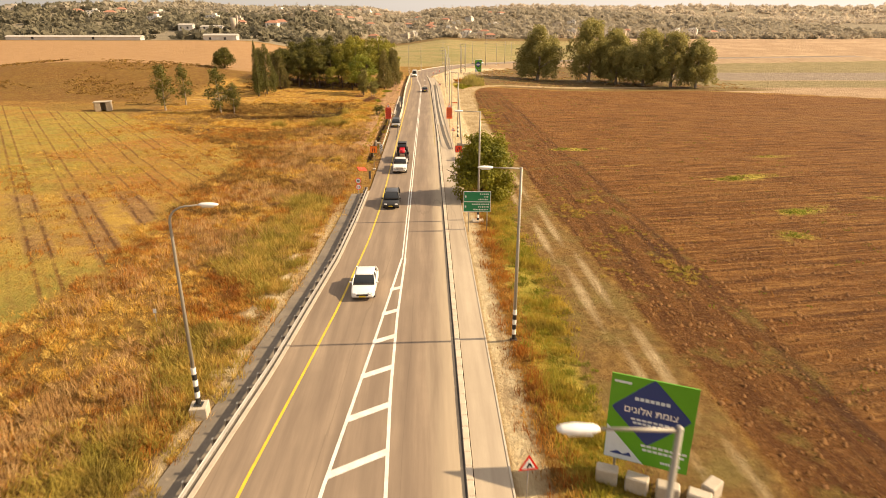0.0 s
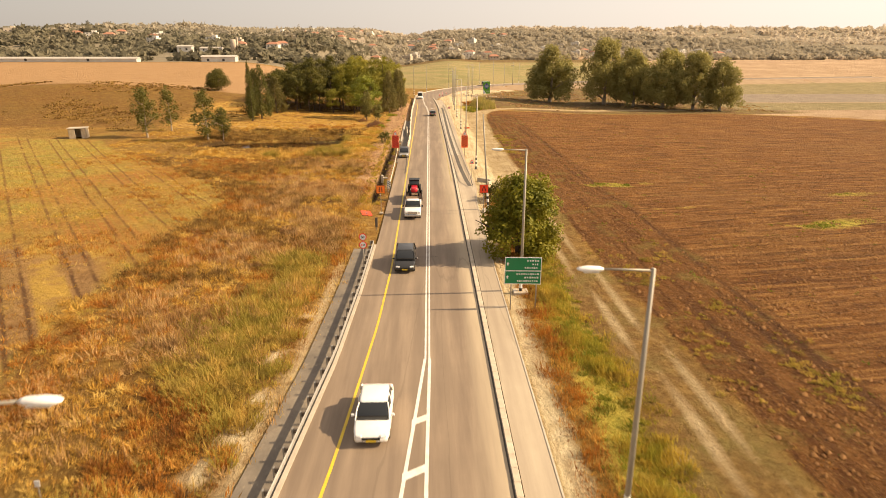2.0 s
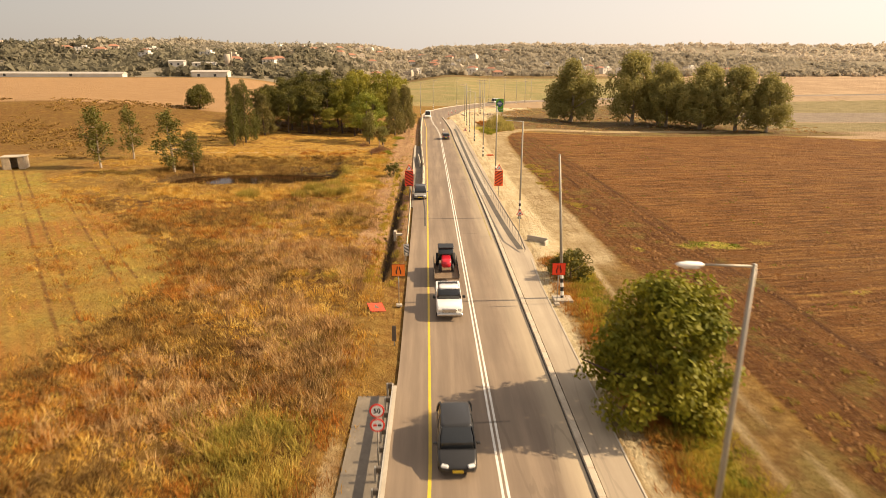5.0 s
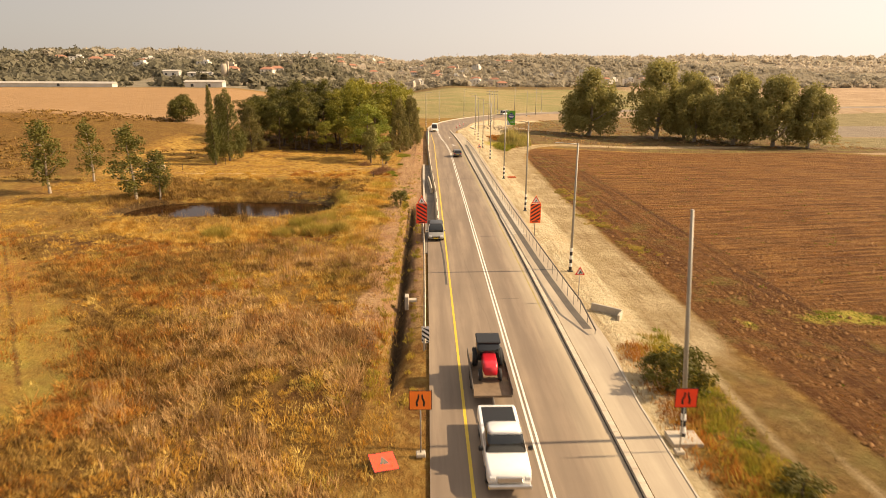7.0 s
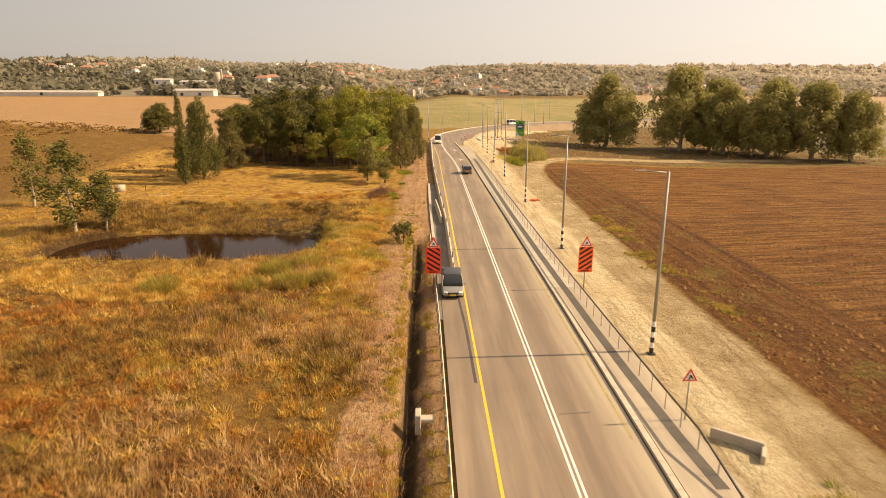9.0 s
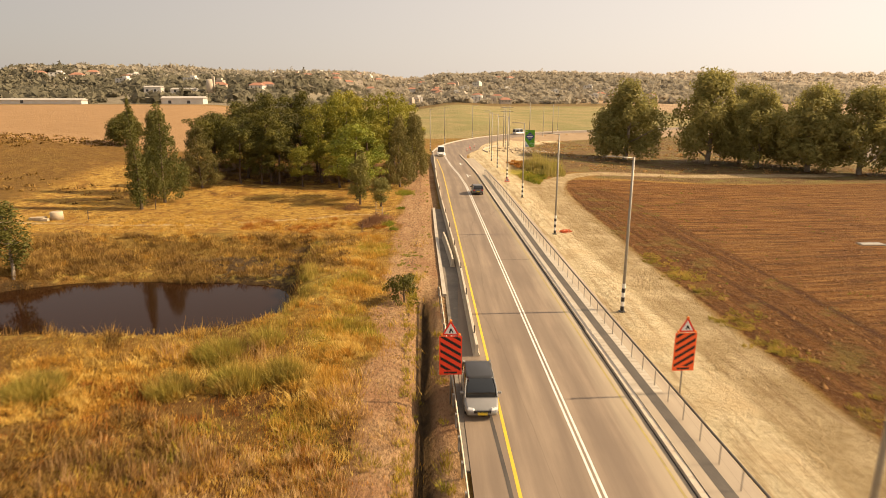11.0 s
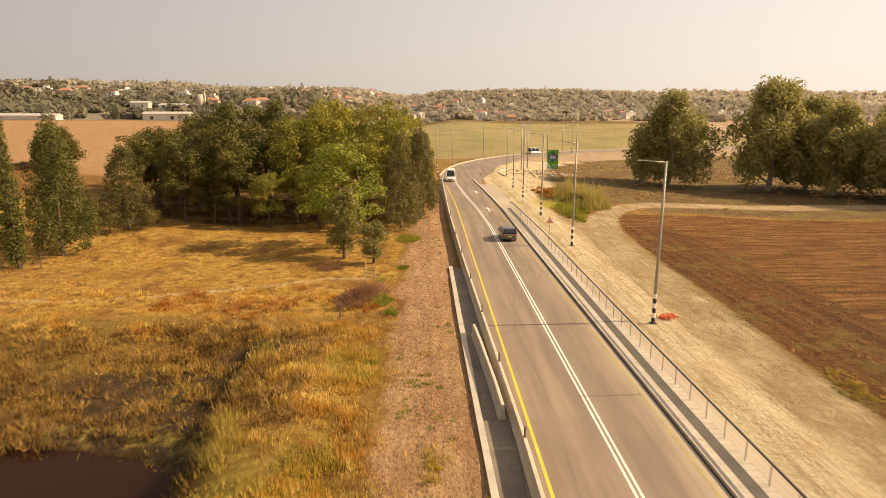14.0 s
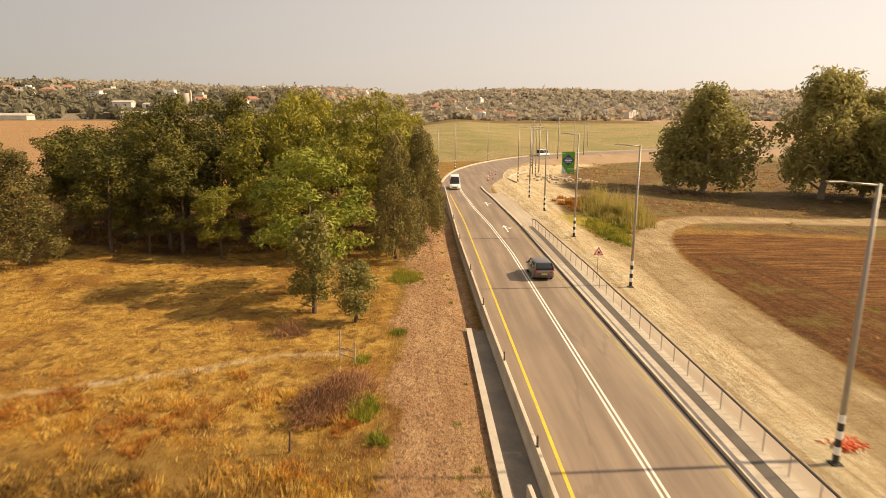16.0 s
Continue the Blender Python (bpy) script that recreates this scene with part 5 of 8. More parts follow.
def plant(bases, spots, rng):
    for k, (x, y, s, *rest) in enumerate(spots):
        sz = rest[0] if rest else s
        m = Matrix.LocRotScale((x, y, ground_z(x, y) - 0.05), Euler((0, 0, rng.uniform(0, 6.28))), (s, s, sz))
        b0 = bases[k % len(bases)]
        if not b0.get("used"):
            b0["used"] = 1
            b0.matrix_basis = m
        else:
            c = copy_thing(b0, Matrix.Identity(4))
            c.matrix_basis = m
    for b0 in bases:
        if "used" in b0:
            del b0["used"]


rng = random.Random(11)
LONE = (-73, 228, 1.1, 1.1)
pines = [tree("pine_tree", 20 + k, "tall yellow-green pine in a dense grove, bare lower trunk", "tree", "pine grove") for k in range(4)]
plant(pines[:2], [(-26, 201, 1, 1.08), (-21.5, 203, 0.95, 1.22), (-14.5, 206, 1.3, 1.26), (-23, 210, 1, 1.28), (-18, 214, 1.15, 1.2), (-17.5, 199.5, 1.0, 0.95), (-12.5, 213, 1, 1.1), (-14, 221, 1.05, 1.1), (-22.4, 196.8, 0.85, 0.62), (-28.8, 196.5, 0.6, 0.56), (-25, 227, 1.1, 1.15), (-22.5, 207, 1.15, 1.2), (-11.5, 219, 1, 1.1)], rng)
# pines on the left half take the needles darkened for shade
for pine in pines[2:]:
    tagged(pine, "tall pine with needles darkened for the shaded half of a dense grove", "tree", "pine grove")
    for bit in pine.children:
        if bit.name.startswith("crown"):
            bit.data.materials[0] = SHADED_PINE
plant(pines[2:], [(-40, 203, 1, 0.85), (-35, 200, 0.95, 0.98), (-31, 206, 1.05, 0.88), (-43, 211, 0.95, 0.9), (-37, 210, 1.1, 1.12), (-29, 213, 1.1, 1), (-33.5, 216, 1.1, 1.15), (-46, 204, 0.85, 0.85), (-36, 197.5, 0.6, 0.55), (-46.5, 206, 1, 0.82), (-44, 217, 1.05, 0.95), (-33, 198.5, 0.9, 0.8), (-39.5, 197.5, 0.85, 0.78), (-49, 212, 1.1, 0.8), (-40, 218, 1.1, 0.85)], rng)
dome = tree("pine_tree", 29, "broad rounded green pine in front of the grove", "tree", "pine grove")
for bit in dome.children:
    if bit.name.startswith("crown"):
        bit.data.materials[0] = GREEN_PINE
plant([dome], [(-17.9, 186.2, 1.12, 0.86)], rng)
cyps = [tree("cypress_tree", 40 + k, "dark columnar cypress at the end of the grove", "tree") for k in range(2)]
plant(cyps, [(-47.6, 176.3, 1.0, 1.02), (-15.2, 226, 0.8, 0.98)], rng)
cons = [tree("conifer_tree", 50 + k, "grey-green conical conifer beside the grove", "tree") for k in range(3)]
plant(cons, [(-44.8, 193, 0.95, 0.84), (-11.8, 196.5, 0.8, 1.0), (-9.6, 203, 0.78, 1.02), (-9.0, 211, 0.7, 0.95)], rng)
dark_cons = [tree("conifer_tree", 54 + k, "dark green conical conifer beside a cypress", "tree") for k in range(2)]
for con in dark_cons:
    for bit in con.children:
        if bit.name.startswith("crown"):
            bit.data.materials[0] = CYPRESS
plant(dark_cons, [(-46.0, 181.3, 0.95, 1.14), (-49.2, 187, 0.7, 1.05)], rng)
eucs = [tree("eucalyptus_tree", 60 + k, "large spreading eucalyptus with pale trunk at the field edge", "tree", "eucalyptus row") for k in range(3)]
plant(eucs, [(50, 265, 1.35, 1.12), (70, 257, 1.25, 1.26), (79, 248, 1.0, 1.02), (88, 240, 1.2, 1.06), (97, 234, 1.15, 1.02), (105, 230, 0.95, 0.9), (81, 260, 1.1, 1.08), (93, 249, 1.1, 1.0)], rng)
broad = [tree("broadleaf_tree", 70, "dense rounded green tree beside the footpath", "tree")]
plant(broad, [(8.9, 64.2, 1.12, 1.16)], rng)
broad2 = [tree("broadleaf_tree", 71, "lone rounded dark green tree in the stubble", "tree")]
plant(broad2, [LONE], rng)
for bit in broad2[0].children:
    if bit.name.startswith("crown"):
        bit.data.materials[0] = SHRUB
slend = [tree("slender_tree", 80 + k, "slender pale-barked tree with thin foliage by the pond", "tree", "pond trees") for k in range(3)]
plant(slend, [(-63.2, 148.2, 1.4, 1.3), (-62.2, 158.6, 1.15, 1.12), (-48.4, 143.6, 1.55, 1.16), (-45.6, 145.6, 1.0, 0.85)], rng)
young = [tree("young_tree", 75 + k, "small grey-green tree with an oval crown in the pasture", "tree") for k in range(2)]
plant(young, [(-17.0, 181.0, 1.5, 1.12), (-13.9, 178.6, 1.2, 0.66)], rng)
shrubs = [tree("shrub", 90 + k, "low dark green roadside shrub", "shrub") for k in range(3)]
plant(shrubs, [(9.3, 85.8, 1.25, 1.2), (8.3, 87.2, 0.8, 0.6), (10.6, 71.0, 0.9, 0.7), (11.0, 76.4, 0.8, 0.55), (-9.0, 136.4, 1.05, 1.0), (11.8, 66.5, 1.3, 1.1)], rng)

# ---- signs ----
def text_mesh(body, size, material, name="lettering", bold=0.0):
    """Letters of the built-in font, as a flat mesh facing -y, centred."""
    c = bpy.data.curves.new(name, "FONT")
    c.body, c.size, c.align_x, c.align_y, c.extrude, c.offset = body, size, "CENTER", "CENTER", 0.004, bold
    tmp = bpy.data.objects.new(name, c)
    scene.collection.objects.link(tmp)
    bpy.context.view_layer.update()
    me = bpy.data.meshes.new_from_object(tmp.evaluated_get(bpy.context.evaluated_depsgraph_get()))
    bpy.data.objects.remove(tmp)
    me.materials.clear()
    me.materials.append(material)
    me.transform(pose(0, 0, 0, 90))
    return me


def letters(parent, body, size, material, x, y, z, bold=0.0):
    ob = new("lettering", text_mesh(body, size, material, "lettering", bold))
    ob.parent, ob.location = parent, (x, y, z)
    return ob


def plate(name, poly, thick, y, material, parent, label="", z=0.0, x=0.0):
    return part(name, Mesh().prism(poly, thick, pose(x, y, z)), material, parent, label)


def rect(w, h):
    return [(-w / 2, -h / 2), (w / 2, -h / 2), (w / 2, h / 2), (-w / 2, h / 2)]


def circle(r, n=24):
    return [(r * math.cos(2 * math.pi * k / n), r * math.sin(2 * math.pi * k / n)) for k in range(n)]


def triangle(r):
    return [(-r * 0.866, -r * 0.5), (r * 0.866, -r * 0.5), (0, r)]


def post_of(sign, top, x=0.0, r=0.035, y=0.05):
    part("post", Mesh().tube([(x, y, -0.3), (x, y, top)], r, 10), STEEL, sign, "grey steel post", True)


def warning_triangle(m, z, r=0.52, label="red-edged triangular roadworks warning sign on a grey post"):
    s = thing("warning_sign", m, label, "road sign", "road signs")
    post_of(s, z + 0.2)
    plate("border", triangle(r), 0.02, 0, SIGN_RED, s, "red border", z)
    face = plate("face", triangle(r * 0.68), 0.02, -0.006, SIGN_WHITE, s, "white face", z)
    plate("symbol", [(-0.10, -0.14), (-0.02, -0.14), (0.03, -0.02), (0.12, -0.13), (0.17, -0.11), (0.07, 0.1), (-0.02, 0.12), (-0.05, 0.0)], 0.012, -0.018, SIGN_BLACK, face, "black symbol", z)
    return s


warning_triangle(pose(6.5, 12.2, 0.1, 0, 0, 8), 2.35)
warning_triangle(pose(6.68, 99.5, 0.0), 2.56, 0.45)
warning_triangle(pose(6.05, 189.5, 0.0), 2.4, 0.5)


def striped_panel(m, z, slant, material, label):
    s = thing("stripe_panel_sign", m, label, "road sign", "roadworks signs")
    post_of(s, z + 1.5, 0.0, 0.045)
    w, h = 1.2, 2.2
    board = plate("board", rect(w, h), 0.03, 0, material, s, "", z)
    for k in range(-4, 6):
        c = -0.55 + k * 0.42
        lo, hi = -w / 2 + 0.06, w / 2 - 0.06
        a, b2 = (c + slant * lo * 0.62, c + slant * hi * 0.62)
        q = [(lo, a), (hi, b2), (hi, b2 + 0.17), (lo, a + 0.17)]
        for limit, sign in ((-h / 2 + 0.26, 1), (h / 2 - 0.03, -1)):
            kept = []
            for (ax, az), (bx, bz) in zip(q, q[1:] + q[:1]):
                da, db = sign * (az - limit), sign * (bz - limit)
                if da >= 0:
                    kept.append((ax, az))
                if da * db < 0:
                    t = da / (da - db)
                    kept.append((ax + t * (bx - ax), limit))
            q = kept
        if len(q) < 3:
            continue
        plate("stripe", q, 0.008, -0.02, SIGN_BLACK, board, "black slanting stripe", z)
    plate("text_bar", rect(0.7, 0.1), 0.006, -0.019, SIGN_BLACK, board, "dark bar of small writing", z - h / 2 + 0.13)
    for cx, cz in ((-0.46, -0.25), (0.46, -0.25), (0.0, 0.53)):
        part("amber_lamp", Mesh().tube([(cx, -0.01, z + h / 2 + 0.34 + cz), (cx, -0.09, z + h / 2 + 0.34 + cz)], [0.075, 0.06], 10), SIGN_ORANGE, s, "round amber warning lamp")
    tri = plate("warning_triangle", triangle(0.56), 0.025, -0.01, SIGN_RED, s, "red-edged white triangle", z + h / 2 + 0.34)
    plate("face", triangle(0.38), 0.012, -0.026, SIGN_WHITE, tri, "white face", z + h / 2 + 0.34)
    plate("symbol", [(-0.09, -0.14), (-0.02, -0.14), (0.02, -0.02), (0.10, -0.13), (0.14, -0.11), (0.05, 0.1), (-0.03, 0.1)], 0.01, -0.036, SIGN_BLACK, tri, "black symbol", z + h / 2 + 0.34)


SIGN_VERMILION = paint("sign_vermilion", (0.92, 0.065, 0.022), 0.45)
striped_panel(pose(-5.95, 120.3, -0.1), 2.75, -1, SIGN_VERMILION, "tall red panel with black slanting stripes and a warning triangle")
striped_panel(pose(6.75, 120.6, 0.0, 0, 0, 3), 2.6, 1, paint("sign_red_orange", (1.0, 0.13, 0.02), 0.55), "tall orange panel with black slanting stripes and a warning triangle")


def narrow_sign(m, z, material, label):
    s = thing("road_narrows_sign", m, label, "road sign", "roadworks signs")
    post_of(s, z + 0.3)
    part("foot", Mesh().box((0, 0.05, 0.05), (0.45, 0.35, 0.2), 5, 0.03), CONCRETE, s, "pale concrete foot")
    plate("border", rect(1.06, 1.0), 0.02, 0, SIGN_BLACK, s, "black border", z)
    face = plate("face", rect(1.0, 0.94), 0.02, -0.006, material, s, "orange face", z)
    for sx in (-1, 1):
        plate("symbol", [(sx * 0.20, -0.30), (sx * 0.11, -0.30), (sx * 0.13, -0.10), (sx * 0.05, 0.10), (sx * 0.05, 0.30), (sx * 0.12, 0.30), (sx * 0.13, 0.12), (sx * 0.22, -0.08)][::sx], 0.012, -0.02, SIGN_BLACK, face, "black narrowing mark", z)


narrow_sign(pose(-5.6, 79.4, 0.0), 2.95, SIGN_ORANGE, "orange road-narrows sign on a grey post beside the road")
narrow_sign(pose(6.75, 79.3, 0.05), 2.95, SIGN_VERMILION, "red-orange road-narrows sign on a grey post by a lamp")
# the fallen sign
fallen = thing("fallen_sign", pose(-7.3, 78.6, 0.25, -68, 10, 28), "orange roadworks sign fallen into dry grass", "road sign", "roadworks signs")
plate("border", rect(1.3, 1.0), 0.02, 0, SIGN_BLACK, fallen, "black border")
plate("face", rect(1.24, 0.94), 0.02, -0.006, SIGN_VERMILION, fallen, "orange face")
plate("symbol", triangle(0.3), 0.01, -0.02, RAIL_STEEL, fallen, "dark worn symbol")
part("leg", Mesh().tube([(0.1, 0.06, 0.2), (0.1, 0.5, -0.75)], 0.03, 8), STEEL, fallen, "grey steel leg", True)

sp = thing("speed_limit_sign", pose(-5.62, 59.0, -0.05), "round red-edged speed and no-overtaking signs on one post", "road sign", "road signs")
post_of(sp, 3.5)
ring = plate("speed_disc", circle(0.34), 0.02, 0, SIGN_RED, sp, "red-edged disc reading 50", 3.35)
plate("face", circle(0.265), 0.02, -0.006, SIGN_WHITE, ring, "white face", 3.35)
letters(ring, "50", 0.32, SIGN_BLACK, 0, -0.02, 3.34, 0.01)
ring2 = plate("overtaking_disc", circle(0.34), 0.02, 0, SIGN_RED, sp, "red-edged disc with two car shapes", 2.62)
plate("face", circle(0.265), 0.02, -0.006, SIGN_WHITE, ring2, "white face", 2.62)
plate("car_shape", [(-0.19, -0.05), (-0.02, -0.05), (-0.02, 0.02), (-0.06, 0.07), (-0.15, 0.07), (-0.19, 0.02)], 0.01, -0.02, SIGN_RED, ring2, "red car shape", 2.62)
plate("car_shape", [(0.02, -0.05), (0.19, -0.05), (0.19, 0.02), (0.15, 0.07), (0.06, 0.07), (0.02, 0.02)], 0.01, -0.02, SIGN_BLACK, ring2, "black car shape", 2.62)

ch = thing("chevron_board", pose(-5.42, 91.3, 0.0), "white board with black slanting bars at the rail end", "road sign", "road signs")
post_of(ch, 1.4)
bd = plate("board", rect(0.5, 1.15), 0.02, 0, SIGN_WHITE, ch, "", 0.95)
for k in range(4):
    c = 0.55 - 0.32 * k
    plate("bar", [(-0.24, c - 0.02), (0.24, max(c - 0.36, -0.56)), (0.24, max(c - 0.20, -0.5)), (-0.24, c + 0.12 if c < 0.4 else c)], 0.008, -0.015, SIGN_BLACK, bd, "black slanting bar", 0.95)

# green direction sign; its small writing cannot be read
gs = thing("direction_sign", pose(7.25, 50.9, 0.05, 0, 0, -3), "green direction sign with white writing on two posts", "road sign", "road signs")
for x in (-0.85, 1.05):
    part("post", Mesh().tube([(x, 0.06, -0.4), (x, 0.06, 4.0)], 0.05, 10), STEEL, gs, "grey steel post", True)
panel = plate("border", rect(2.75, 2.15), 0.04, 0, SIGN_WHITE, gs, "white border", 3.0)
for zc, hh in ((0.53, 0.98), (-0.53, 0.98)):
    half = plate("panel", rect(2.65, hh), 0.04, -0.006, SIGN_GREEN, gs, "green panel", 3.0 + zc)
    for k, (w, x) in enumerate(((0.95, 0.72), (0.5, 0.9), (1.0, 0.6)) if zc > 0 else ((1.75, 0.35), (1.1, 0.65), (1.6, 0.35))):
        n = max(3, int(w / 0.16))
        for q in range(n):
            ww = w / n * (0.45 + 0.35 * ((q * 7 + k * 3) % 5) / 5)
            plate("text_bar", rect(ww, 0.11 if (q + k) % 3 else 0.15), 0.006, -0.03, SIGN_WHITE, half, "white bar of writing", 3.0 + zc + 0.28 - 0.28 * k, x - w / 2 + (q + 0.5) * w / n)
    plate("arrow", [(-0.06, -0.1), (0.05, -0.1), (0.05, 0.05), (0.1, 0.05), (0.0, 0.16), (-0.1, 0.05), (-0.06, 0.05)], 0.006, -0.03, SIGN_WHITE, half, "white arrow", 3.0 + zc, -1.15)


def billboard(m, w, h, z0, label, words):
    b = thing("billboard", m, label, "billboard", "billboards")
    for x in (-w * 0.36, w * 0.36):
        part("post", Mesh().box((x, 0.12, (z0 + h) / 2 - 0.2), (0.12, 0.12, z0 + h), 0, 0.01), STEEL, b, "grey steel post")
    board = plate("board", rect(w, h), 0.08, 0, BOARD_GREEN, b, "green board", z0 + h / 2)
    zc = z0 + h * 0.62
    dia = []
    for k in range(4):
        a = math.pi / 2 * k
        for d in (-0.12, 0.0, 0.12):
            r = 0.47 - abs(d) * 0.3
            dia.append((w * 1.0 * r * math.cos(a + d) * 0.98, w * r * math.sin(a + d) * 0.98))
    diamond = plate("diamond", dia, 0.012, -0.045, BOARD_BLUE, board, "blue diamond", zc)
    if words:
        letters(diamond, words, w * 0.125, SIGN_WHITE, 0.0, -0.058, zc + 0.02, 0.008)
    else:
        plate("text_bar", rect(w * 0.6, w * 0.09), 0.008, -0.056, SIGN_WHITE, diamond, "white bar of writing", zc)
    for dz, ww, hh in ((0.17, 0.42, 0.045), (-0.12, 0.46, 0.03), (-0.17, 0.40, 0.03)):
        n = 7
        for q in range(n):
            plate("text_bar", rect(w * ww / n * 0.78, w * hh), 0.008, -0.056, BOARD_PALE, diamond, "pale bar of writing", zc + w * dz, -w * ww / 2 + (q + 0.5) * w * ww / n)
    corner = plate("corner", [(-w / 2 + 0.02, -h / 2 + 0.02), (-w * 0.02, -h / 2 + 0.02), (-w / 2 + 0.02, -h * 0.10)], 0.012, -0.046, BOARD_PALE, board, "pale blue corner", z0 + h / 2)
    plate("mark", [(-0.5, 0), (-0.15, 0.2), (0.1, 0.05), (0.4, 0.22), (0.5, 0)], 0.008, -0.056, BOARD_BLUE, corner, "blue wave mark", z0 + h * 0.06, -w * 0.30)
    for dz, ww in ((-0.27, 0.55), (-0.32, 0.5), (-0.43, 0.24)):
        n = 8
        for q in range(n):
            plate("text_bar", rect(w * ww / n * 0.8, w * 0.032), 0.008, -0.046, BOARD_PALE, board, "pale bar of writing", z0 + h / 2 + h * dz, w * 0.20 - w * ww / 2 + (q + 0.5) * w * ww / n + (0.1 if dz < -0.4 else 0) * w)
    plate("mark", rect(w * 0.2, 0.12), 0.008, -0.046, BOARD_PALE, board, "pale bar of writing", z0 + h * 0.92, -w * 0.36)
    return b


billboard(pose(12.3, 14.3, -0.2, 0, 0, -24), 3.7, 4.5, 0.85, "green billboard with a blue diamond behind concrete blocks", "\u05dd\u05d9\u05e0\u05d5\u05dc\u05d0 \u05ea\u05de\u05d5\u05e6")
billboard(pose(25.5, 284, -0.9, 0, 0, -10), 3.0, 5.2, 0.7, "distant green billboard with a blue diamond near rubble", "")
for k, (x, y, rz) in enumerate(((10.55, 14.5, -20), (11.75, 13.85, -28), (12.95, 13.3, -20), (14.15, 12.75, -30), (15.0, 13.4, 40))):
    blk = part("concrete_block", Mesh().box((0, 0, 0.4), (1.0, 0.6, 0.85), 0, 0.06), CONCRETE)
    blk.matrix_basis = pose(x, y - 0.35, ground_z(x, y) - 0.05, 0, 0, rz)
    tagged(blk, "weathered pale concrete ballast block under the billboard", "concrete block", "ballast blocks")

# ---- vehicles ----
def rounded(hw, z0, z1, y, c=0.12, n=3):
    """A rounded upright rectangle across the car at station y."""
    out = []
    for cx, cz, a0 in ((hw - c, z0 + c, -90), (hw - c, z1 - c, 0), (-hw + c, z1 - c, 90), (-hw + c, z0 + c, 180)):
        for k in range(n + 1):
            a = radians(a0 + 90 * k / n)
            out.append((cx + c * math.cos(a), y, cz + c * math.sin(a)))
    return out


def plan_ring(hw, y0, y1, z, c):
    out = []
    for cx, cy, a0 in ((hw - c, y1 - c, 0), (-hw + c, y1 - c, 90), (-hw + c, y0 + c, 180), (hw - c, y0 + c, 270)):
        for k in range(4):
            a = radians(a0 + 30 * k)
            out.append((cx + c * math.cos(a), cy + c * math.sin(a), z))
    return out


def wheel(parent, x, y, r=0.32, w=0.2):
    rings = []
    for dx, k in ((-0.5, 0.86), (-0.42, 1.0), (0.42, 1.0), (0.5, 0.86)):
        rings.append([(x + dx * w, y + r * k * math.cos(a), r + r * k * math.sin(a)) for a in np.linspace(0, 6.283, 18, endpoint=False)])
    tyre = part("wheel", Mesh().loft(rings), RUBBER, parent, "black rubber tyre", True)
    s = 1 if x > 0 else -1
    part("rim", Mesh().tube([(x + s * w * 0.46, y, r), (x + s * w * 0.54, y, r)], r * 0.62, 14), CHROME, tyre, "grey metal rim")


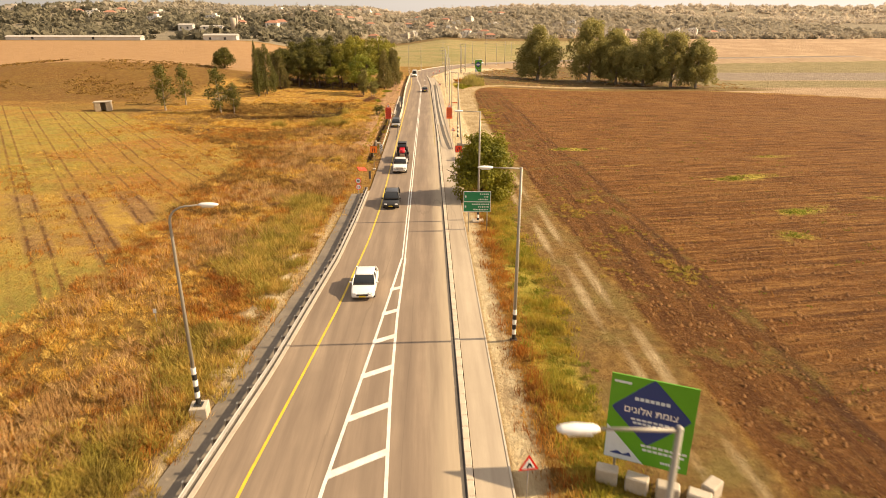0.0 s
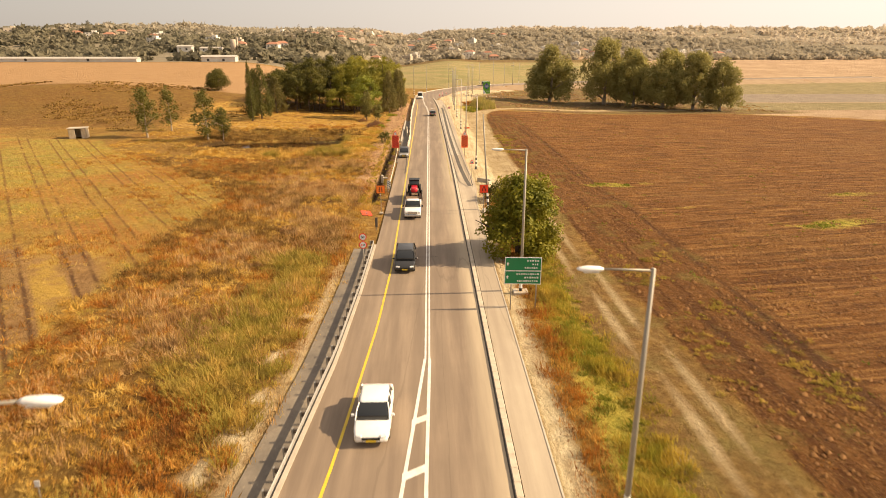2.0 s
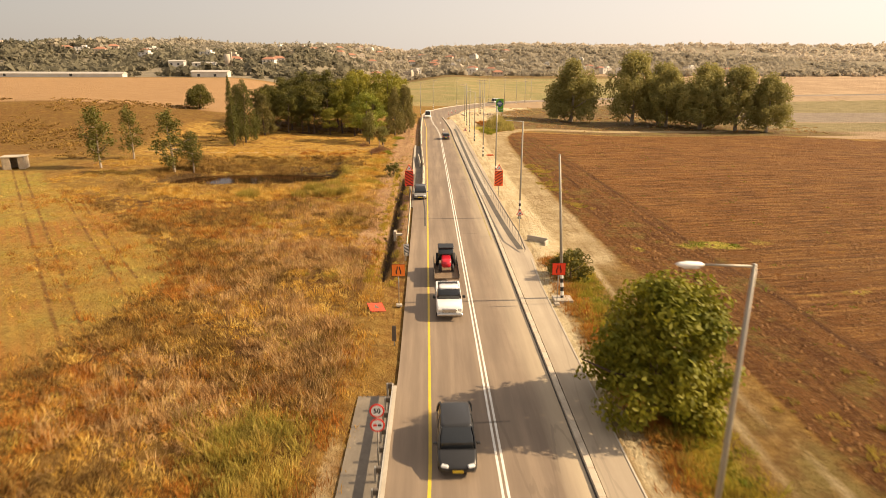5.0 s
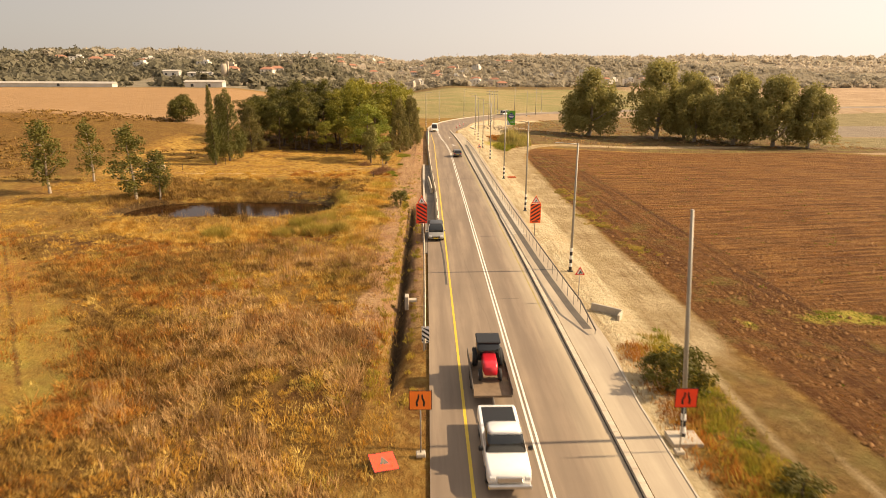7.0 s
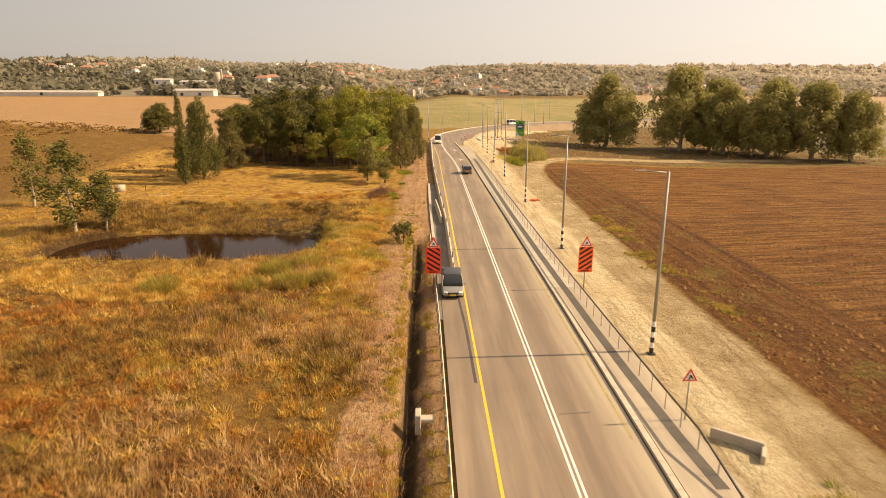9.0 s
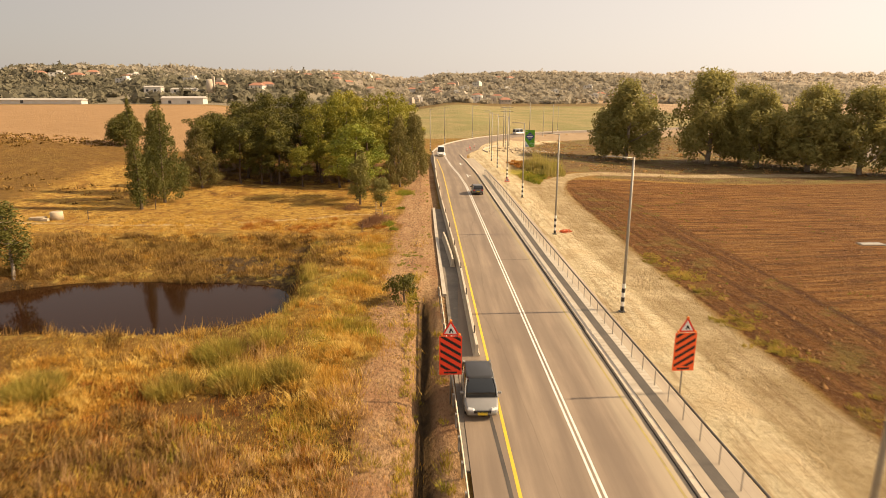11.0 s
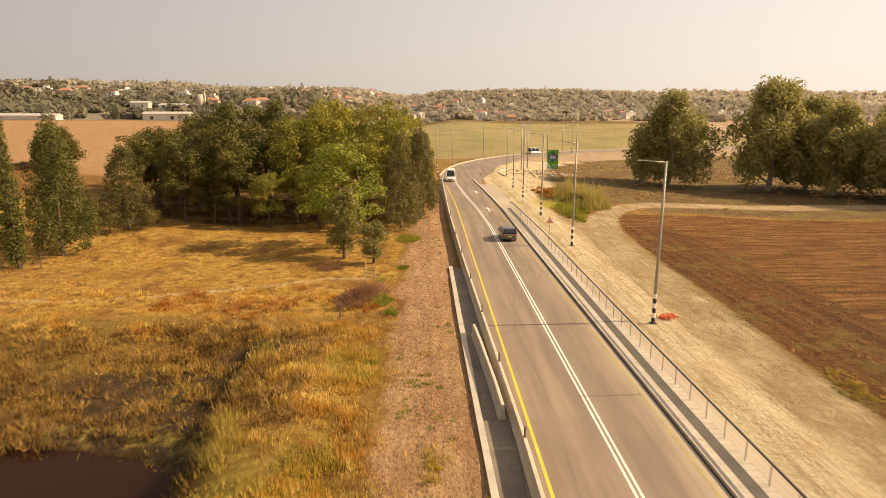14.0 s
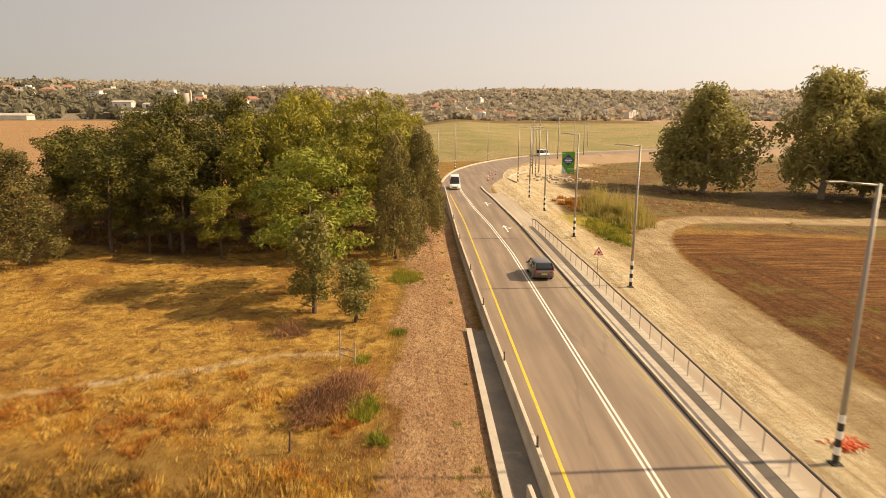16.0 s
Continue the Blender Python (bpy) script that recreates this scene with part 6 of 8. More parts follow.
def car(m, color, label, L=4.3, W=1.76, H=1.5, hood=0.26, tail=0.08, belt=0.92, van=False, slope=0.16, name="car", roof_m=None):
    """A car that points along +y: body, glazed cabin, roof, wheels, lights."""
    c = thing(name, m, label, "car", "cars")
    body_m = paint(name + "_paint_" + label.split()[0], color, 0.33, 0.1, 0.3)
    h = W / 2
    y0, y1 = -L / 2, L / 2
    hoodz = belt - 0.1
    rings = [rounded(h * 0.80, 0.42, belt - 0.16, y0, 0.08), rounded(h * 0.95, 0.28, belt, y0 + 0.10, 0.12), rounded(h, 0.22, belt + 0.02, y0 + 0.5, 0.14), rounded(h, 0.2, belt + 0.02, 0.0, 0.14), rounded(h, 0.2, belt, y1 - hood * L, 0.14), rounded(h * 0.98, 0.22, hoodz - 0.03, y1 - 0.55, 0.14), rounded(h * 0.90, 0.26, hoodz - 0.16, y1 - 0.12, 0.12), rounded(h * 0.78, 0.36, hoodz - 0.28, y1, 0.08)]
    part("body", Mesh().loft(rings), body_m, c, "", True)
    cb, cf = y0 + tail * L, y1 - hood * L + 0.12
    rb, rf = cb + (0.10 if van else slope * L * 0.55), cf - slope * L * (0.7 if van else 1.15)
    part("glazing", Mesh().loft([plan_ring(h * 0.95, cb, cf, belt - 0.02, 0.16), plan_ring(h * 0.90, cb + (rb - cb) * 0.5, cf - (cf - rf) * 0.5, (belt + H) / 2, 0.16), plan_ring(h * 0.80, rb, rf, H - 0.03, 0.18)]), GLASS_DARK, c, "dark tinted glass", True)
    part("roof", Mesh().loft([plan_ring(h * 0.815, rb - 0.02, rf + 0.03, H - 0.06, 0.2), plan_ring(h * 0.80, rb + 0.01, rf, H - 0.015, 0.2), plan_ring(h * 0.68, rb + 0.14, rf - 0.14, H + 0.02, 0.2)]), roof_m or body_m, c, "dark roof" if roof_m else "", True)
    for sx in (-1, 1):
        for yb, yt, wd in ((cb + 0.04, rb, 0.16), (cf - 0.05, rf, 0.09), ((cb + cf) / 2 - 0.05, (rb + rf) / 2 - 0.02, 0.09)):
            part("pillar", Mesh().tube([(sx * h * 0.945, yb, belt - 0.03), (sx * h * 0.905, (yb + yt) / 2, (belt + H) / 2), (sx * h * 0.805, yt, H - 0.04)], wd * 0.45, 6), body_m, c)
        part("mirror", Mesh().box((sx * (h + 0.1), cf - 0.35, belt + 0.08), (0.2, 0.12, 0.14), 0, 0.03), body_m, c)
        part("headlight", Mesh().box((sx * h * 0.66, y1 - 0.10, hoodz - 0.20), (0.36, 0.2, 0.14), -sx * 18, 0.05), LIGHT_CLEAR, c, "clear headlight")
        part("tail_light", Mesh().box((sx * h * 0.74, y0 + 0.06, belt - 0.12), (0.24, 0.14, 0.2), sx * 12, 0.04), LIGHT_RED, c, "red tail light")
    part("grille", Mesh().box((0, y1 - 0.02, 0.5), (W * 0.5, 0.06, 0.16), 0, 0.02), SIGN_BLACK, c, "black grille")
    part("number_plate", Mesh().box((0, y1 + 0.015, 0.40), (0.5, 0.02, 0.12)), PLATE, c, "yellow plate")
    part("number_plate", Mesh().box((0, y0 - 0.01, 0.62), (0.5, 0.02, 0.12)), PLATE, c, "yellow plate")
    for sx in (-1, 1):
        for yy in (y0 + 0.19 * L, y1 - 0.19 * L):
            wheel(c, sx * (h - 0.11), yy)
    return c


car(pose(-4.4, 120.3, 0.0, 0, 0, 180), (0.24, 0.23, 0.215), "silver compact people carrier with dark roof parked beside the rail", 4.3, 1.78, 1.6, 0.22, 0.02, 0.9, False, 0.17, "car", paint("dark_car_roof", (0.03, 0.028, 0.026), 0.3))
car(pose(-2.75, 36.2, 0.0, 0, 0, 180), (0.80, 0.79, 0.75), "white saloon car in the oncoming lane", 4.7, 1.85, 1.46, 0.25, 0.14)
car(pose(-2.0, 60.8, 0.0, 0, 0, 180), (0.022, 0.021, 0.02), "black estate car in the oncoming lane", 4.5, 1.84, 1.62, 0.24, 0.03)
car(pose(1.25, 191.0, 0.0, 0, 0, 1), (0.095, 0.088, 0.08), "dark grey hatchback driving away in the near lane", 4.1, 1.78, 1.52, 0.23, 0.03)
car(pose(30.5, 341.5, 0.0, 0, 0, -55), (0.78, 0.77, 0.73), "white van far along the bend", 5.0, 1.9, 2.2, 0.16, 0.01, 1.0, True, 0.1, "van")
car(pose(-3.2, 254.5, 0.0, 0, 0, 178), (0.80, 0.79, 0.75), "white minibus waiting near the junction", 5.6, 1.95, 2.45, 0.15, 0.01, 1.1, True, 0.1, "van")


def pickup(m):
    c = thing("pickup_truck", m, "white pickup truck towing a trailer", "pickup truck", "cars")
    pm = paint("white_truck_paint", (0.80, 0.79, 0.76), 0.28, 0.05, 0.6)
    h = 0.98
    rings = [rounded(h * 0.97, 0.55, 1.08, -2.9, 0.08), rounded(h, 0.5, 1.1, -2.7, 0.08), rounded(h, 0.45, 1.1, -0.3, 0.08)]
    part("bed", Mesh().loft(rings), pm, c)
    part("bed_liner", Mesh().box((0, -1.6, 1.05), (1.6, 2.2, 0.14), 0, 0.02), SIGN_BLACK, c, "black bed liner")
    part("cab", Mesh().loft([rounded(h, 0.42, 1.12, -0.3, 0.1), rounded(h, 0.4, 1.15, 1.2, 0.1), rounded(h * 0.98, 0.42, 1.12, 2.4, 0.14), rounded(h * 0.9, 0.5, 1.0, 2.75, 0.12)]), pm, c, "", True)
    part("glazing", Mesh().loft([plan_ring(h * 0.95, -0.35, 1.35, 1.12, 0.15), plan_ring(h * 0.80, -0.2, 0.75, 1.78, 0.18)]), GLASS_DARK, c, "dark tinted glass", True)
    part("roof", Mesh().loft([plan_ring(h * 0.82, -0.25, 0.8, 1.75, 0.2), plan_ring(h * 0.70, -0.12, 0.66, 1.86, 0.2)]), pm, c, "", True)
    part("grille", Mesh().box((0, 2.77, 0.8), (1.1, 0.08, 0.3), 0, 0.03), CHROME, c, "chrome grille")
    part("bumper", Mesh().box((0, 2.8, 0.5), (1.9, 0.18, 0.22), 0, 0.05), CHROME, c, "chrome bumper")
    for sx in (-1, 1):
        part("headlight", Mesh().box((sx * 0.76, 2.7, 0.85), (0.3, 0.2, 0.26), 0, 0.05), LIGHT_CLEAR, c, "clear headlight")
        part("mirror", Mesh().box((sx * 1.12, 1.1, 1.25), (0.22, 0.14, 0.24), 0, 0.04), SIGN_BLACK, c, "black mirror")
        for y in (-1.85, 1.75):
            wheel(c, sx * 0.86, y, 0.39, 0.26)


RED_PAINT = paint("tractor_red", (0.55, 0.015, 0.03), 0.35, 0.0, 0.4)
DECK = surface("worn_deck_boards", (0.22, 0.15, 0.09), (0.15, 0.10, 0.06), 0.85, big=2, fine=10)
pickup(pose(-1.75, 79.2, 0.0, 0, 0, 180))
tr = thing("flatbed_trailer", pose(-1.75, 86.2, 0.0, 0, 0, 180), "brown flatbed trailer with low side rails", "trailer", "cars")
part("deck", Mesh().box((0, 0, 0.72), (2.1, 5.2, 0.14), 0, 0.02), DECK, tr)
for sx in (-1, 1):
    part("side_rail", Mesh().box((sx * 1.06, 0, 0.98), (0.06, 5.2, 0.4), 0, 0.015), RAIL_STEEL, tr, "brown side rail")
    for y in (-0.7, 0.3):
        wheel(tr, sx * 0.95, y, 0.36, 0.24)
part("drawbar", Mesh().tube([(0, 2.6, 0.65), (0, 4.0, 0.6)], 0.06, 8), RAIL_STEEL, tr, "steel drawbar", True)
tc = thing("small_tractor", pose(-1.75, 86.6, 0.79, 0, 0, 180), "small red tractor with a dark cab on the trailer", "tractor")
part("hood", Mesh().loft([rounded(0.42, 0.45, 1.15, 0.2, 0.12), rounded(0.42, 0.45, 1.12, 1.2, 0.14), rounded(0.36, 0.5, 1.0, 1.7, 0.12)]), RED_PAINT, tc, "glossy red hood", True)
part("cab", Mesh().loft([plan_ring(0.68, -1.1, 0.25, 0.7, 0.12), plan_ring(0.66, -1.05, 0.15, 1.75, 0.14)]), GLASS_DARK, tc, "dark glazed cab", True)
part("cab_roof", Mesh().box((0, -0.45, 1.8), (1.4, 1.35, 0.12), 0, 0.05), SIGN_BLACK, tc, "dark cab roof")
for sx in (-1, 1):
    wheel(tc, sx * 0.72, -0.65, 0.55, 0.3)
    wheel(tc, sx * 0.55, 1.25, 0.34, 0.2)

# ---- small things ----
STONE = surface("pale_block_stone", (0.52, 0.42, 0.29), (0.38, 0.29, 0.19), 0.9, big=1.2, fine=6, bump=0.5, depth=0.04)
hut = thing("field_hut", Matrix.LocRotScale((-78.3, 147.6, ground_z(-78.3, 147.6) + 0.1), Euler((0, 0, 0.25)), (0.85, 0.85, 0.9)), "small pale block hut with dark openings in the grass", "hut")
part("back_wall", Mesh().box((0, 1.5, 1.1), (4.2, 0.25, 2.4), 0, 0.02), STONE, hut)
for sx in (-1, 1):
    part("side_wall", Mesh().box((sx * 1.98, 0, 1.1), (0.25, 2.75, 2.4), 0, 0.02), STONE, hut)
part("front_wall", Mesh().box((-1.15, -1.5, 1.1), (1.4, 0.25, 2.4), 0, 0.02), STONE, hut)
part("front_wall", Mesh().box((1.55, -1.5, 1.1), (1.1, 0.25, 2.4), 0, 0.02), STONE, hut)
part("roof", Mesh().box((0, 0, 2.38), (4.6, 3.5, 0.16), 0, 0.03), CONCRETE, hut, "flat concrete roof")
tro = thing("well_ring", pose(-56, 170, ground_z(-56, 170)), "pale concrete well ring and slabs in dry grass", "well")
part("ring", Mesh().tube([(0.5, 0, -0.2), (0.5, 0, 1.0), (0.5, 0, 1.02)], [0.75, 0.75, 0.6], 20), STONE, tro, "round concrete ring", True)
for k, (x, y, z, sx, sy, sz) in enumerate(((-1.3, -0.6, 0.2, 1.3, 0.8, 0.45), (-0.5, -1.0, 0.12, 0.9, 0.6, 0.35), (-2.4, -0.4, 0.15, 0.8, 0.6, 0.4))):
    part("slab", Mesh().box((x, y, z), (sx, sy, sz), 4 * k, 0.04), STONE, tro)
gate = thing("wooden_gate", pose(-13.6, 171.7, ground_z(-13.6, 171.7), 0, 0, -35), "small weathered wooden gate with leaning posts", "gate")
for x in (-0.55, 0.55):
    part("post", Mesh().tube([(x, 0, -0.3), (x + 0.04, 0.02, 1.4 + 0.5 * (x < 0))], 0.045, 7), PALE_BARK, gate)
for z in (0.45, 0.85):
    part("rail", Mesh().box((0, -0.05, z), (1.2, 0.04, 0.07), 0, 0.01), PALE_BARK, gate)
for x, y, hgt in ((-14.4, 166, 1.2), (-15.0, 162.5, 1.1), (-45.5, 176.5, 1.4), (-51.5, 170, 1.2)):
    fp = thing("fence_post", pose(x, y, ground_z(x, y), 3, 4, 0), "leaning weathered wooden fence post", "fence post", "fence posts")
    part("shaft", Mesh().tube([(0, 0, -0.3), (0, 0, hgt)], [0.06, 0.045], 7), BARK, fp)
ORANGE_NET = surface("orange_plastic_net", (0.75, 0.14, 0.03), (0.55, 0.09, 0.02), 0.6, big=3, fine=14)
rr = random.Random(5)
net = Mesh()
for k in range(40):
    a, r = rr.uniform(0, 6.28), rr.uniform(0, 0.9)
    p0 = Vector((9.5 + r * 1.1 * math.cos(a), 162.3 + r * 0.6 * math.sin(a), ground_z(9.5, 162.3) + 0.05))
    p1 = p0 + Vector((rr.uniform(-0.5, 0.5), rr.uniform(-0.4, 0.4), rr.uniform(0.05, 0.3)))
    net.tube([p0, (p0 + p1) / 2 + Vector((0, 0, 0.12)), p1], 0.035, 5)
tagged(part("plastic_netting", net, ORANGE_NET), "crumpled orange plastic safety netting on sand", "netting")
wall_piece = thing("culvert_headwall", pose(8.4, 97.6, -0.25, 0, 0, -38), "broken pale concrete headwall half buried in sand", "headwall")
part("panel", Mesh().box((0, 0, 0.25), (2.4, 0.2, 0.9), 0, 0.03), CONCRETE, wall_piece)
part("wing", Mesh().box((1.25, -0.45, 0.15), (0.2, 1.0, 0.8), 8, 0.03), CONCRETE, wall_piece)
cv = thing("culvert_block", pose(-6.95, 99.9, -0.35), "small pale concrete culvert end in the ditch", "headwall")
part("panel", Mesh().box((0, 0, 0.35), (0.3, 0.8, 1.1), 0, 0.03), CONCRETE, cv)
part("cap", Mesh().box((0.45, 0, 0.5), (0.7, 0.5, 0.2), 0, 0.03), CONCRETE, cv)
mk = thing("marker_board", pose(-5.62, 72.6, 0.0), "narrow dark marker board at the guardrail end", "marker post", "marker posts")
part("board", Mesh().box((0, 0, 0.8), (0.28, 0.05, 1.1), 0, 0.01), RAIL_STEEL, mk)
part("post", Mesh().box((0, 0.05, 0.4), (0.07, 0.07, 1.2), 0, 0.01), STEEL, mk)
tag2 = thing("field_marker", pose(-16.8, 30.2, ground_z(-16.8, 30.2)), "small white marker plate on a stake in grass", "marker post", "marker posts")
part("stake", Mesh().tube([(0, 0.02, -0.2), (0, 0.02, 1.3)], 0.02, 6), STEEL, tag2)
plate("plate", rect(0.22, 0.32), 0.02, 0, SIGN_WHITE, tag2, "white plate", 1.2)
for x, y in ((4.6, 267.5), (5.9, 270.5), (6.0, 277), (7.6, 279.5)):
    bo = thing("traffic_post", pose(x, y, 0.0), "red and white banded traffic post", "bollard", "traffic posts")
    for k in range(4):
        part("band", Mesh().tube([(0, 0, 0.06 + 0.26 * k), (0, 0, 0.06 + 0.26 * (k + 1))], 0.09, 10), SIGN_RED if k % 2 == 0 else SIGN_WHITE, bo, "red band" if k % 2 == 0 else "white band")
    part("foot", Mesh().box((0, 0, 0.04), (0.4, 0.4, 0.08), 0, 0.02), SIGN_BLACK, bo, "black rubber foot")
rub = Mesh()
for k in range(150):
    x, y = 23 + rr.gauss(0, 3.2), 276 + rr.gauss(0, 3.5)
    s = rr.uniform(0.2, 0.8)
    rub.box((x, y, ground_z(x, y) + s * 0.25), (s, s * rr.uniform(0.5, 1.2), s * 0.6), rr.uniform(0, 180), 0.06)
tagged(part("rubble", rub, STONE), "heap of pale rubble and broken concrete", "rubble", "", "stuff")
# power poles
for x, y, hgt in ((17.5, 287, 13), (20, 292, 13), (33, 330, 13), (45, 345, 12)):
    pp = thing("power_pole", pose(x, y, ground_z(x, y)), "grey steel power pole with crossarms", "utility pole", "power poles")
    part("pole", Mesh().tube([(0, 0, -0.4), (0, 0, hgt)], [0.16, 0.09], 8), POLE_STEEL, pp, "", True)
    for z in (hgt - 0.6, hgt - 1.8):
        part("crossarm", Mesh().box((0, 0, z), (2.2, 0.1, 0.12), 0, 0.01), POLE_STEEL, pp)


# dry brush beside the pasture fence
def brush_heap(m, size, count, seed, label):
    q = random.Random(seed)
    b = thing("brush_heap", m, label, "brush")
    twigs = Mesh()
    for k in range(count):
        a, r = q.uniform(0, 6.28), size * q.random() ** 0.6
        x, y = r * math.cos(a), 0.55 * r * math.sin(a)
        h = q.uniform(0.25, 1.5) * (1.15 - 0.7 * r / size)
        dx, dy = q.uniform(-1.0, 1.0), q.uniform(-0.8, 0.8)
        z = q.uniform(-0.05, 0.5) * (1 - r / size)
        twigs.tube([(x, y, z), (x + 0.45 * dx, y + 0.45 * dy, z + 0.75 * h), (x + dx, y + dy, z + h * q.uniform(0.5, 1.1))], [0.018, 0.012, 0.005], 3)
    part("twig", twigs, BRUSHWOOD, b)


BRUSHWOOD = surface("dry_brushwood", (0.20, 0.092, 0.038), (0.32, 0.16, 0.07), 0.9)
brush_heap(pose(-13.6, 167.0, ground_z(-13.6, 167.0), 0, 0, 60), 3.0, 1300, 3, "tangled heap of bare brown brushwood in the pasture")
brush_heap(pose(-17.9, 176.4, ground_z(-17.9, 176.4)), 1.2, 160, 5, "small pile of bare brown branches in the pasture")

# ---- grasses and scrub ----
def grass_mesh(rng, x, y, height_lo, height_hi, blades, width, lean=0.55, spread=0.16):
    """Tufts of bent single-triangle blades at the given places."""
    n = len(x)
    z = height(x, y)
    cx = np.repeat(x, blades) + rng.normal(scale=spread, size=n * blades)
    cy = np.repeat(y, blades) + rng.normal(scale=spread, size=n * blades)
    cz = np.repeat(z, blades) - 0.04
    tall = np.repeat(height_lo + (height_hi - height_lo) * rng.random(n) ** 1.6, blades) * (0.6 + 0.5 * rng.random(n * blades))
    tall = tall * np.repeat(0.45 + 0.95 * ss(-0.35, 0.5, wob(x, y, 1.1, 13.0) + 0.5 * wob(x, y, 3.3, 3.0)), blades)
    a = rng.random(n * blades) * 6.283
    b = rng.random(n * blades) * 6.283
    w = width * (0.6 + 0.8 * rng.random(n * blades)) * 0.5
    tip = np.stack([cx + np.cos(b) * tall * lean * rng.random(n * blades), cy + np.sin(b) * tall * lean * rng.random(n * blades), cz + tall], axis=1)
    l = np.stack([cx - np.cos(a) * w, cy - np.sin(a) * w, cz], axis=1)
    r = np.stack([cx + np.cos(a) * w, cy + np.sin(a) * w, cz], axis=1)
    v = np.stack([l, r, tip], axis=1).reshape(-1, 3)
    return v, np.arange(len(v)).reshape(-1, 3)


def scatter(rng, n, x0, x1, y0, y1, keep):
    x = x0 + (x1 - x0) * rng.random(n)
    y = y0 + (y1 - y0) * rng.random(n)
    k = keep(x, y) > rng.random(n)
    return x[k], y[k]


def stuff(name, v, f, material, label, category):
    return tagged(new(name, fast_mesh(name, v, f, material)), label, category, "", "stuff")


def off_road(x, y):
    """One on open ground, nought on paving, water or track."""
    o, s = lateral(x, y)
    lo = left_edge(s) - np.interp(s, [0, 62, 74], [1.9, 1.9, 0.6])
    return ((o < lo) | (o > 6.8)) * (pond_r(x, y) > 0.98) * (np.abs(x - track_off(y)) > 1.5)


STRAW = grass_material("dry_straw", (0.68, 0.42, 0.08), (0.54, 0.28, 0.05), (0.82, 0.60, 0.18), (0.20, 0.095, 0.025), 0.45)
RUST = grass_material("rusty_dry_weeds", (0.50, 0.215, 0.038), (0.36, 0.13, 0.026), (0.62, 0.37, 0.085), (0.14, 0.052, 0.018), 0.4)
GREY_STRAW = grass_material("grey_dry_stalks", (0.54, 0.33, 0.13), (0.42, 0.23, 0.085), (0.62, 0.42, 0.19), (0.15, 0.08, 0.035), 0.3)
GREENISH = grass_material("yellow_green_grass", (0.46, 0.34, 0.05), (0.58, 0.40, 0.07), (0.34, 0.31, 0.04), (0.25, 0.16, 0.035), 0.4)
OLIVE = grass_material("olive_scrub", (0.36, 0.29, 0.055), (0.50, 0.37, 0.08), (0.60, 0.40, 0.10), (0.16, 0.11, 0.03), 0.4)
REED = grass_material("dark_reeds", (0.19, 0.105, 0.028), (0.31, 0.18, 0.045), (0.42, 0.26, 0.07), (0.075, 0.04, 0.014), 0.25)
REED_GREEN = grass_material("pale_green_reeds", (0.38, 0.33, 0.08), (0.48, 0.40, 0.12), (0.55, 0.42, 0.14), (0.20, 0.17, 0.05), 0.4)
FRESH = grass_material("fresh_green_weeds", (0.22, 0.25, 0.026), (0.34, 0.31, 0.038), (0.42, 0.34, 0.05), (0.12, 0.11, 0.02), 0.35)

def thin(x, y):
    """Bare bites in the meadow, and sandy or trodden ground."""
    z = zones(x, y)
    return (1 - 0.85 * z["bed"]) * (1 - 0.9 * ss(0.3, 0.6, z["sand"])) * (1 - 0.9 * z["mud"])


g = np.random.default_rng(3)
# straw-coloured grass over the whole left side
x, y = scatter(g, 105000, -66, -7, 6, 205, lambda x, y: off_road(x, y) * thin(x, y) * (0.12 + 0.88 * ss(-0.35, 0.5, wob(x, y, 4.0, 7.0) + 0.5 * wob(x, y, 1.5, 2.0))) * (1 - 0.8 * zones(x, y)["crop"]) * (1 - 0.6 * zones(x, y)["litter"]) * np.where(y > 162, 0.0, 1.0))
stuff("dry_grass", *grass_mesh(g, x, y, 0.14, 0.5, 7, 0.06, 0.9, 0.2), STRAW, "golden dry grass across the roadside meadow", "grass")
x, y = scatter(g, 42000, -58, -11, 161, 203, lambda x, y: thin(x, y) * (0.02 + 0.98 * ss(-0.2, 0.5, wob(x, y, 1.9, 7.0) + 0.5 * wob(x, y, 0.8, 2.0))))
stuff("grazed_grass", *grass_mesh(g, x, y, 0.06, 0.22, 5, 0.05, 1.4, 0.25), STRAW, "short grazed golden grass in the pasture", "grass")
x, y = scatter(g, 60000, -60, -8, 8, 128, lambda x, y: off_road(x, y) * thin(x, y) * ss(0.0, 0.45, wob(x, y, 6.0, 2.0) + 0.4 * wob(x, y, 1.8, 5.0)) * (0.35 + 0.65 * ss(44, 64, y)) * (1 - 0.7 * zones(x, y)["crop"]))
stuff("rusty_weeds", *grass_mesh(g, x, y, 0.15, 0.6, 7, 0.065, 0.8, 0.2), RUST, "rust-brown dry weeds in the meadow", "grass")
x, y = scatter(g, 30000, -45, -7.5, 10, 128, lambda x, y: off_road(x, y) * thin(x, y) * ss(0.1, 0.5, wob(x, y, 4.2, 11.0)) * ss(-30, -16, x) * (1 - zones(x, y)["crop"]))
stuff("grey_stalks", *grass_mesh(g, x, y, 0.4, 1.1, 8, 0.05, 0.4), GREY_STRAW, "pale grey dry stalks beside the ditch", "grass")
x, y = scatter(g, 40000, -30, -8, 95, 165, lambda x, y: off_road(x, y) * thin(x, y) * np.clip(1.2 * np.exp(-(((x + 13.2) / 2.4) ** 2)) * ss(98, 112, y) * ss(163, 152, y) * (0.35 + 0.65 * ss(-0.3, 0.4, wob(x, y, 3, 1))) + 0.4 * ss(0.2, 0.6, wob(x, y, 6, 4)), 0, 1))
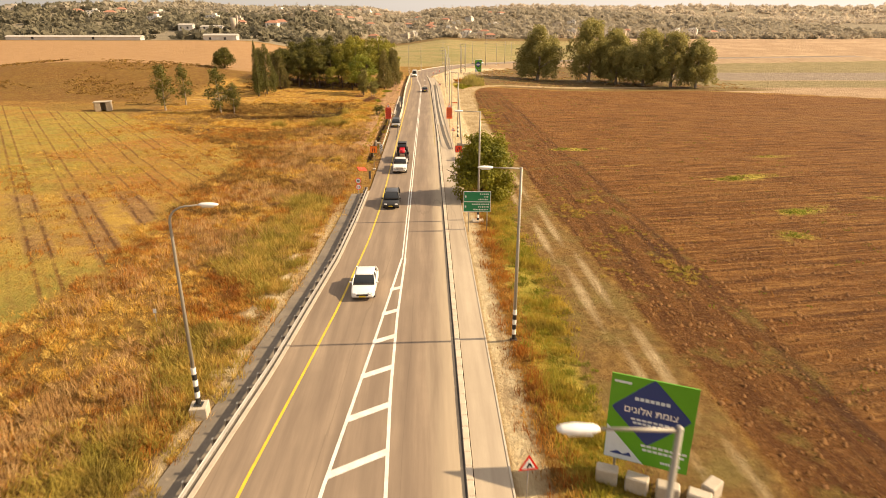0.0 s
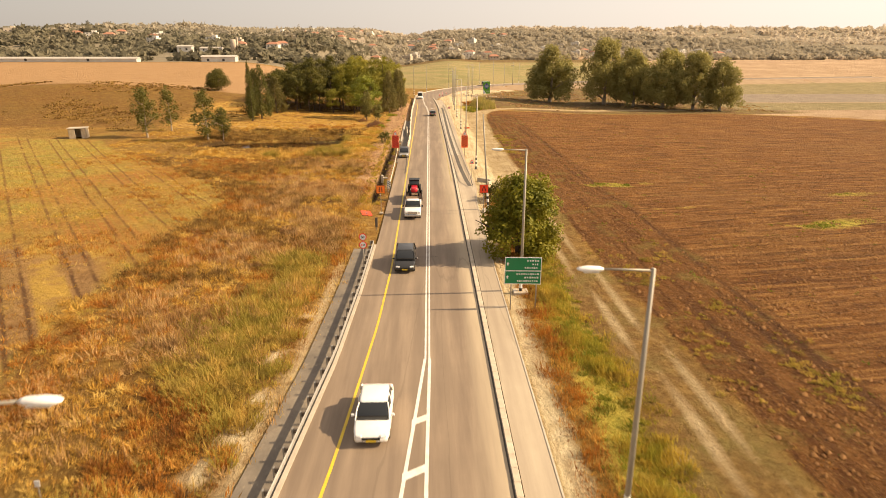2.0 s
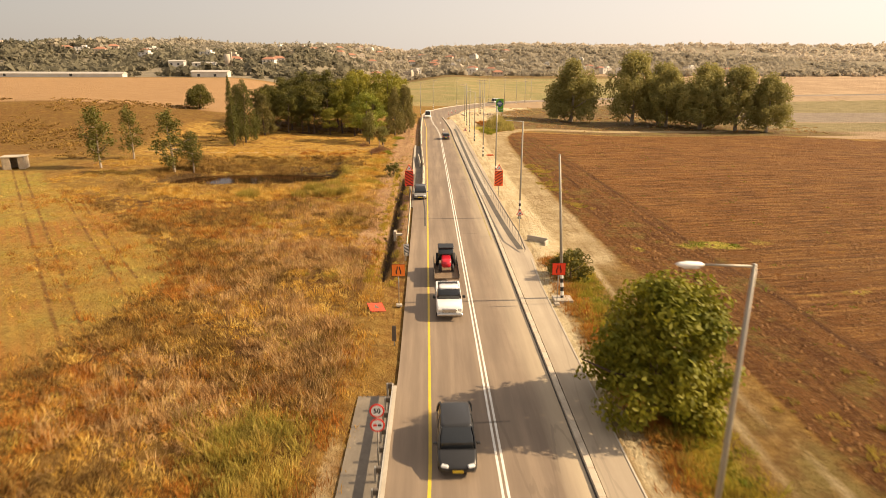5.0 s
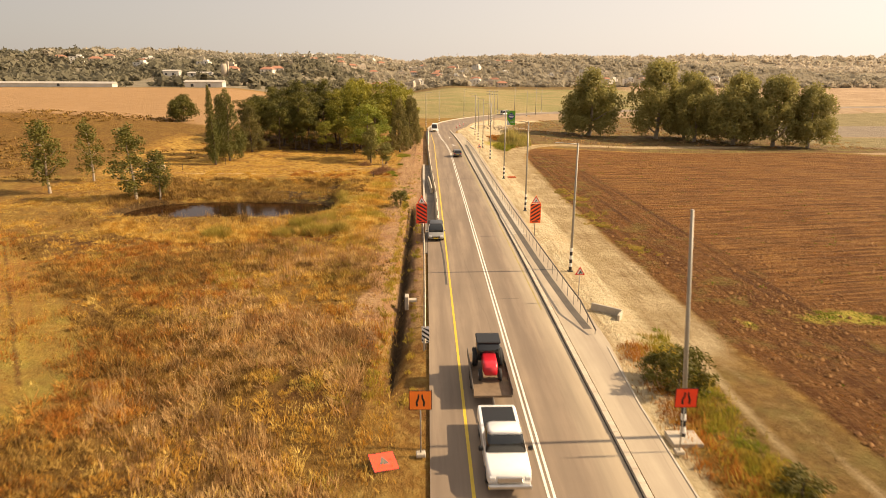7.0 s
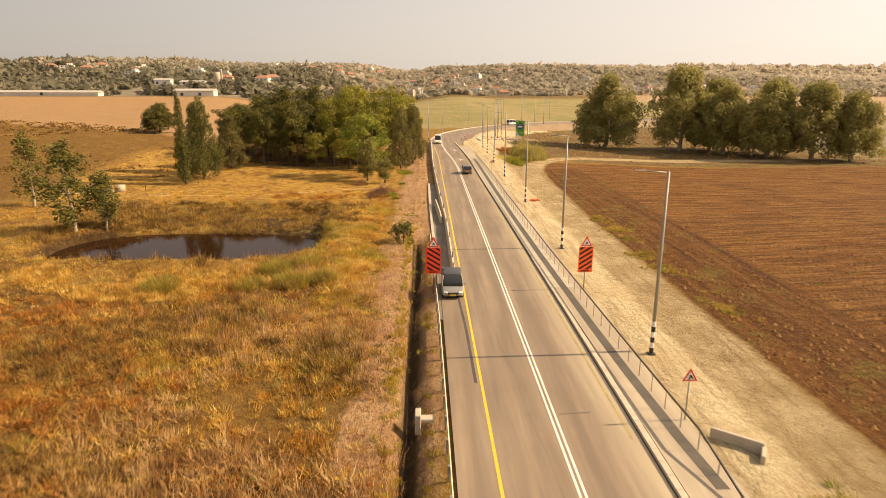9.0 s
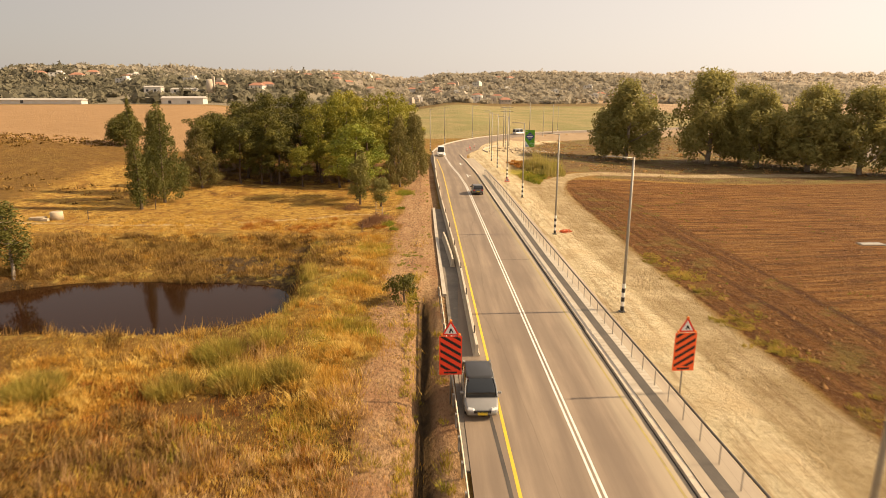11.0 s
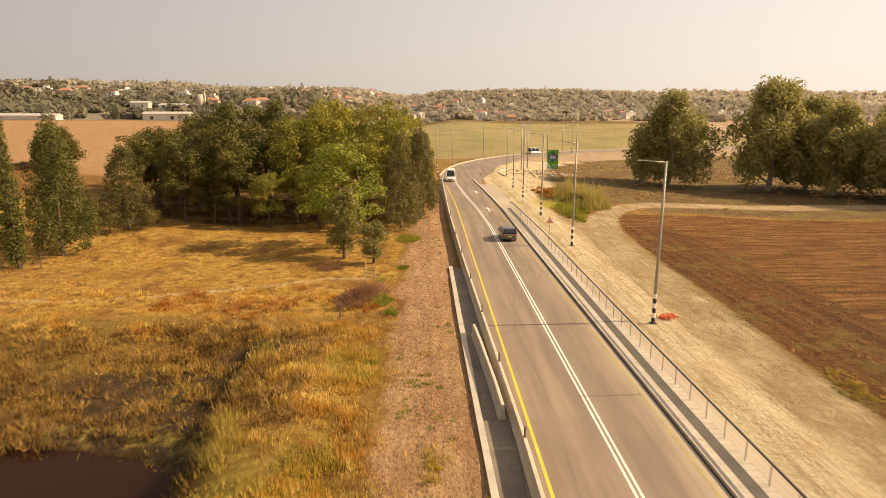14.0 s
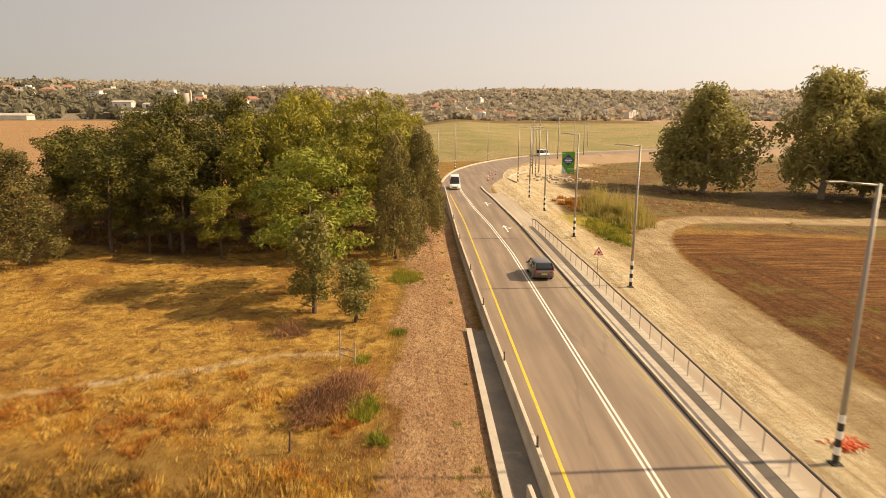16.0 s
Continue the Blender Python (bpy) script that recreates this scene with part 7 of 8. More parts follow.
pick = wob(x, y, 3.2, 8.0) + 0.5 * wob(x, y, 1.3, 2.0) + 0.6 * (g.random(len(x)) - 0.5)
stuff("bank_grass", *grass_mesh(g, x[pick > 0.1], y[pick > 0.1], 0.16, 0.55, 8, 0.06, 0.8, 0.2), GREENISH, "yellow-green grass along the pond bank", "grass")
stuff("dry_bank_grass", *grass_mesh(g, x[pick <= 0.1], y[pick <= 0.1], 0.16, 0.6, 8, 0.06, 0.8, 0.2), STRAW, "golden dry grass along the pond bank", "grass")
x, y = scatter(g, 5000, -21, -15.5, 131, 158, lambda x, y: np.exp(-(((x - bank_x(y) - 0.3) / 0.55) ** 2)) * ss(-0.4, 0.2, wob(x, y, 2.2, 4.0)))
stuff("bank_weeds", *grass_mesh(g, x, y, 0.3, 0.75, 8, 0.05, 0.7, 0.25), OLIVE, "olive and straw-coloured weeds along the edge of the steep bank", "weeds")
# crop in faint rows, with worn gaps
gaps = lambda x, y: 1 - 0.75 * row_gap(x, y)
fine_rows = lambda x, y: 0.6 + 0.4 * np.sin((x * 0.825 + y * 0.565) * 2 * math.pi / 0.88)
x, y = scatter(g, 75000, -75, -23.5, 12, 145, lambda x, y: zones(x, y)["crop"] * gaps(x, y) * fine_rows(x, y) * (1 - 0.8 * ss(0.2, 0.7, zones(x, y)["bare"])) * (0.15 + 0.85 * ss(-0.5, 0.4, wob(x, y, 5, 9) + 0.5 * wob(x, y, 1.7, 3))))
pick = 0.7 * wob(x, y, 16, 4.0) + 0.03 * (y - 62) + 0.7 * (g.random(len(x)) - 0.5)
stuff("crop_rows", *grass_mesh(g, x[pick > 0], y[pick > 0], 0.05, 0.18, 6, 0.055, 1.1, 0.16), GREENISH, "low yellow-green crop in slanting rows", "crop")
stuff("dry_crop", *grass_mesh(g, x[pick <= 0], y[pick <= 0], 0.05, 0.18, 6, 0.055, 1.1, 0.16), STRAW, "low dried golden crop in slanting rows", "crop")
# reeds round the pond
x, y = scatter(g, 20000, -52, -14.5, 126, 163, lambda x, y: (pond_r(x, y) > 1.0 - 0.5 * ss(0.25, 0.6, wob(x, y, 3.0, 6.0)) * ss(-24, -30, x)) * np.clip(0.25 * (pond_r(x, y) < 1) + ss(1.75, 1.0, pond_r(x, y)) * np.where(y > 138, 1.0, 0.3) + ss(146, 150, y) * ss(163, 156, y) * 0.6, 0, 1) * (0.1 + 0.9 * ss(-0.35, 0.25, wob(x, y, 3.6, 1.0))) * (1 - 0.75 * ss(0.2, 0.7, zones(x, y)["mud"]) * ss(-32, -27, x)) * ss(0.2, -0.6, x - bank_x(y)))
stuff("reeds", *grass_mesh(g, x, y, 0.2, 0.95, 8, 0.05, 0.7, 0.25), REED, "dark brown reeds and marsh grass round the pond", "reeds")
x, y = scatter(g, 3600, 12.5, 26, 208, 246, lambda x, y: ss(1.0, 0.4, np.hypot((x - 19.2) / 5.0, (y - 228) / 14)))
stuff("tall_reeds", *grass_mesh(g, x, y, 1.4, 3.2, 9, 0.10, 0.3, 0.3), REED_GREEN, "tall olive reeds beyond the footpath", "reeds")
x, y = scatter(g, 6000, 10.5, 21, 198, 228, lambda x, y: off_road(x, y) * ss(1.0, 0.3, np.hypot((x - 15.0) / 3.8, (y - 213) / 12)))
stuff("fresh_weeds", *grass_mesh(g, x, y, 0.2, 0.6, 8, 0.10), FRESH, "bright green weeds beside the sandy bank", "grass")
# right verge
x, y = scatter(g, 14000, 6.9, 12.6, 4, 92, lambda x, y: off_road(x, y) * np.exp(-(((x - 8.5) / 1.0) ** 2)) * (0.5 + 0.5 * ss(-0.3, 0.4, wob(x, y, 3.0, 5.0))))
stuff("verge_weeds", *grass_mesh(g, x, y, 0.12, 0.5, 8, 0.06, 0.9, 0.2), RUST, "reddish-brown dry weeds on the verge", "grass")
x, y = scatter(g, 30000, 8.2, 13.4, 4, 94, lambda x, y: off_road(x, y) * np.exp(-(((x - 10.7 - 0.6 * np.sin(y * 0.21)) / 1.1) ** 2)) * ss(-0.5, 0.3, wob(x, y, 4.0, 8.0)))
stuff("verge_grass", *grass_mesh(g, x, y, 0.15, 0.6, 8, 0.06, 0.8, 0.2), GREENISH, "yellow-green grass along the farm track", "grass")
x, y = scatter(g, 90000, 15, 60, 8, 200, lambda x, y: zones(x, y)["plow"] * (0.01 + 0.99 * ss(0.35, 0.7, zones(x, y)["fresh"])))
stuff("field_weeds", *grass_mesh(g, x, y, 0.08, 0.26, 7, 0.10, 1.0, 0.2), grass_material("field_green", (0.19, 0.25, 0.024), (0.28, 0.30, 0.035), (0.15, 0.20, 0.024), (0.12, 0.10, 0.02), 0.35), "patches of low green weeds on the worked field", "grass")
# dry stubble on the worked field
x, y = scatter(g, 18000, 15.5, 70, 6, 205, lambda x, y: zones(x, y)["plow"] * ss(140, 40, np.hypot(x - 12, y - 60)) * (0.3 + 0.7 * ss(-0.2, 0.5, wob(x, y, 6.0, 4.0))))
stuff("field_stubble", *grass_mesh(g, x, y, 0.05, 0.22, 5, 0.06, 1.3, 0.22), RUST, "rusty dry stubble on the worked field", "stubble")
# field clods
x, y = scatter(g, 52000, 15.5, 75, 6, 205, lambda x, y: zones(x, y)["plow"] * ss(130, 30, np.hypot(x - 10, y - 60)) * (0.35 + 0.65 * ss(-0.3, 0.5, wob(x * 0.45 + y * 0.89, x * 0.12 - y * 0.06, 1.1, 2.0))))
n = len(x)
s = 0.05 + 0.17 * g.random(n) ** 3
z = height(x, y)
a = g.random(n) * 6.283
pts = [np.stack([x + s * 1.2 * np.cos(a + k * 2.09), y + s * 1.2 * np.sin(a + k * 2.09), z - 0.03], axis=1) for k in range(3)]
pts.append(np.stack([x + s * 0.3 * np.cos(a), y, z + s * 1.1], axis=1))
v = np.stack(pts, axis=1).reshape(-1, 3)
base = np.arange(n)[:, None] * 4
f = np.concatenate([base + np.array([[0, 1, 3]]), base + np.array([[1, 2, 3]]), base + np.array([[2, 0, 3]])])
CLOD = surface("field_clods", (0.15, 0.064, 0.014), (0.26, 0.125, 0.033), 0.95, big=0.8, fine=8, world_space=True)
stuff("soil_clods", v, f, CLOD, "brown soil clods and stubble on the worked field", "soil")
# stones on the rough earth beside the channel
x, y = scatter(g, 9000, -11.2, -6.4, 100, 215, lambda x, y: zones(x, y)["bed"] * (np.abs(x + 7.25) > 0.9) * (0.25 + 0.75 * ss(-9.6, -8.0, x)))
n = len(x)
s = 0.03 + 0.10 * g.random(n) ** 3
z = height(x, y)
a = g.random(n) * 6.283
pts = [np.stack([x + s * 1.2 * np.cos(a + k * 1.57), y + s * 1.2 * np.sin(a + k * 1.57), z - 0.02], axis=1) for k in range(4)]
pts.append(np.stack([x, y, z + s], axis=1))
v = np.stack(pts, axis=1).reshape(-1, 3)
base = np.arange(n)[:, None] * 5
f = np.concatenate([base + np.array([[k, (k + 1) % 4, 4]]) for k in range(4)])
stuff("loose_stones", v, f, surface("brown_stones", (0.17, 0.095, 0.045), (0.30, 0.185, 0.09), 0.9, big=3, fine=9, world_space=True), "loose stones on rough brown earth", "stones")


def scrub(name, n, box, keep, size, per, width, material, label, flat=0.8, seed=1):
    """Tussocks and low bushes of arching dry stems, joined."""
    q = np.random.default_rng(seed)
    x, y = scatter(q, n, *box, keep)
    z = height(x, y)
    m = len(x)
    s = size[0] + (size[1] - size[0]) * q.random(m) ** 1.6
    k = np.repeat(np.arange(m), per)
    N = m * per
    a = q.random(N) * 6.283
    r = s[k] * 0.55 * np.sqrt(q.random(N))
    out = np.stack([np.cos(a), np.sin(a), np.zeros(N)], axis=1)
    lift = (s[k] * 0.5 * flat * q.random(N) ** 1.5) * (1 - 0.5 * r / (0.55 * s[k]))
    root = np.stack([x[k], y[k], z[k] - 0.04 + lift], axis=1) + out * r[:, None]
    lean = np.stack([np.full(N, -0.10), np.full(N, 0.05), np.ones(N) * flat], axis=1)
    tip = root + (out * (0.15 + 0.5 * q.random(N))[:, None] + q.normal(scale=0.22, size=(N, 3)) + lean) * (s[k] * (0.25 + 0.4 * q.random(N)))[:, None]
    side = np.cross(tip - root, q.normal(size=(N, 3)))
    side /= np.linalg.norm(side, axis=1)[:, None] + 1e-9
    w = (width * (0.6 + 0.8 * q.random(N)))[:, None]
    v = np.stack([root - side * w, root + side * w, tip], axis=1).reshape(-1, 3)
    stuff(name, v, np.arange(N * 3).reshape(-1, 3), material, label, "scrub")


meadow = lambda x, y: off_road(x, y) * thin(x, y) * (1 - zones(x, y)["crop"])
tone = lambda x, y: 1.2 * wob(x, y, 6.0, 6.0) + 0.35 * wob(x, y, 2.6, 1.0)
slope = lambda x, y: np.exp(-(((x + 12.4) / 2.8) ** 2)) * ss(72, 58, y)
thick = lambda x, y: (0.5 + 0.5 * ss(54, 70, y)) * (0.25 + 0.75 * ss(-13.5, -16, x - 100 * ss(50, 70, y))) * ss(-76, -60, x) * (0.3 + 0.7 * ss(112, 100, y))
scrub("olive_scrub", 9000, (-30, -8.8, 6, 72), lambda x, y: meadow(x, y) * slope(x, y) * ss(-0.45, 0.15, wob(x, y, 4.5, 3.0)), (0.5, 1.5), 60, 0.024, OLIVE, "olive-green roadside scrub along the slope", 0.8, 4)
scrub("slope_scrub", 6000, (-30, -8.8, 6, 70), lambda x, y: meadow(x, y) * slope(x, y) * ss(0.3, -0.2, wob(x, y, 4.5, 3.0)), (0.4, 1.1), 50, 0.022, RUST, "rust-brown weeds among the roadside scrub", 0.8, 14)
scrub("brown_scrub", 14000, (-50, -9, 8, 124), lambda x, y: meadow(x, y) * thick(x, y) * ss(-26, -13, x) * ss(-0.7, 0.1, tone(x, y)), (0.6, 1.6), 55, 0.022, GREY_STRAW, "dense grey-brown dry scrub", 0.75, 5)
scrub("rusty_scrub", 20000, (-70, -9.5, 8, 124), lambda x, y: meadow(x, y) * thick(x, y) * ss(-14, -26, x + 7 * wob(x, y, 9.0, 2.0)) * ss(-0.25, 0.3, tone(x, y)), (0.4, 1.3), 50, 0.024, RUST, "dense rust-brown dry scrub", 0.66, 6)
scrub("golden_scrub", 19000, (-70, -9.5, 8, 124), lambda x, y: meadow(x, y) * thick(x, y) * ss(0.3, -0.3, tone(x, y)) * 0.8 * (1 - 0.55 * ss(55, 68, y)), (0.4, 1.2), 50, 0.024, STRAW, "golden dry bushes in the meadow", 0.66, 16)
scrub("dark_scrub", 15000, (-52, -9, 58, 124), lambda x, y: meadow(x, y) * ss(-0.1, 0.35, wob(x, y, 5.0, 21.0) + 0.4 * wob(x, y, 2.0, 6.0)) * ss(124, 112, y), (0.4, 1.3), 45, 0.024, REED, "dark brown dead weeds in the dry meadow", 0.7, 35)
scrub("meadow_scrub", 7000, (-60, -9.2, 8, 126), lambda x, y: meadow(x, y) * (0.25 + 0.75 * np.exp(-(((x + 10.5) / 2.0) ** 2))) * ss(-0.1, 0.4, wob(x, y, 5.0, 12.0)), (0.5, 1.2), 50, 0.024, OLIVE, "olive-green bushes in the dry meadow", 0.66, 17)
scrub("marsh_scrub", 2200, (-50, -15, 143, 161), lambda x, y: off_road(x, y) * (pond_r(x, y) > 1.05) * (0.2 + 0.8 * ss(-0.1, 0.4, wob(x, y, 4.0, 2.0))) * (1 - 0.85 * ss(0.2, 0.7, zones(x, y)["mud"])), (0.5, 1.4), 55, 0.03, REED, "brown marsh scrub behind the pond", 0.8, 7)
scrub("bank_scrub", 1600, (-44, -12, 119, 131), lambda x, y: off_road(x, y) * (pond_r(x, y) > 1.0) * ss(-0.1, 0.4, wob(x, y, 4.0, 9.0)), (0.45, 1.2), 50, 0.024, STRAW, "golden bushes on the near bank of the pond", 0.8, 18)
MOUNDS = ((-20.4, 126.8, 1.5), (-18.1, 122.9, 1.3), (-15.6, 123.9, 1.3), (-21.6, 122.0, 1.1), (-18.0, 128.9, 0.9), (-29.2, 122.1, 1.3))
on_mounds = lambda x, y: np.clip(sum(np.exp(-(np.hypot(x - mx, y - my) / (0.55 * mr)) ** 4) for mx, my, mr in MOUNDS), 0, 1)
scrub("mound_tussocks", 12000, (-31, -13, 119, 131), on_mounds, (1.1, 2.0), 60, 0.024, OLIVE, "tall olive and brown tussocks on the near bank of the pond", 0.9, 31)
scrub("mound_scrub", 5000, (-210, -52, 158, 232), lambda x, y: 0.8 * ss(-0.1, 0.4, wob(x, y, 11.0, 5.0)), (0.7, 1.7), 14, 0.16, REED, "rusty brown scrub on the far rise", 0.5, 8)
scrub("verge_scrub", 1500, (7.6, 13.0, 6, 96), lambda x, y: off_road(x, y) * thin(x, y) * np.exp(-(((x - 10.6) / 1.1) ** 2)), (0.25, 0.75), 50, 0.024, FRESH, "low green scrub on the verge", 0.7, 9)
scrub("verge_brush", 900, (7.4, 11.0, 6, 90), lambda x, y: off_road(x, y) * thin(x, y) * np.exp(-(((x - 8.9) / 0.9) ** 2)) * ss(-0.3, 0.3, wob(x, y, 5, 2)), (0.25, 0.65), 45, 0.024, RUST, "rusty dry brush on the verge", 0.8, 11)
scrub("junction_scrub", 160, (12, 26, 222, 250), lambda x, y: ss(1.0, 0.5, np.hypot((x - 17) / 6, (y - 238) / 10)), (0.6, 1.4), 50, 0.09, RUST, "rusty scrub beside the sandy junction", 0.8, 10)
scrub("ditch_scrub", 1200, (-9.4, -5.6, 84, 143), lambda x, y: (0.9 * np.exp(-(((x + 8.35) / 0.4) ** 2)) + 0.35 * np.exp(-(((x + 6.35) / 0.25) ** 2))) * (0.3 + 0.7 * ss(-0.3, 0.3, wob(x, y, 4, 7))), (0.3, 0.8), 45, 0.022, GREENISH, "yellow-green scrub along the ditch", 0.9, 20)
scrub("bed_tufts", 200, (-10.8, -6.8, 140, 212), lambda x, y: zones(x, y)["bed"] * ss(0.0, 0.5, wob(x, y, 5, 2)), (0.18, 0.45), 50, 0.02, FRESH, "green tufts on the stony earth", 0.7, 21)
TUFTS = ((-12.2, 165.9, 0.9), (-12.8, 171.6, 0.5), (-10.6, 189.4, 1.3), (-11.2, 163.0, 0.4), (-10.8, 176.0, 0.4), (-9.4, 151.0, 0.4))
on_tufts = lambda x, y: np.clip(sum(np.exp(-(np.hypot(x - tx, 0.6 * (y - ty)) / (0.6 * tr)) ** 2) for tx, ty, tr in TUFTS), 0, 1)
scrub("green_tufts", 9000, (-14, -8.5, 149, 192), on_tufts, (0.3, 0.8), 50, 0.022, FRESH, "bright green weed tufts at the edge of the bare earth", 0.8, 33)
WEEDS = ((17.2, 144.2, 2.2), (16.2, 133.6, 2.0), (16.4, 128.0, 1.6), (16.6, 150.5, 1.4), (17.5, 118, 1.5), (19.5, 60, 2.0), (21.5, 50, 2.2), (19.0, 42, 1.8), (24.0, 40, 2.0), (22.5, 66, 1.5))
on_weeds = lambda x, y: np.clip(sum(np.exp(-(np.hypot(x - wx, 0.45 * (y - wy)) / (0.8 * wr)) ** 2) for wx, wy, wr in WEEDS), 0, 1)
scrub("field_edge_weeds", 16000, (14.5, 27, 36, 156), lambda x, y: 0.8 * on_weeds(x, y) * ss(-0.2, 0.4, wob(x, y, 1.6, 5.0)), (0.2, 0.55), 40, 0.024, OLIVE, "olive and brown weeds along the edge of the worked field", 0.8, 34)
scrub("pasture_tufts", 2200, (-46, -12, 159, 171), lambda x, y: ss(-0.1, 0.4, wob(x, y, 2.2, 3.0)) * ss(171, 167, y) * 0.5, (0.35, 0.9), 45, 0.022, STRAW, "golden tussocks at the edge of the pasture", 0.8, 36)
scrub("pasture_brush", 1500, (-30, -12.5, 160, 171), lambda x, y: ss(0.1, 0.5, wob(x, y, 1.8, 8.0)) * 0.5, (0.35, 0.8), 45, 0.022, RUST, "rusty brown dry weeds at the edge of the pasture", 0.8, 37)
scrub("waste_scrub", 1200, (24, 130, 226, 330), lambda x, y: ss(0.3, 0.8, zones(x, y)["waste"]) * ss(-0.2, 0.3, wob(x, y, 9, 2)), (0.5, 1.3), 24, 0.12, GREY_STRAW, "brown scrub round the eucalyptus row", 0.5, 19)
# reed colour chosen dark, to paint the shade under the pines
scrub("grove_floor", 500, (-52, -10, 200, 232), lambda x, y: 0.8 + 0 * x, (0.5, 1.3), 24, 0.1, REED, "undergrowth beneath the pines, dark-toned for the shade there", 0.8, 12)

# ---- far woods and town ----

def hazed_crowns(name, a, b, c):
    """Far crowns with distance haze put into the grey-green: a colour for each tree, thin leaves that let light
    through.
    """
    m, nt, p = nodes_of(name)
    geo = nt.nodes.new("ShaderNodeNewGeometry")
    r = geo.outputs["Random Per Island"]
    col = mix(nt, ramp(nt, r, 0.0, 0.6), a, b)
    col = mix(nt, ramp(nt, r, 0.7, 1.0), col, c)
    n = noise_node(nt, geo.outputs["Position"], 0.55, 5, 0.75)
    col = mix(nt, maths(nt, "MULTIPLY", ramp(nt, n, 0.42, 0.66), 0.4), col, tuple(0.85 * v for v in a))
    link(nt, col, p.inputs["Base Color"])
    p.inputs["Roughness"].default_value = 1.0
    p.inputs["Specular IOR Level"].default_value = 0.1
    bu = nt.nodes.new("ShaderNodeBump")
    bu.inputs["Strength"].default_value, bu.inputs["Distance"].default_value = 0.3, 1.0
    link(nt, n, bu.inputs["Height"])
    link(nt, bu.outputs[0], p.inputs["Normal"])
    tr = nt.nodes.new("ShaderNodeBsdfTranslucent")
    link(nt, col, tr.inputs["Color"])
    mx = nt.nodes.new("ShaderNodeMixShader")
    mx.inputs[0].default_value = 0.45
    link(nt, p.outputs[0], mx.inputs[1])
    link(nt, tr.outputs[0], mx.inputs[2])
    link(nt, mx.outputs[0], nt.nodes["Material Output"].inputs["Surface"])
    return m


# base colours grow paler with distance, in place of haze in the air
NEAR_HILL_LEAF = hazed_crowns("near_hill_foliage", (0.20, 0.182, 0.122), (0.23, 0.206, 0.14), (0.26, 0.23, 0.158))
FAR_LEAF = hazed_crowns("distant_foliage", (0.41, 0.36, 0.27), (0.43, 0.376, 0.282), (0.45, 0.392, 0.294))
FARTHER_LEAF = hazed_crowns("hazy_foliage", (0.56, 0.485, 0.38), (0.58, 0.50, 0.39), (0.60, 0.515, 0.40))
RIDGE_LEAF = hazed_crowns("hazy_ridge_woods", (0.60, 0.52, 0.41), (0.62, 0.535, 0.42), (0.63, 0.545, 0.43))
rr = random.Random(8)
spots = [(44.6, 740), (73.4, 800), (34.2, 820), (72.9, 722), (26, 828), (52, 812), (60, 745), (-372, 700), (-356, 700), (-300, 720), (-20, 800), (10, 850)]
for k in range(44):
    spots.append((rr.uniform(-200, 260), rr.uniform(760, 1080)))
for k in range(12):
    spots.append((rr.uniform(-480, -130), rr.uniform(600, 800)))
complex_spots = [(315 + 14 * k + rr.uniform(-3, 3), 800 + rr.uniform(-14, 14)) for k in range(5)] + [(226, 780), (240, 782), (205, 775), (180, 790)]
PLACES = np.array(spots + complex_spots)


def clear_of_houses(x, y):
    """Gardens and streets in front of the houses stay open."""
    k = np.ones(np.shape(x))
    for hx, hy in PLACES:
        k = k * np.where((np.abs(x - hx) < 7) & (y < hy + 8) & (y > hy - 16), 0.15, 1.0)
    return k


def woods(name, n, box, keep, size, material, label, seed, lobes=3, sprays=18):
    """Far trees of several uneven lobes of leaf sprays: round crowns, a few tall ones."""
    q = np.random.default_rng(seed)
    x, y = scatter(q, n, *box, lambda x, y: keep(x, y) * clear_of_houses(x, y))
    z = height(x, y)
    s = size[0] + (size[1] - size[0]) * q.random(len(x)) ** 2.0
    tall = q.random(len(x)) < 0.05
    x, y, z, s, tall = (np.repeat(v, lobes) for v in (x, y, z, s, tall))
    m = len(x)
    first = np.arange(m) % lobes == 0
    r = s * np.where(first, 0.95, 0.5 + 0.35 * q.random(m)) * np.where(tall, 0.42, 1.0)
    a = q.random(m) * 6.283
    off = np.where(first, 0.0, s * (0.45 + 0.4 * q.random(m))) * np.where(tall, 0.15, 1.0)
    up = s * np.where(first, 0.35, 0.1 + 0.4 * q.random(m)) * np.where(tall, 2.2, 1.0)
    c = np.stack([x + off * np.cos(a), y + off * np.sin(a), z + up], axis=1)
    grow = np.stack([r, r, r * np.where(tall, 2.4, 0.62)], axis=1)
    k = np.repeat(np.arange(m), sprays)
    N = len(k)
    d = q.normal(size=(N, 3)) + np.array([0, 0, 0.5])
    d /= np.linalg.norm(d, axis=1)[:, None]
    p = c[k] + d * grow[k] * (0.55 + 0.45 * q.random(N))[:, None]
    t = np.cross(d, q.normal(size=(N, 3)))
    t /= np.linalg.norm(t, axis=1)[:, None] + 1e-9
    b = np.cross(d, t) + 0.5 * q.normal(size=(N, 3))
    L = (r[k] * (0.30 + 0.25 * q.random(N)))[:, None]
    tips = np.stack([p - (t + 0.6 * b) * L, p + (t - 0.6 * b) * L, p + b * L], axis=1).reshape(-1, 3)
    me = fast_mesh(name, tips, np.arange(3 * N).reshape(-1, 3), material)
    tagged(new(name, me), label, "woods", "", "stuff")


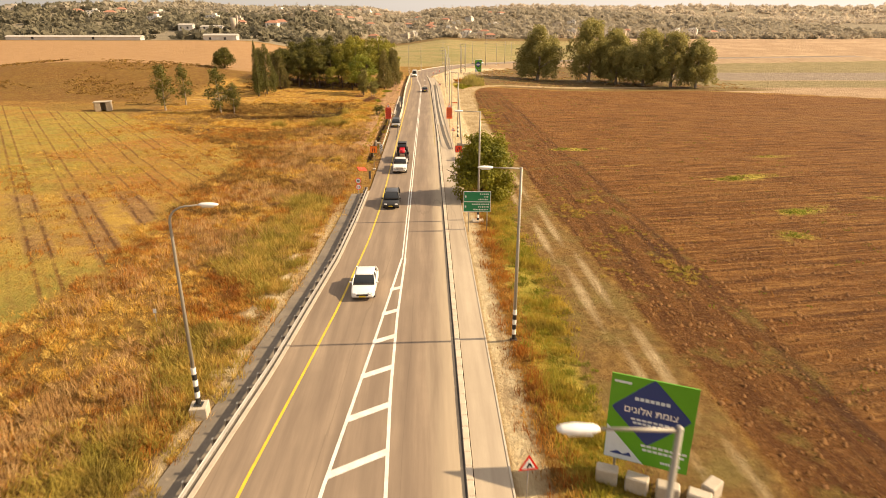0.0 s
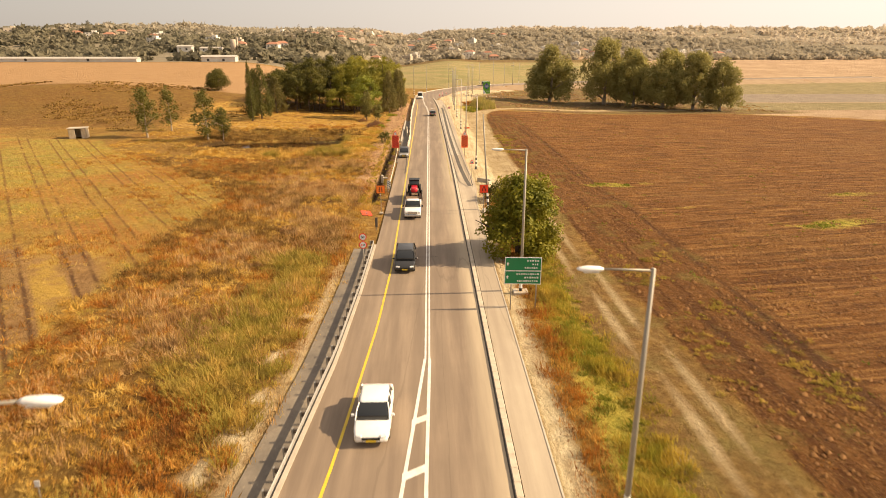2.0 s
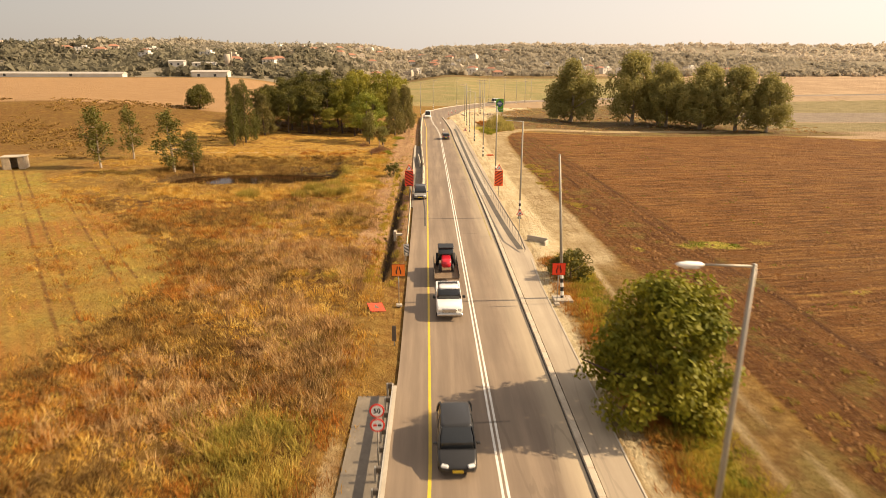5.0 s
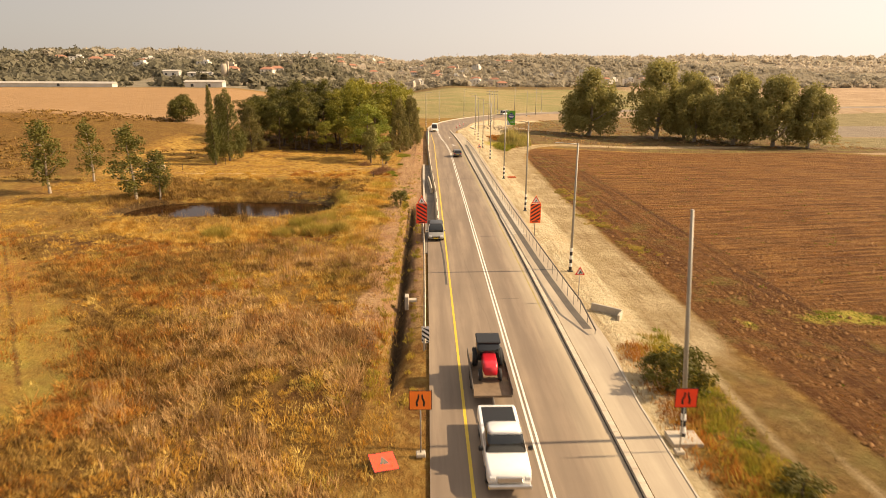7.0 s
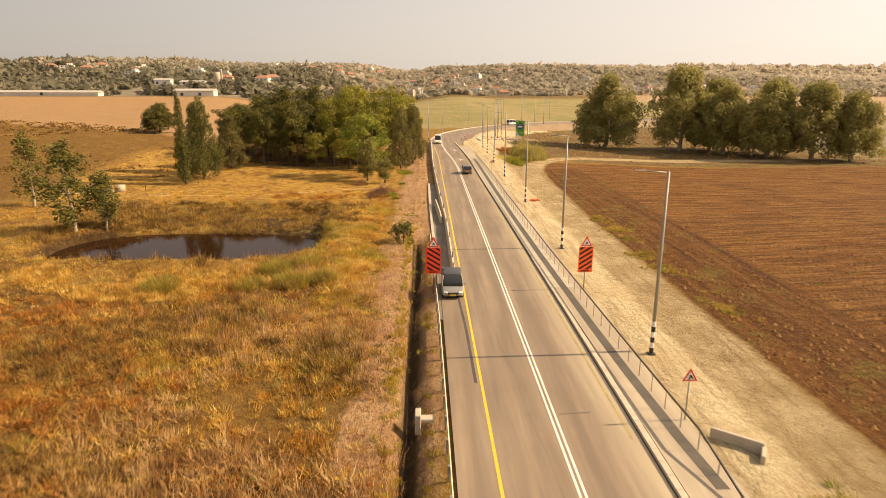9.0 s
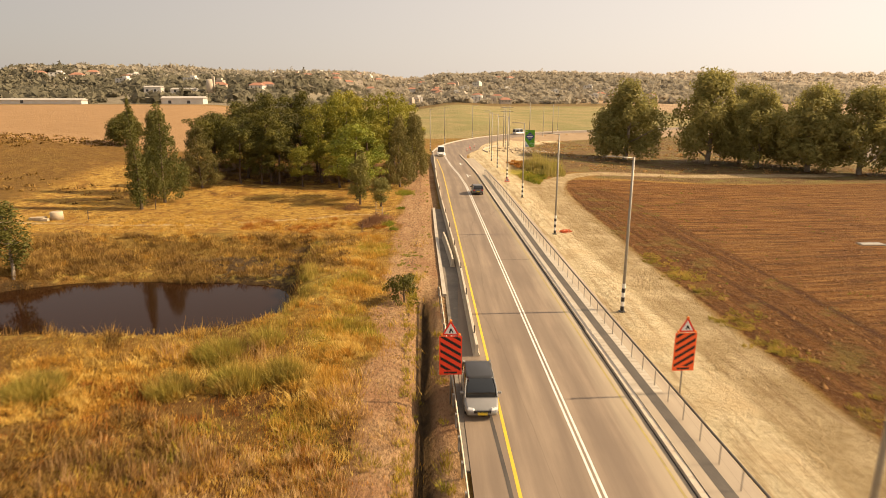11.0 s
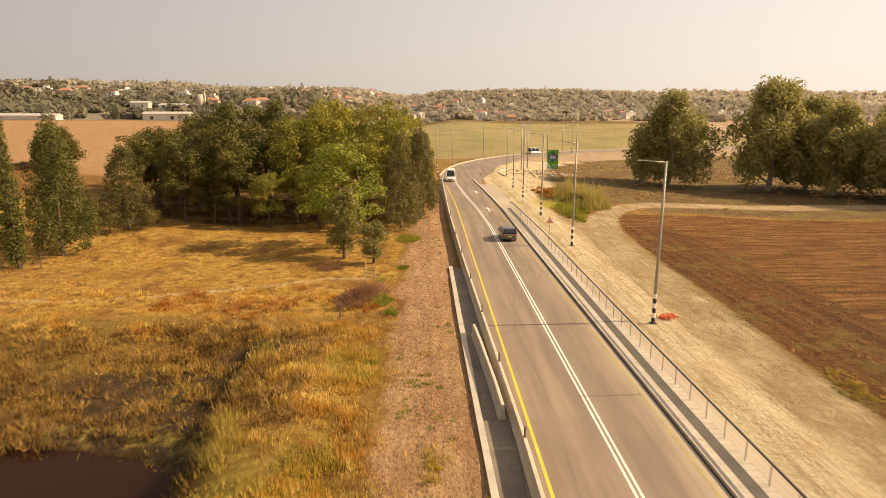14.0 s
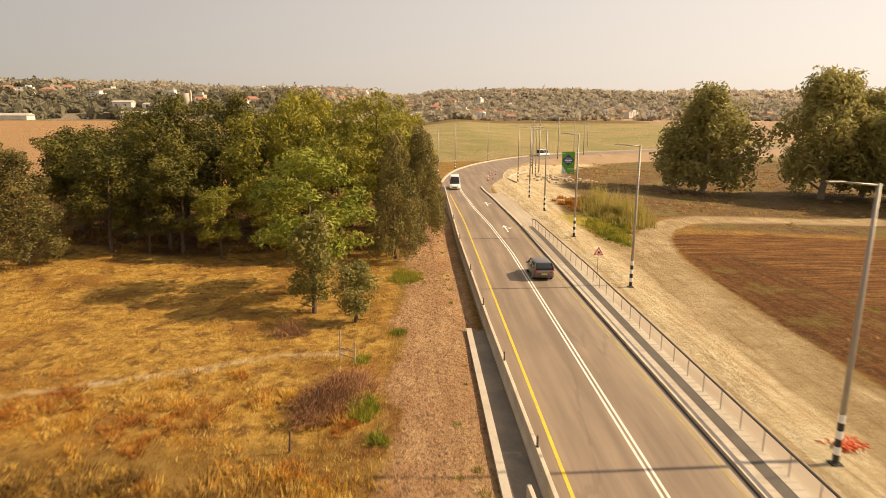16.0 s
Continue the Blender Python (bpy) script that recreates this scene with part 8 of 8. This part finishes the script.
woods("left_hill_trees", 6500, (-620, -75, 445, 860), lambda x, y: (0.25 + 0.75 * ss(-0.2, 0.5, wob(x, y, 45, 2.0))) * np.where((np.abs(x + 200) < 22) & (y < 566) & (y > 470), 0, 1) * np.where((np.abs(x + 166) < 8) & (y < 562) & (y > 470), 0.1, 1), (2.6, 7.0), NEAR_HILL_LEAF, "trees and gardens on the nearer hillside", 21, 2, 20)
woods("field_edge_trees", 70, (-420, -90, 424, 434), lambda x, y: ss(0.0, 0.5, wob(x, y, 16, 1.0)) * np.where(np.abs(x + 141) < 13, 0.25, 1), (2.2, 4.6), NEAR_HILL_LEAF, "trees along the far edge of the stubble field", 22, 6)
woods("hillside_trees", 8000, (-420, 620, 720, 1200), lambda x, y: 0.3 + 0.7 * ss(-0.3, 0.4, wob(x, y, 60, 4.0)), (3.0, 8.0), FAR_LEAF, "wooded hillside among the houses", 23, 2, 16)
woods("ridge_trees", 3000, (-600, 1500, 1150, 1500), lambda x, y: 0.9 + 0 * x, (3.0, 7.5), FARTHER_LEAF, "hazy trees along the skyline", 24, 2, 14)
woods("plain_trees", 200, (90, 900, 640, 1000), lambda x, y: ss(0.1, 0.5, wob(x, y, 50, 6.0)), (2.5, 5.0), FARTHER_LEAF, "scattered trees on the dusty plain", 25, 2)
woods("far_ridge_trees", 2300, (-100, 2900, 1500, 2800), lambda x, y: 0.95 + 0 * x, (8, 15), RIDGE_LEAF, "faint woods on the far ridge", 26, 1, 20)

HOUSE_WHITE = surface("white_render", (0.80, 0.75, 0.66), (0.70, 0.64, 0.55), 0.85, big=0.3, fine=3)
HOUSE_SAND = surface("sand_render", (0.55, 0.46, 0.35), (0.45, 0.37, 0.28), 0.85, big=0.3, fine=3)
ROOF_RED = surface("red_roof_tiles", (0.42, 0.20, 0.12), (0.33, 0.16, 0.10), 0.85, big=0.5, fine=4)
ROOF_GREY = surface("grey_sheet_roof", (0.50, 0.46, 0.40), (0.42, 0.38, 0.33), 0.7, big=0.3, fine=3)
WINDOW_DARK = paint("window_glass", (0.05, 0.05, 0.05), 0.15)


def house(w, d, h, wall_m, roof, label):
    b = thing("house", pose(0, 0, 0), label, "house", "town houses")
    part("wall", Mesh().box((0, 0, h / 2 - 1.0), (w, d, h + 2.0), 0, 0.05), wall_m, b)
    if roof == "hip":
        e = 0.5
        v = [(-w / 2 - e, -d / 2 - e, h), (w / 2 + e, -d / 2 - e, h), (w / 2 + e, d / 2 + e, h), (-w / 2 - e, d / 2 + e, h), (-w / 4, 0, h + 2.2), (w / 4, 0, h + 2.2)]
        part("roof", Mesh().add(v, [(0, 1, 5, 4), (1, 2, 5), (2, 3, 4, 5), (3, 0, 4), (3, 2, 1, 0)]), ROOF_RED, b, "red tiled hip roof")
    else:
        part("roof", Mesh().box((0, 0, h + 0.12), (w + 0.3, d + 0.3, 0.3), 0, 0.05), ROOF_GREY, b, "flat grey roof")
        part("stair_house", Mesh().box((w * 0.2, 0, h + 1.1), (w * 0.35, d * 0.5, 1.8), 0, 0.05), wall_m, b)
    for fl in range(max(1, int(h // 2.3))):
        for k in range(3):
            part("window", Mesh().box((-w * 0.3 + w * 0.3 * k, -d / 2 - 0.02, 1.4 + 2.2 * fl), (1.0, 0.12, 1.1)), WINDOW_DARK, b, "dark window")
    return b


kinds = [house(12, 8, 4.6, HOUSE_WHITE, "flat", "white two-storey flat-roofed house on the hillside"), house(11, 8, 2.8, HOUSE_WHITE, "hip", "white house with a red tiled roof on the hillside"), house(12, 8, 4.2, HOUSE_SAND, "flat", "sand-coloured two-storey house on the hillside"), house(11, 8, 2.8, HOUSE_SAND, "hip", "sand-coloured house with a red tiled roof on the hillside")]
used = set()
for k, (x, y) in enumerate(spots + complex_spots):
    b0 = kinds[0] if k >= len(spots) and k % 3 < 2 else kinds[k % 4]
    m = pose(x, y, ground_z(x, y) + (2.2 if k >= len(spots) else 1.4), 0, 0, rr.uniform(-35, 35))
    if b0.name not in used:
        used.add(b0.name)
        b0.matrix_basis = m
    else:
        copy_thing(b0, m)

SHED = surface("white_shed_sheet", (0.66, 0.62, 0.55), (0.55, 0.51, 0.45), 0.6, big=0.2, fine=2)
def shed(m, w, d, h, label):
    b = thing("warehouse", m, label, "warehouse", "farm buildings")
    part("wall", Mesh().box((0, 0, h / 2 - 1), (w, d, h + 2), 0, 0.05), SHED, b)
    v = [(-w / 2 - 0.4, -d / 2 - 0.4, h), (w / 2 + 0.4, -d / 2 - 0.4, h), (w / 2 + 0.4, d / 2 + 0.4, h), (-w / 2 - 0.4, d / 2 + 0.4, h), (-w / 2 - 0.4, 0, h + 1.1), (w / 2 + 0.4, 0, h + 1.1)]
    part("roof", Mesh().add(v, [(0, 1, 5, 4), (2, 3, 4, 5), (1, 2, 5), (3, 0, 4), (3, 2, 1, 0)]), ROOF_GREY, b, "pale sheet roof")
    for k in range(2):
        part("door", Mesh().box((-w * 0.3 + k * w * 0.45, -d / 2 - 0.03, 0.9), (1.6, 0.12, 1.6)), WINDOW_DARK, b, "dark shed door")


shed(pose(-140, 440, ground_z(-140, 440) + 0.2, 0, 0, 4), 22, 9, 2.9, "long white farm warehouse beyond the stubble field")
shed(pose(-238, 437, ground_z(-238, 437) + 0.3, 0, 0, -2), 92, 6, 1.7, "long low pale greenhouse beyond the stubble field")
shed(pose(-207, 560, ground_z(-207, 560) + 2.0, 0, 0, 4), 12, 8, 3.2, "white flat farm building on the wooded hillside")
shed(pose(-186, 563, ground_z(-186, 563) + 1.6, 0, 0, -6), 18, 8, 2.0, "low pale shed on the wooded hillside")
tw = thing("stone_tower", pose(-166, 560, ground_z(-166, 560) + 2.0), "round pale stone tower with a tall shaft", "tower")
part("drum", Mesh().tube([(0, 0, -2), (0, 0, 5), (0, 0, 9)], [2.9, 2.6, 2.4], 20), HOUSE_SAND, tw, "", True)
part("shaft", Mesh().box((2.6, 0, 4.8), (1.8, 1.8, 12.4), 0, 0.1), HOUSE_SAND, tw)

# ---- kerb stones and path joints ----
stone_me = Mesh().box((0, 0, 0), (0.335, 0.985, 0.4), 0, 0.02).data("kerb_stone", KERB)
for k in range(120):
    y = 10.5 + k
    st = new("kerb_stone", stone_me)
    st.parent = kerb
    st.location = (kerb_off(y) + 0.187 + random.uniform(-0.006, 0.006), y, -0.03 + random.uniform(-0.008, 0.004))

# paving slabs on both sides of the dark band
paving = bpy.data.objects["pavement"]
slab_me = Mesh().box((0, 0, 0), (1.0, 0.47, 0.06), 0, 0.012).data("paving_slab", CONCRETE)
for k in range(148):
    y = 121.0 + 0.5 * k
    for a, b in ((kerb_off(y) + 0.375, band_x(y) - 0.31), (band_x(y) + 0.31, rail_x(y) + 0.16)):
        ps = new("paving_slab", slab_me)
        ps.parent = paving
        ps.matrix_basis = Matrix.LocRotScale(((a + b) / 2, y, 0.108 + random.uniform(-0.003, 0.003)), None, (b - a, 1, 1))
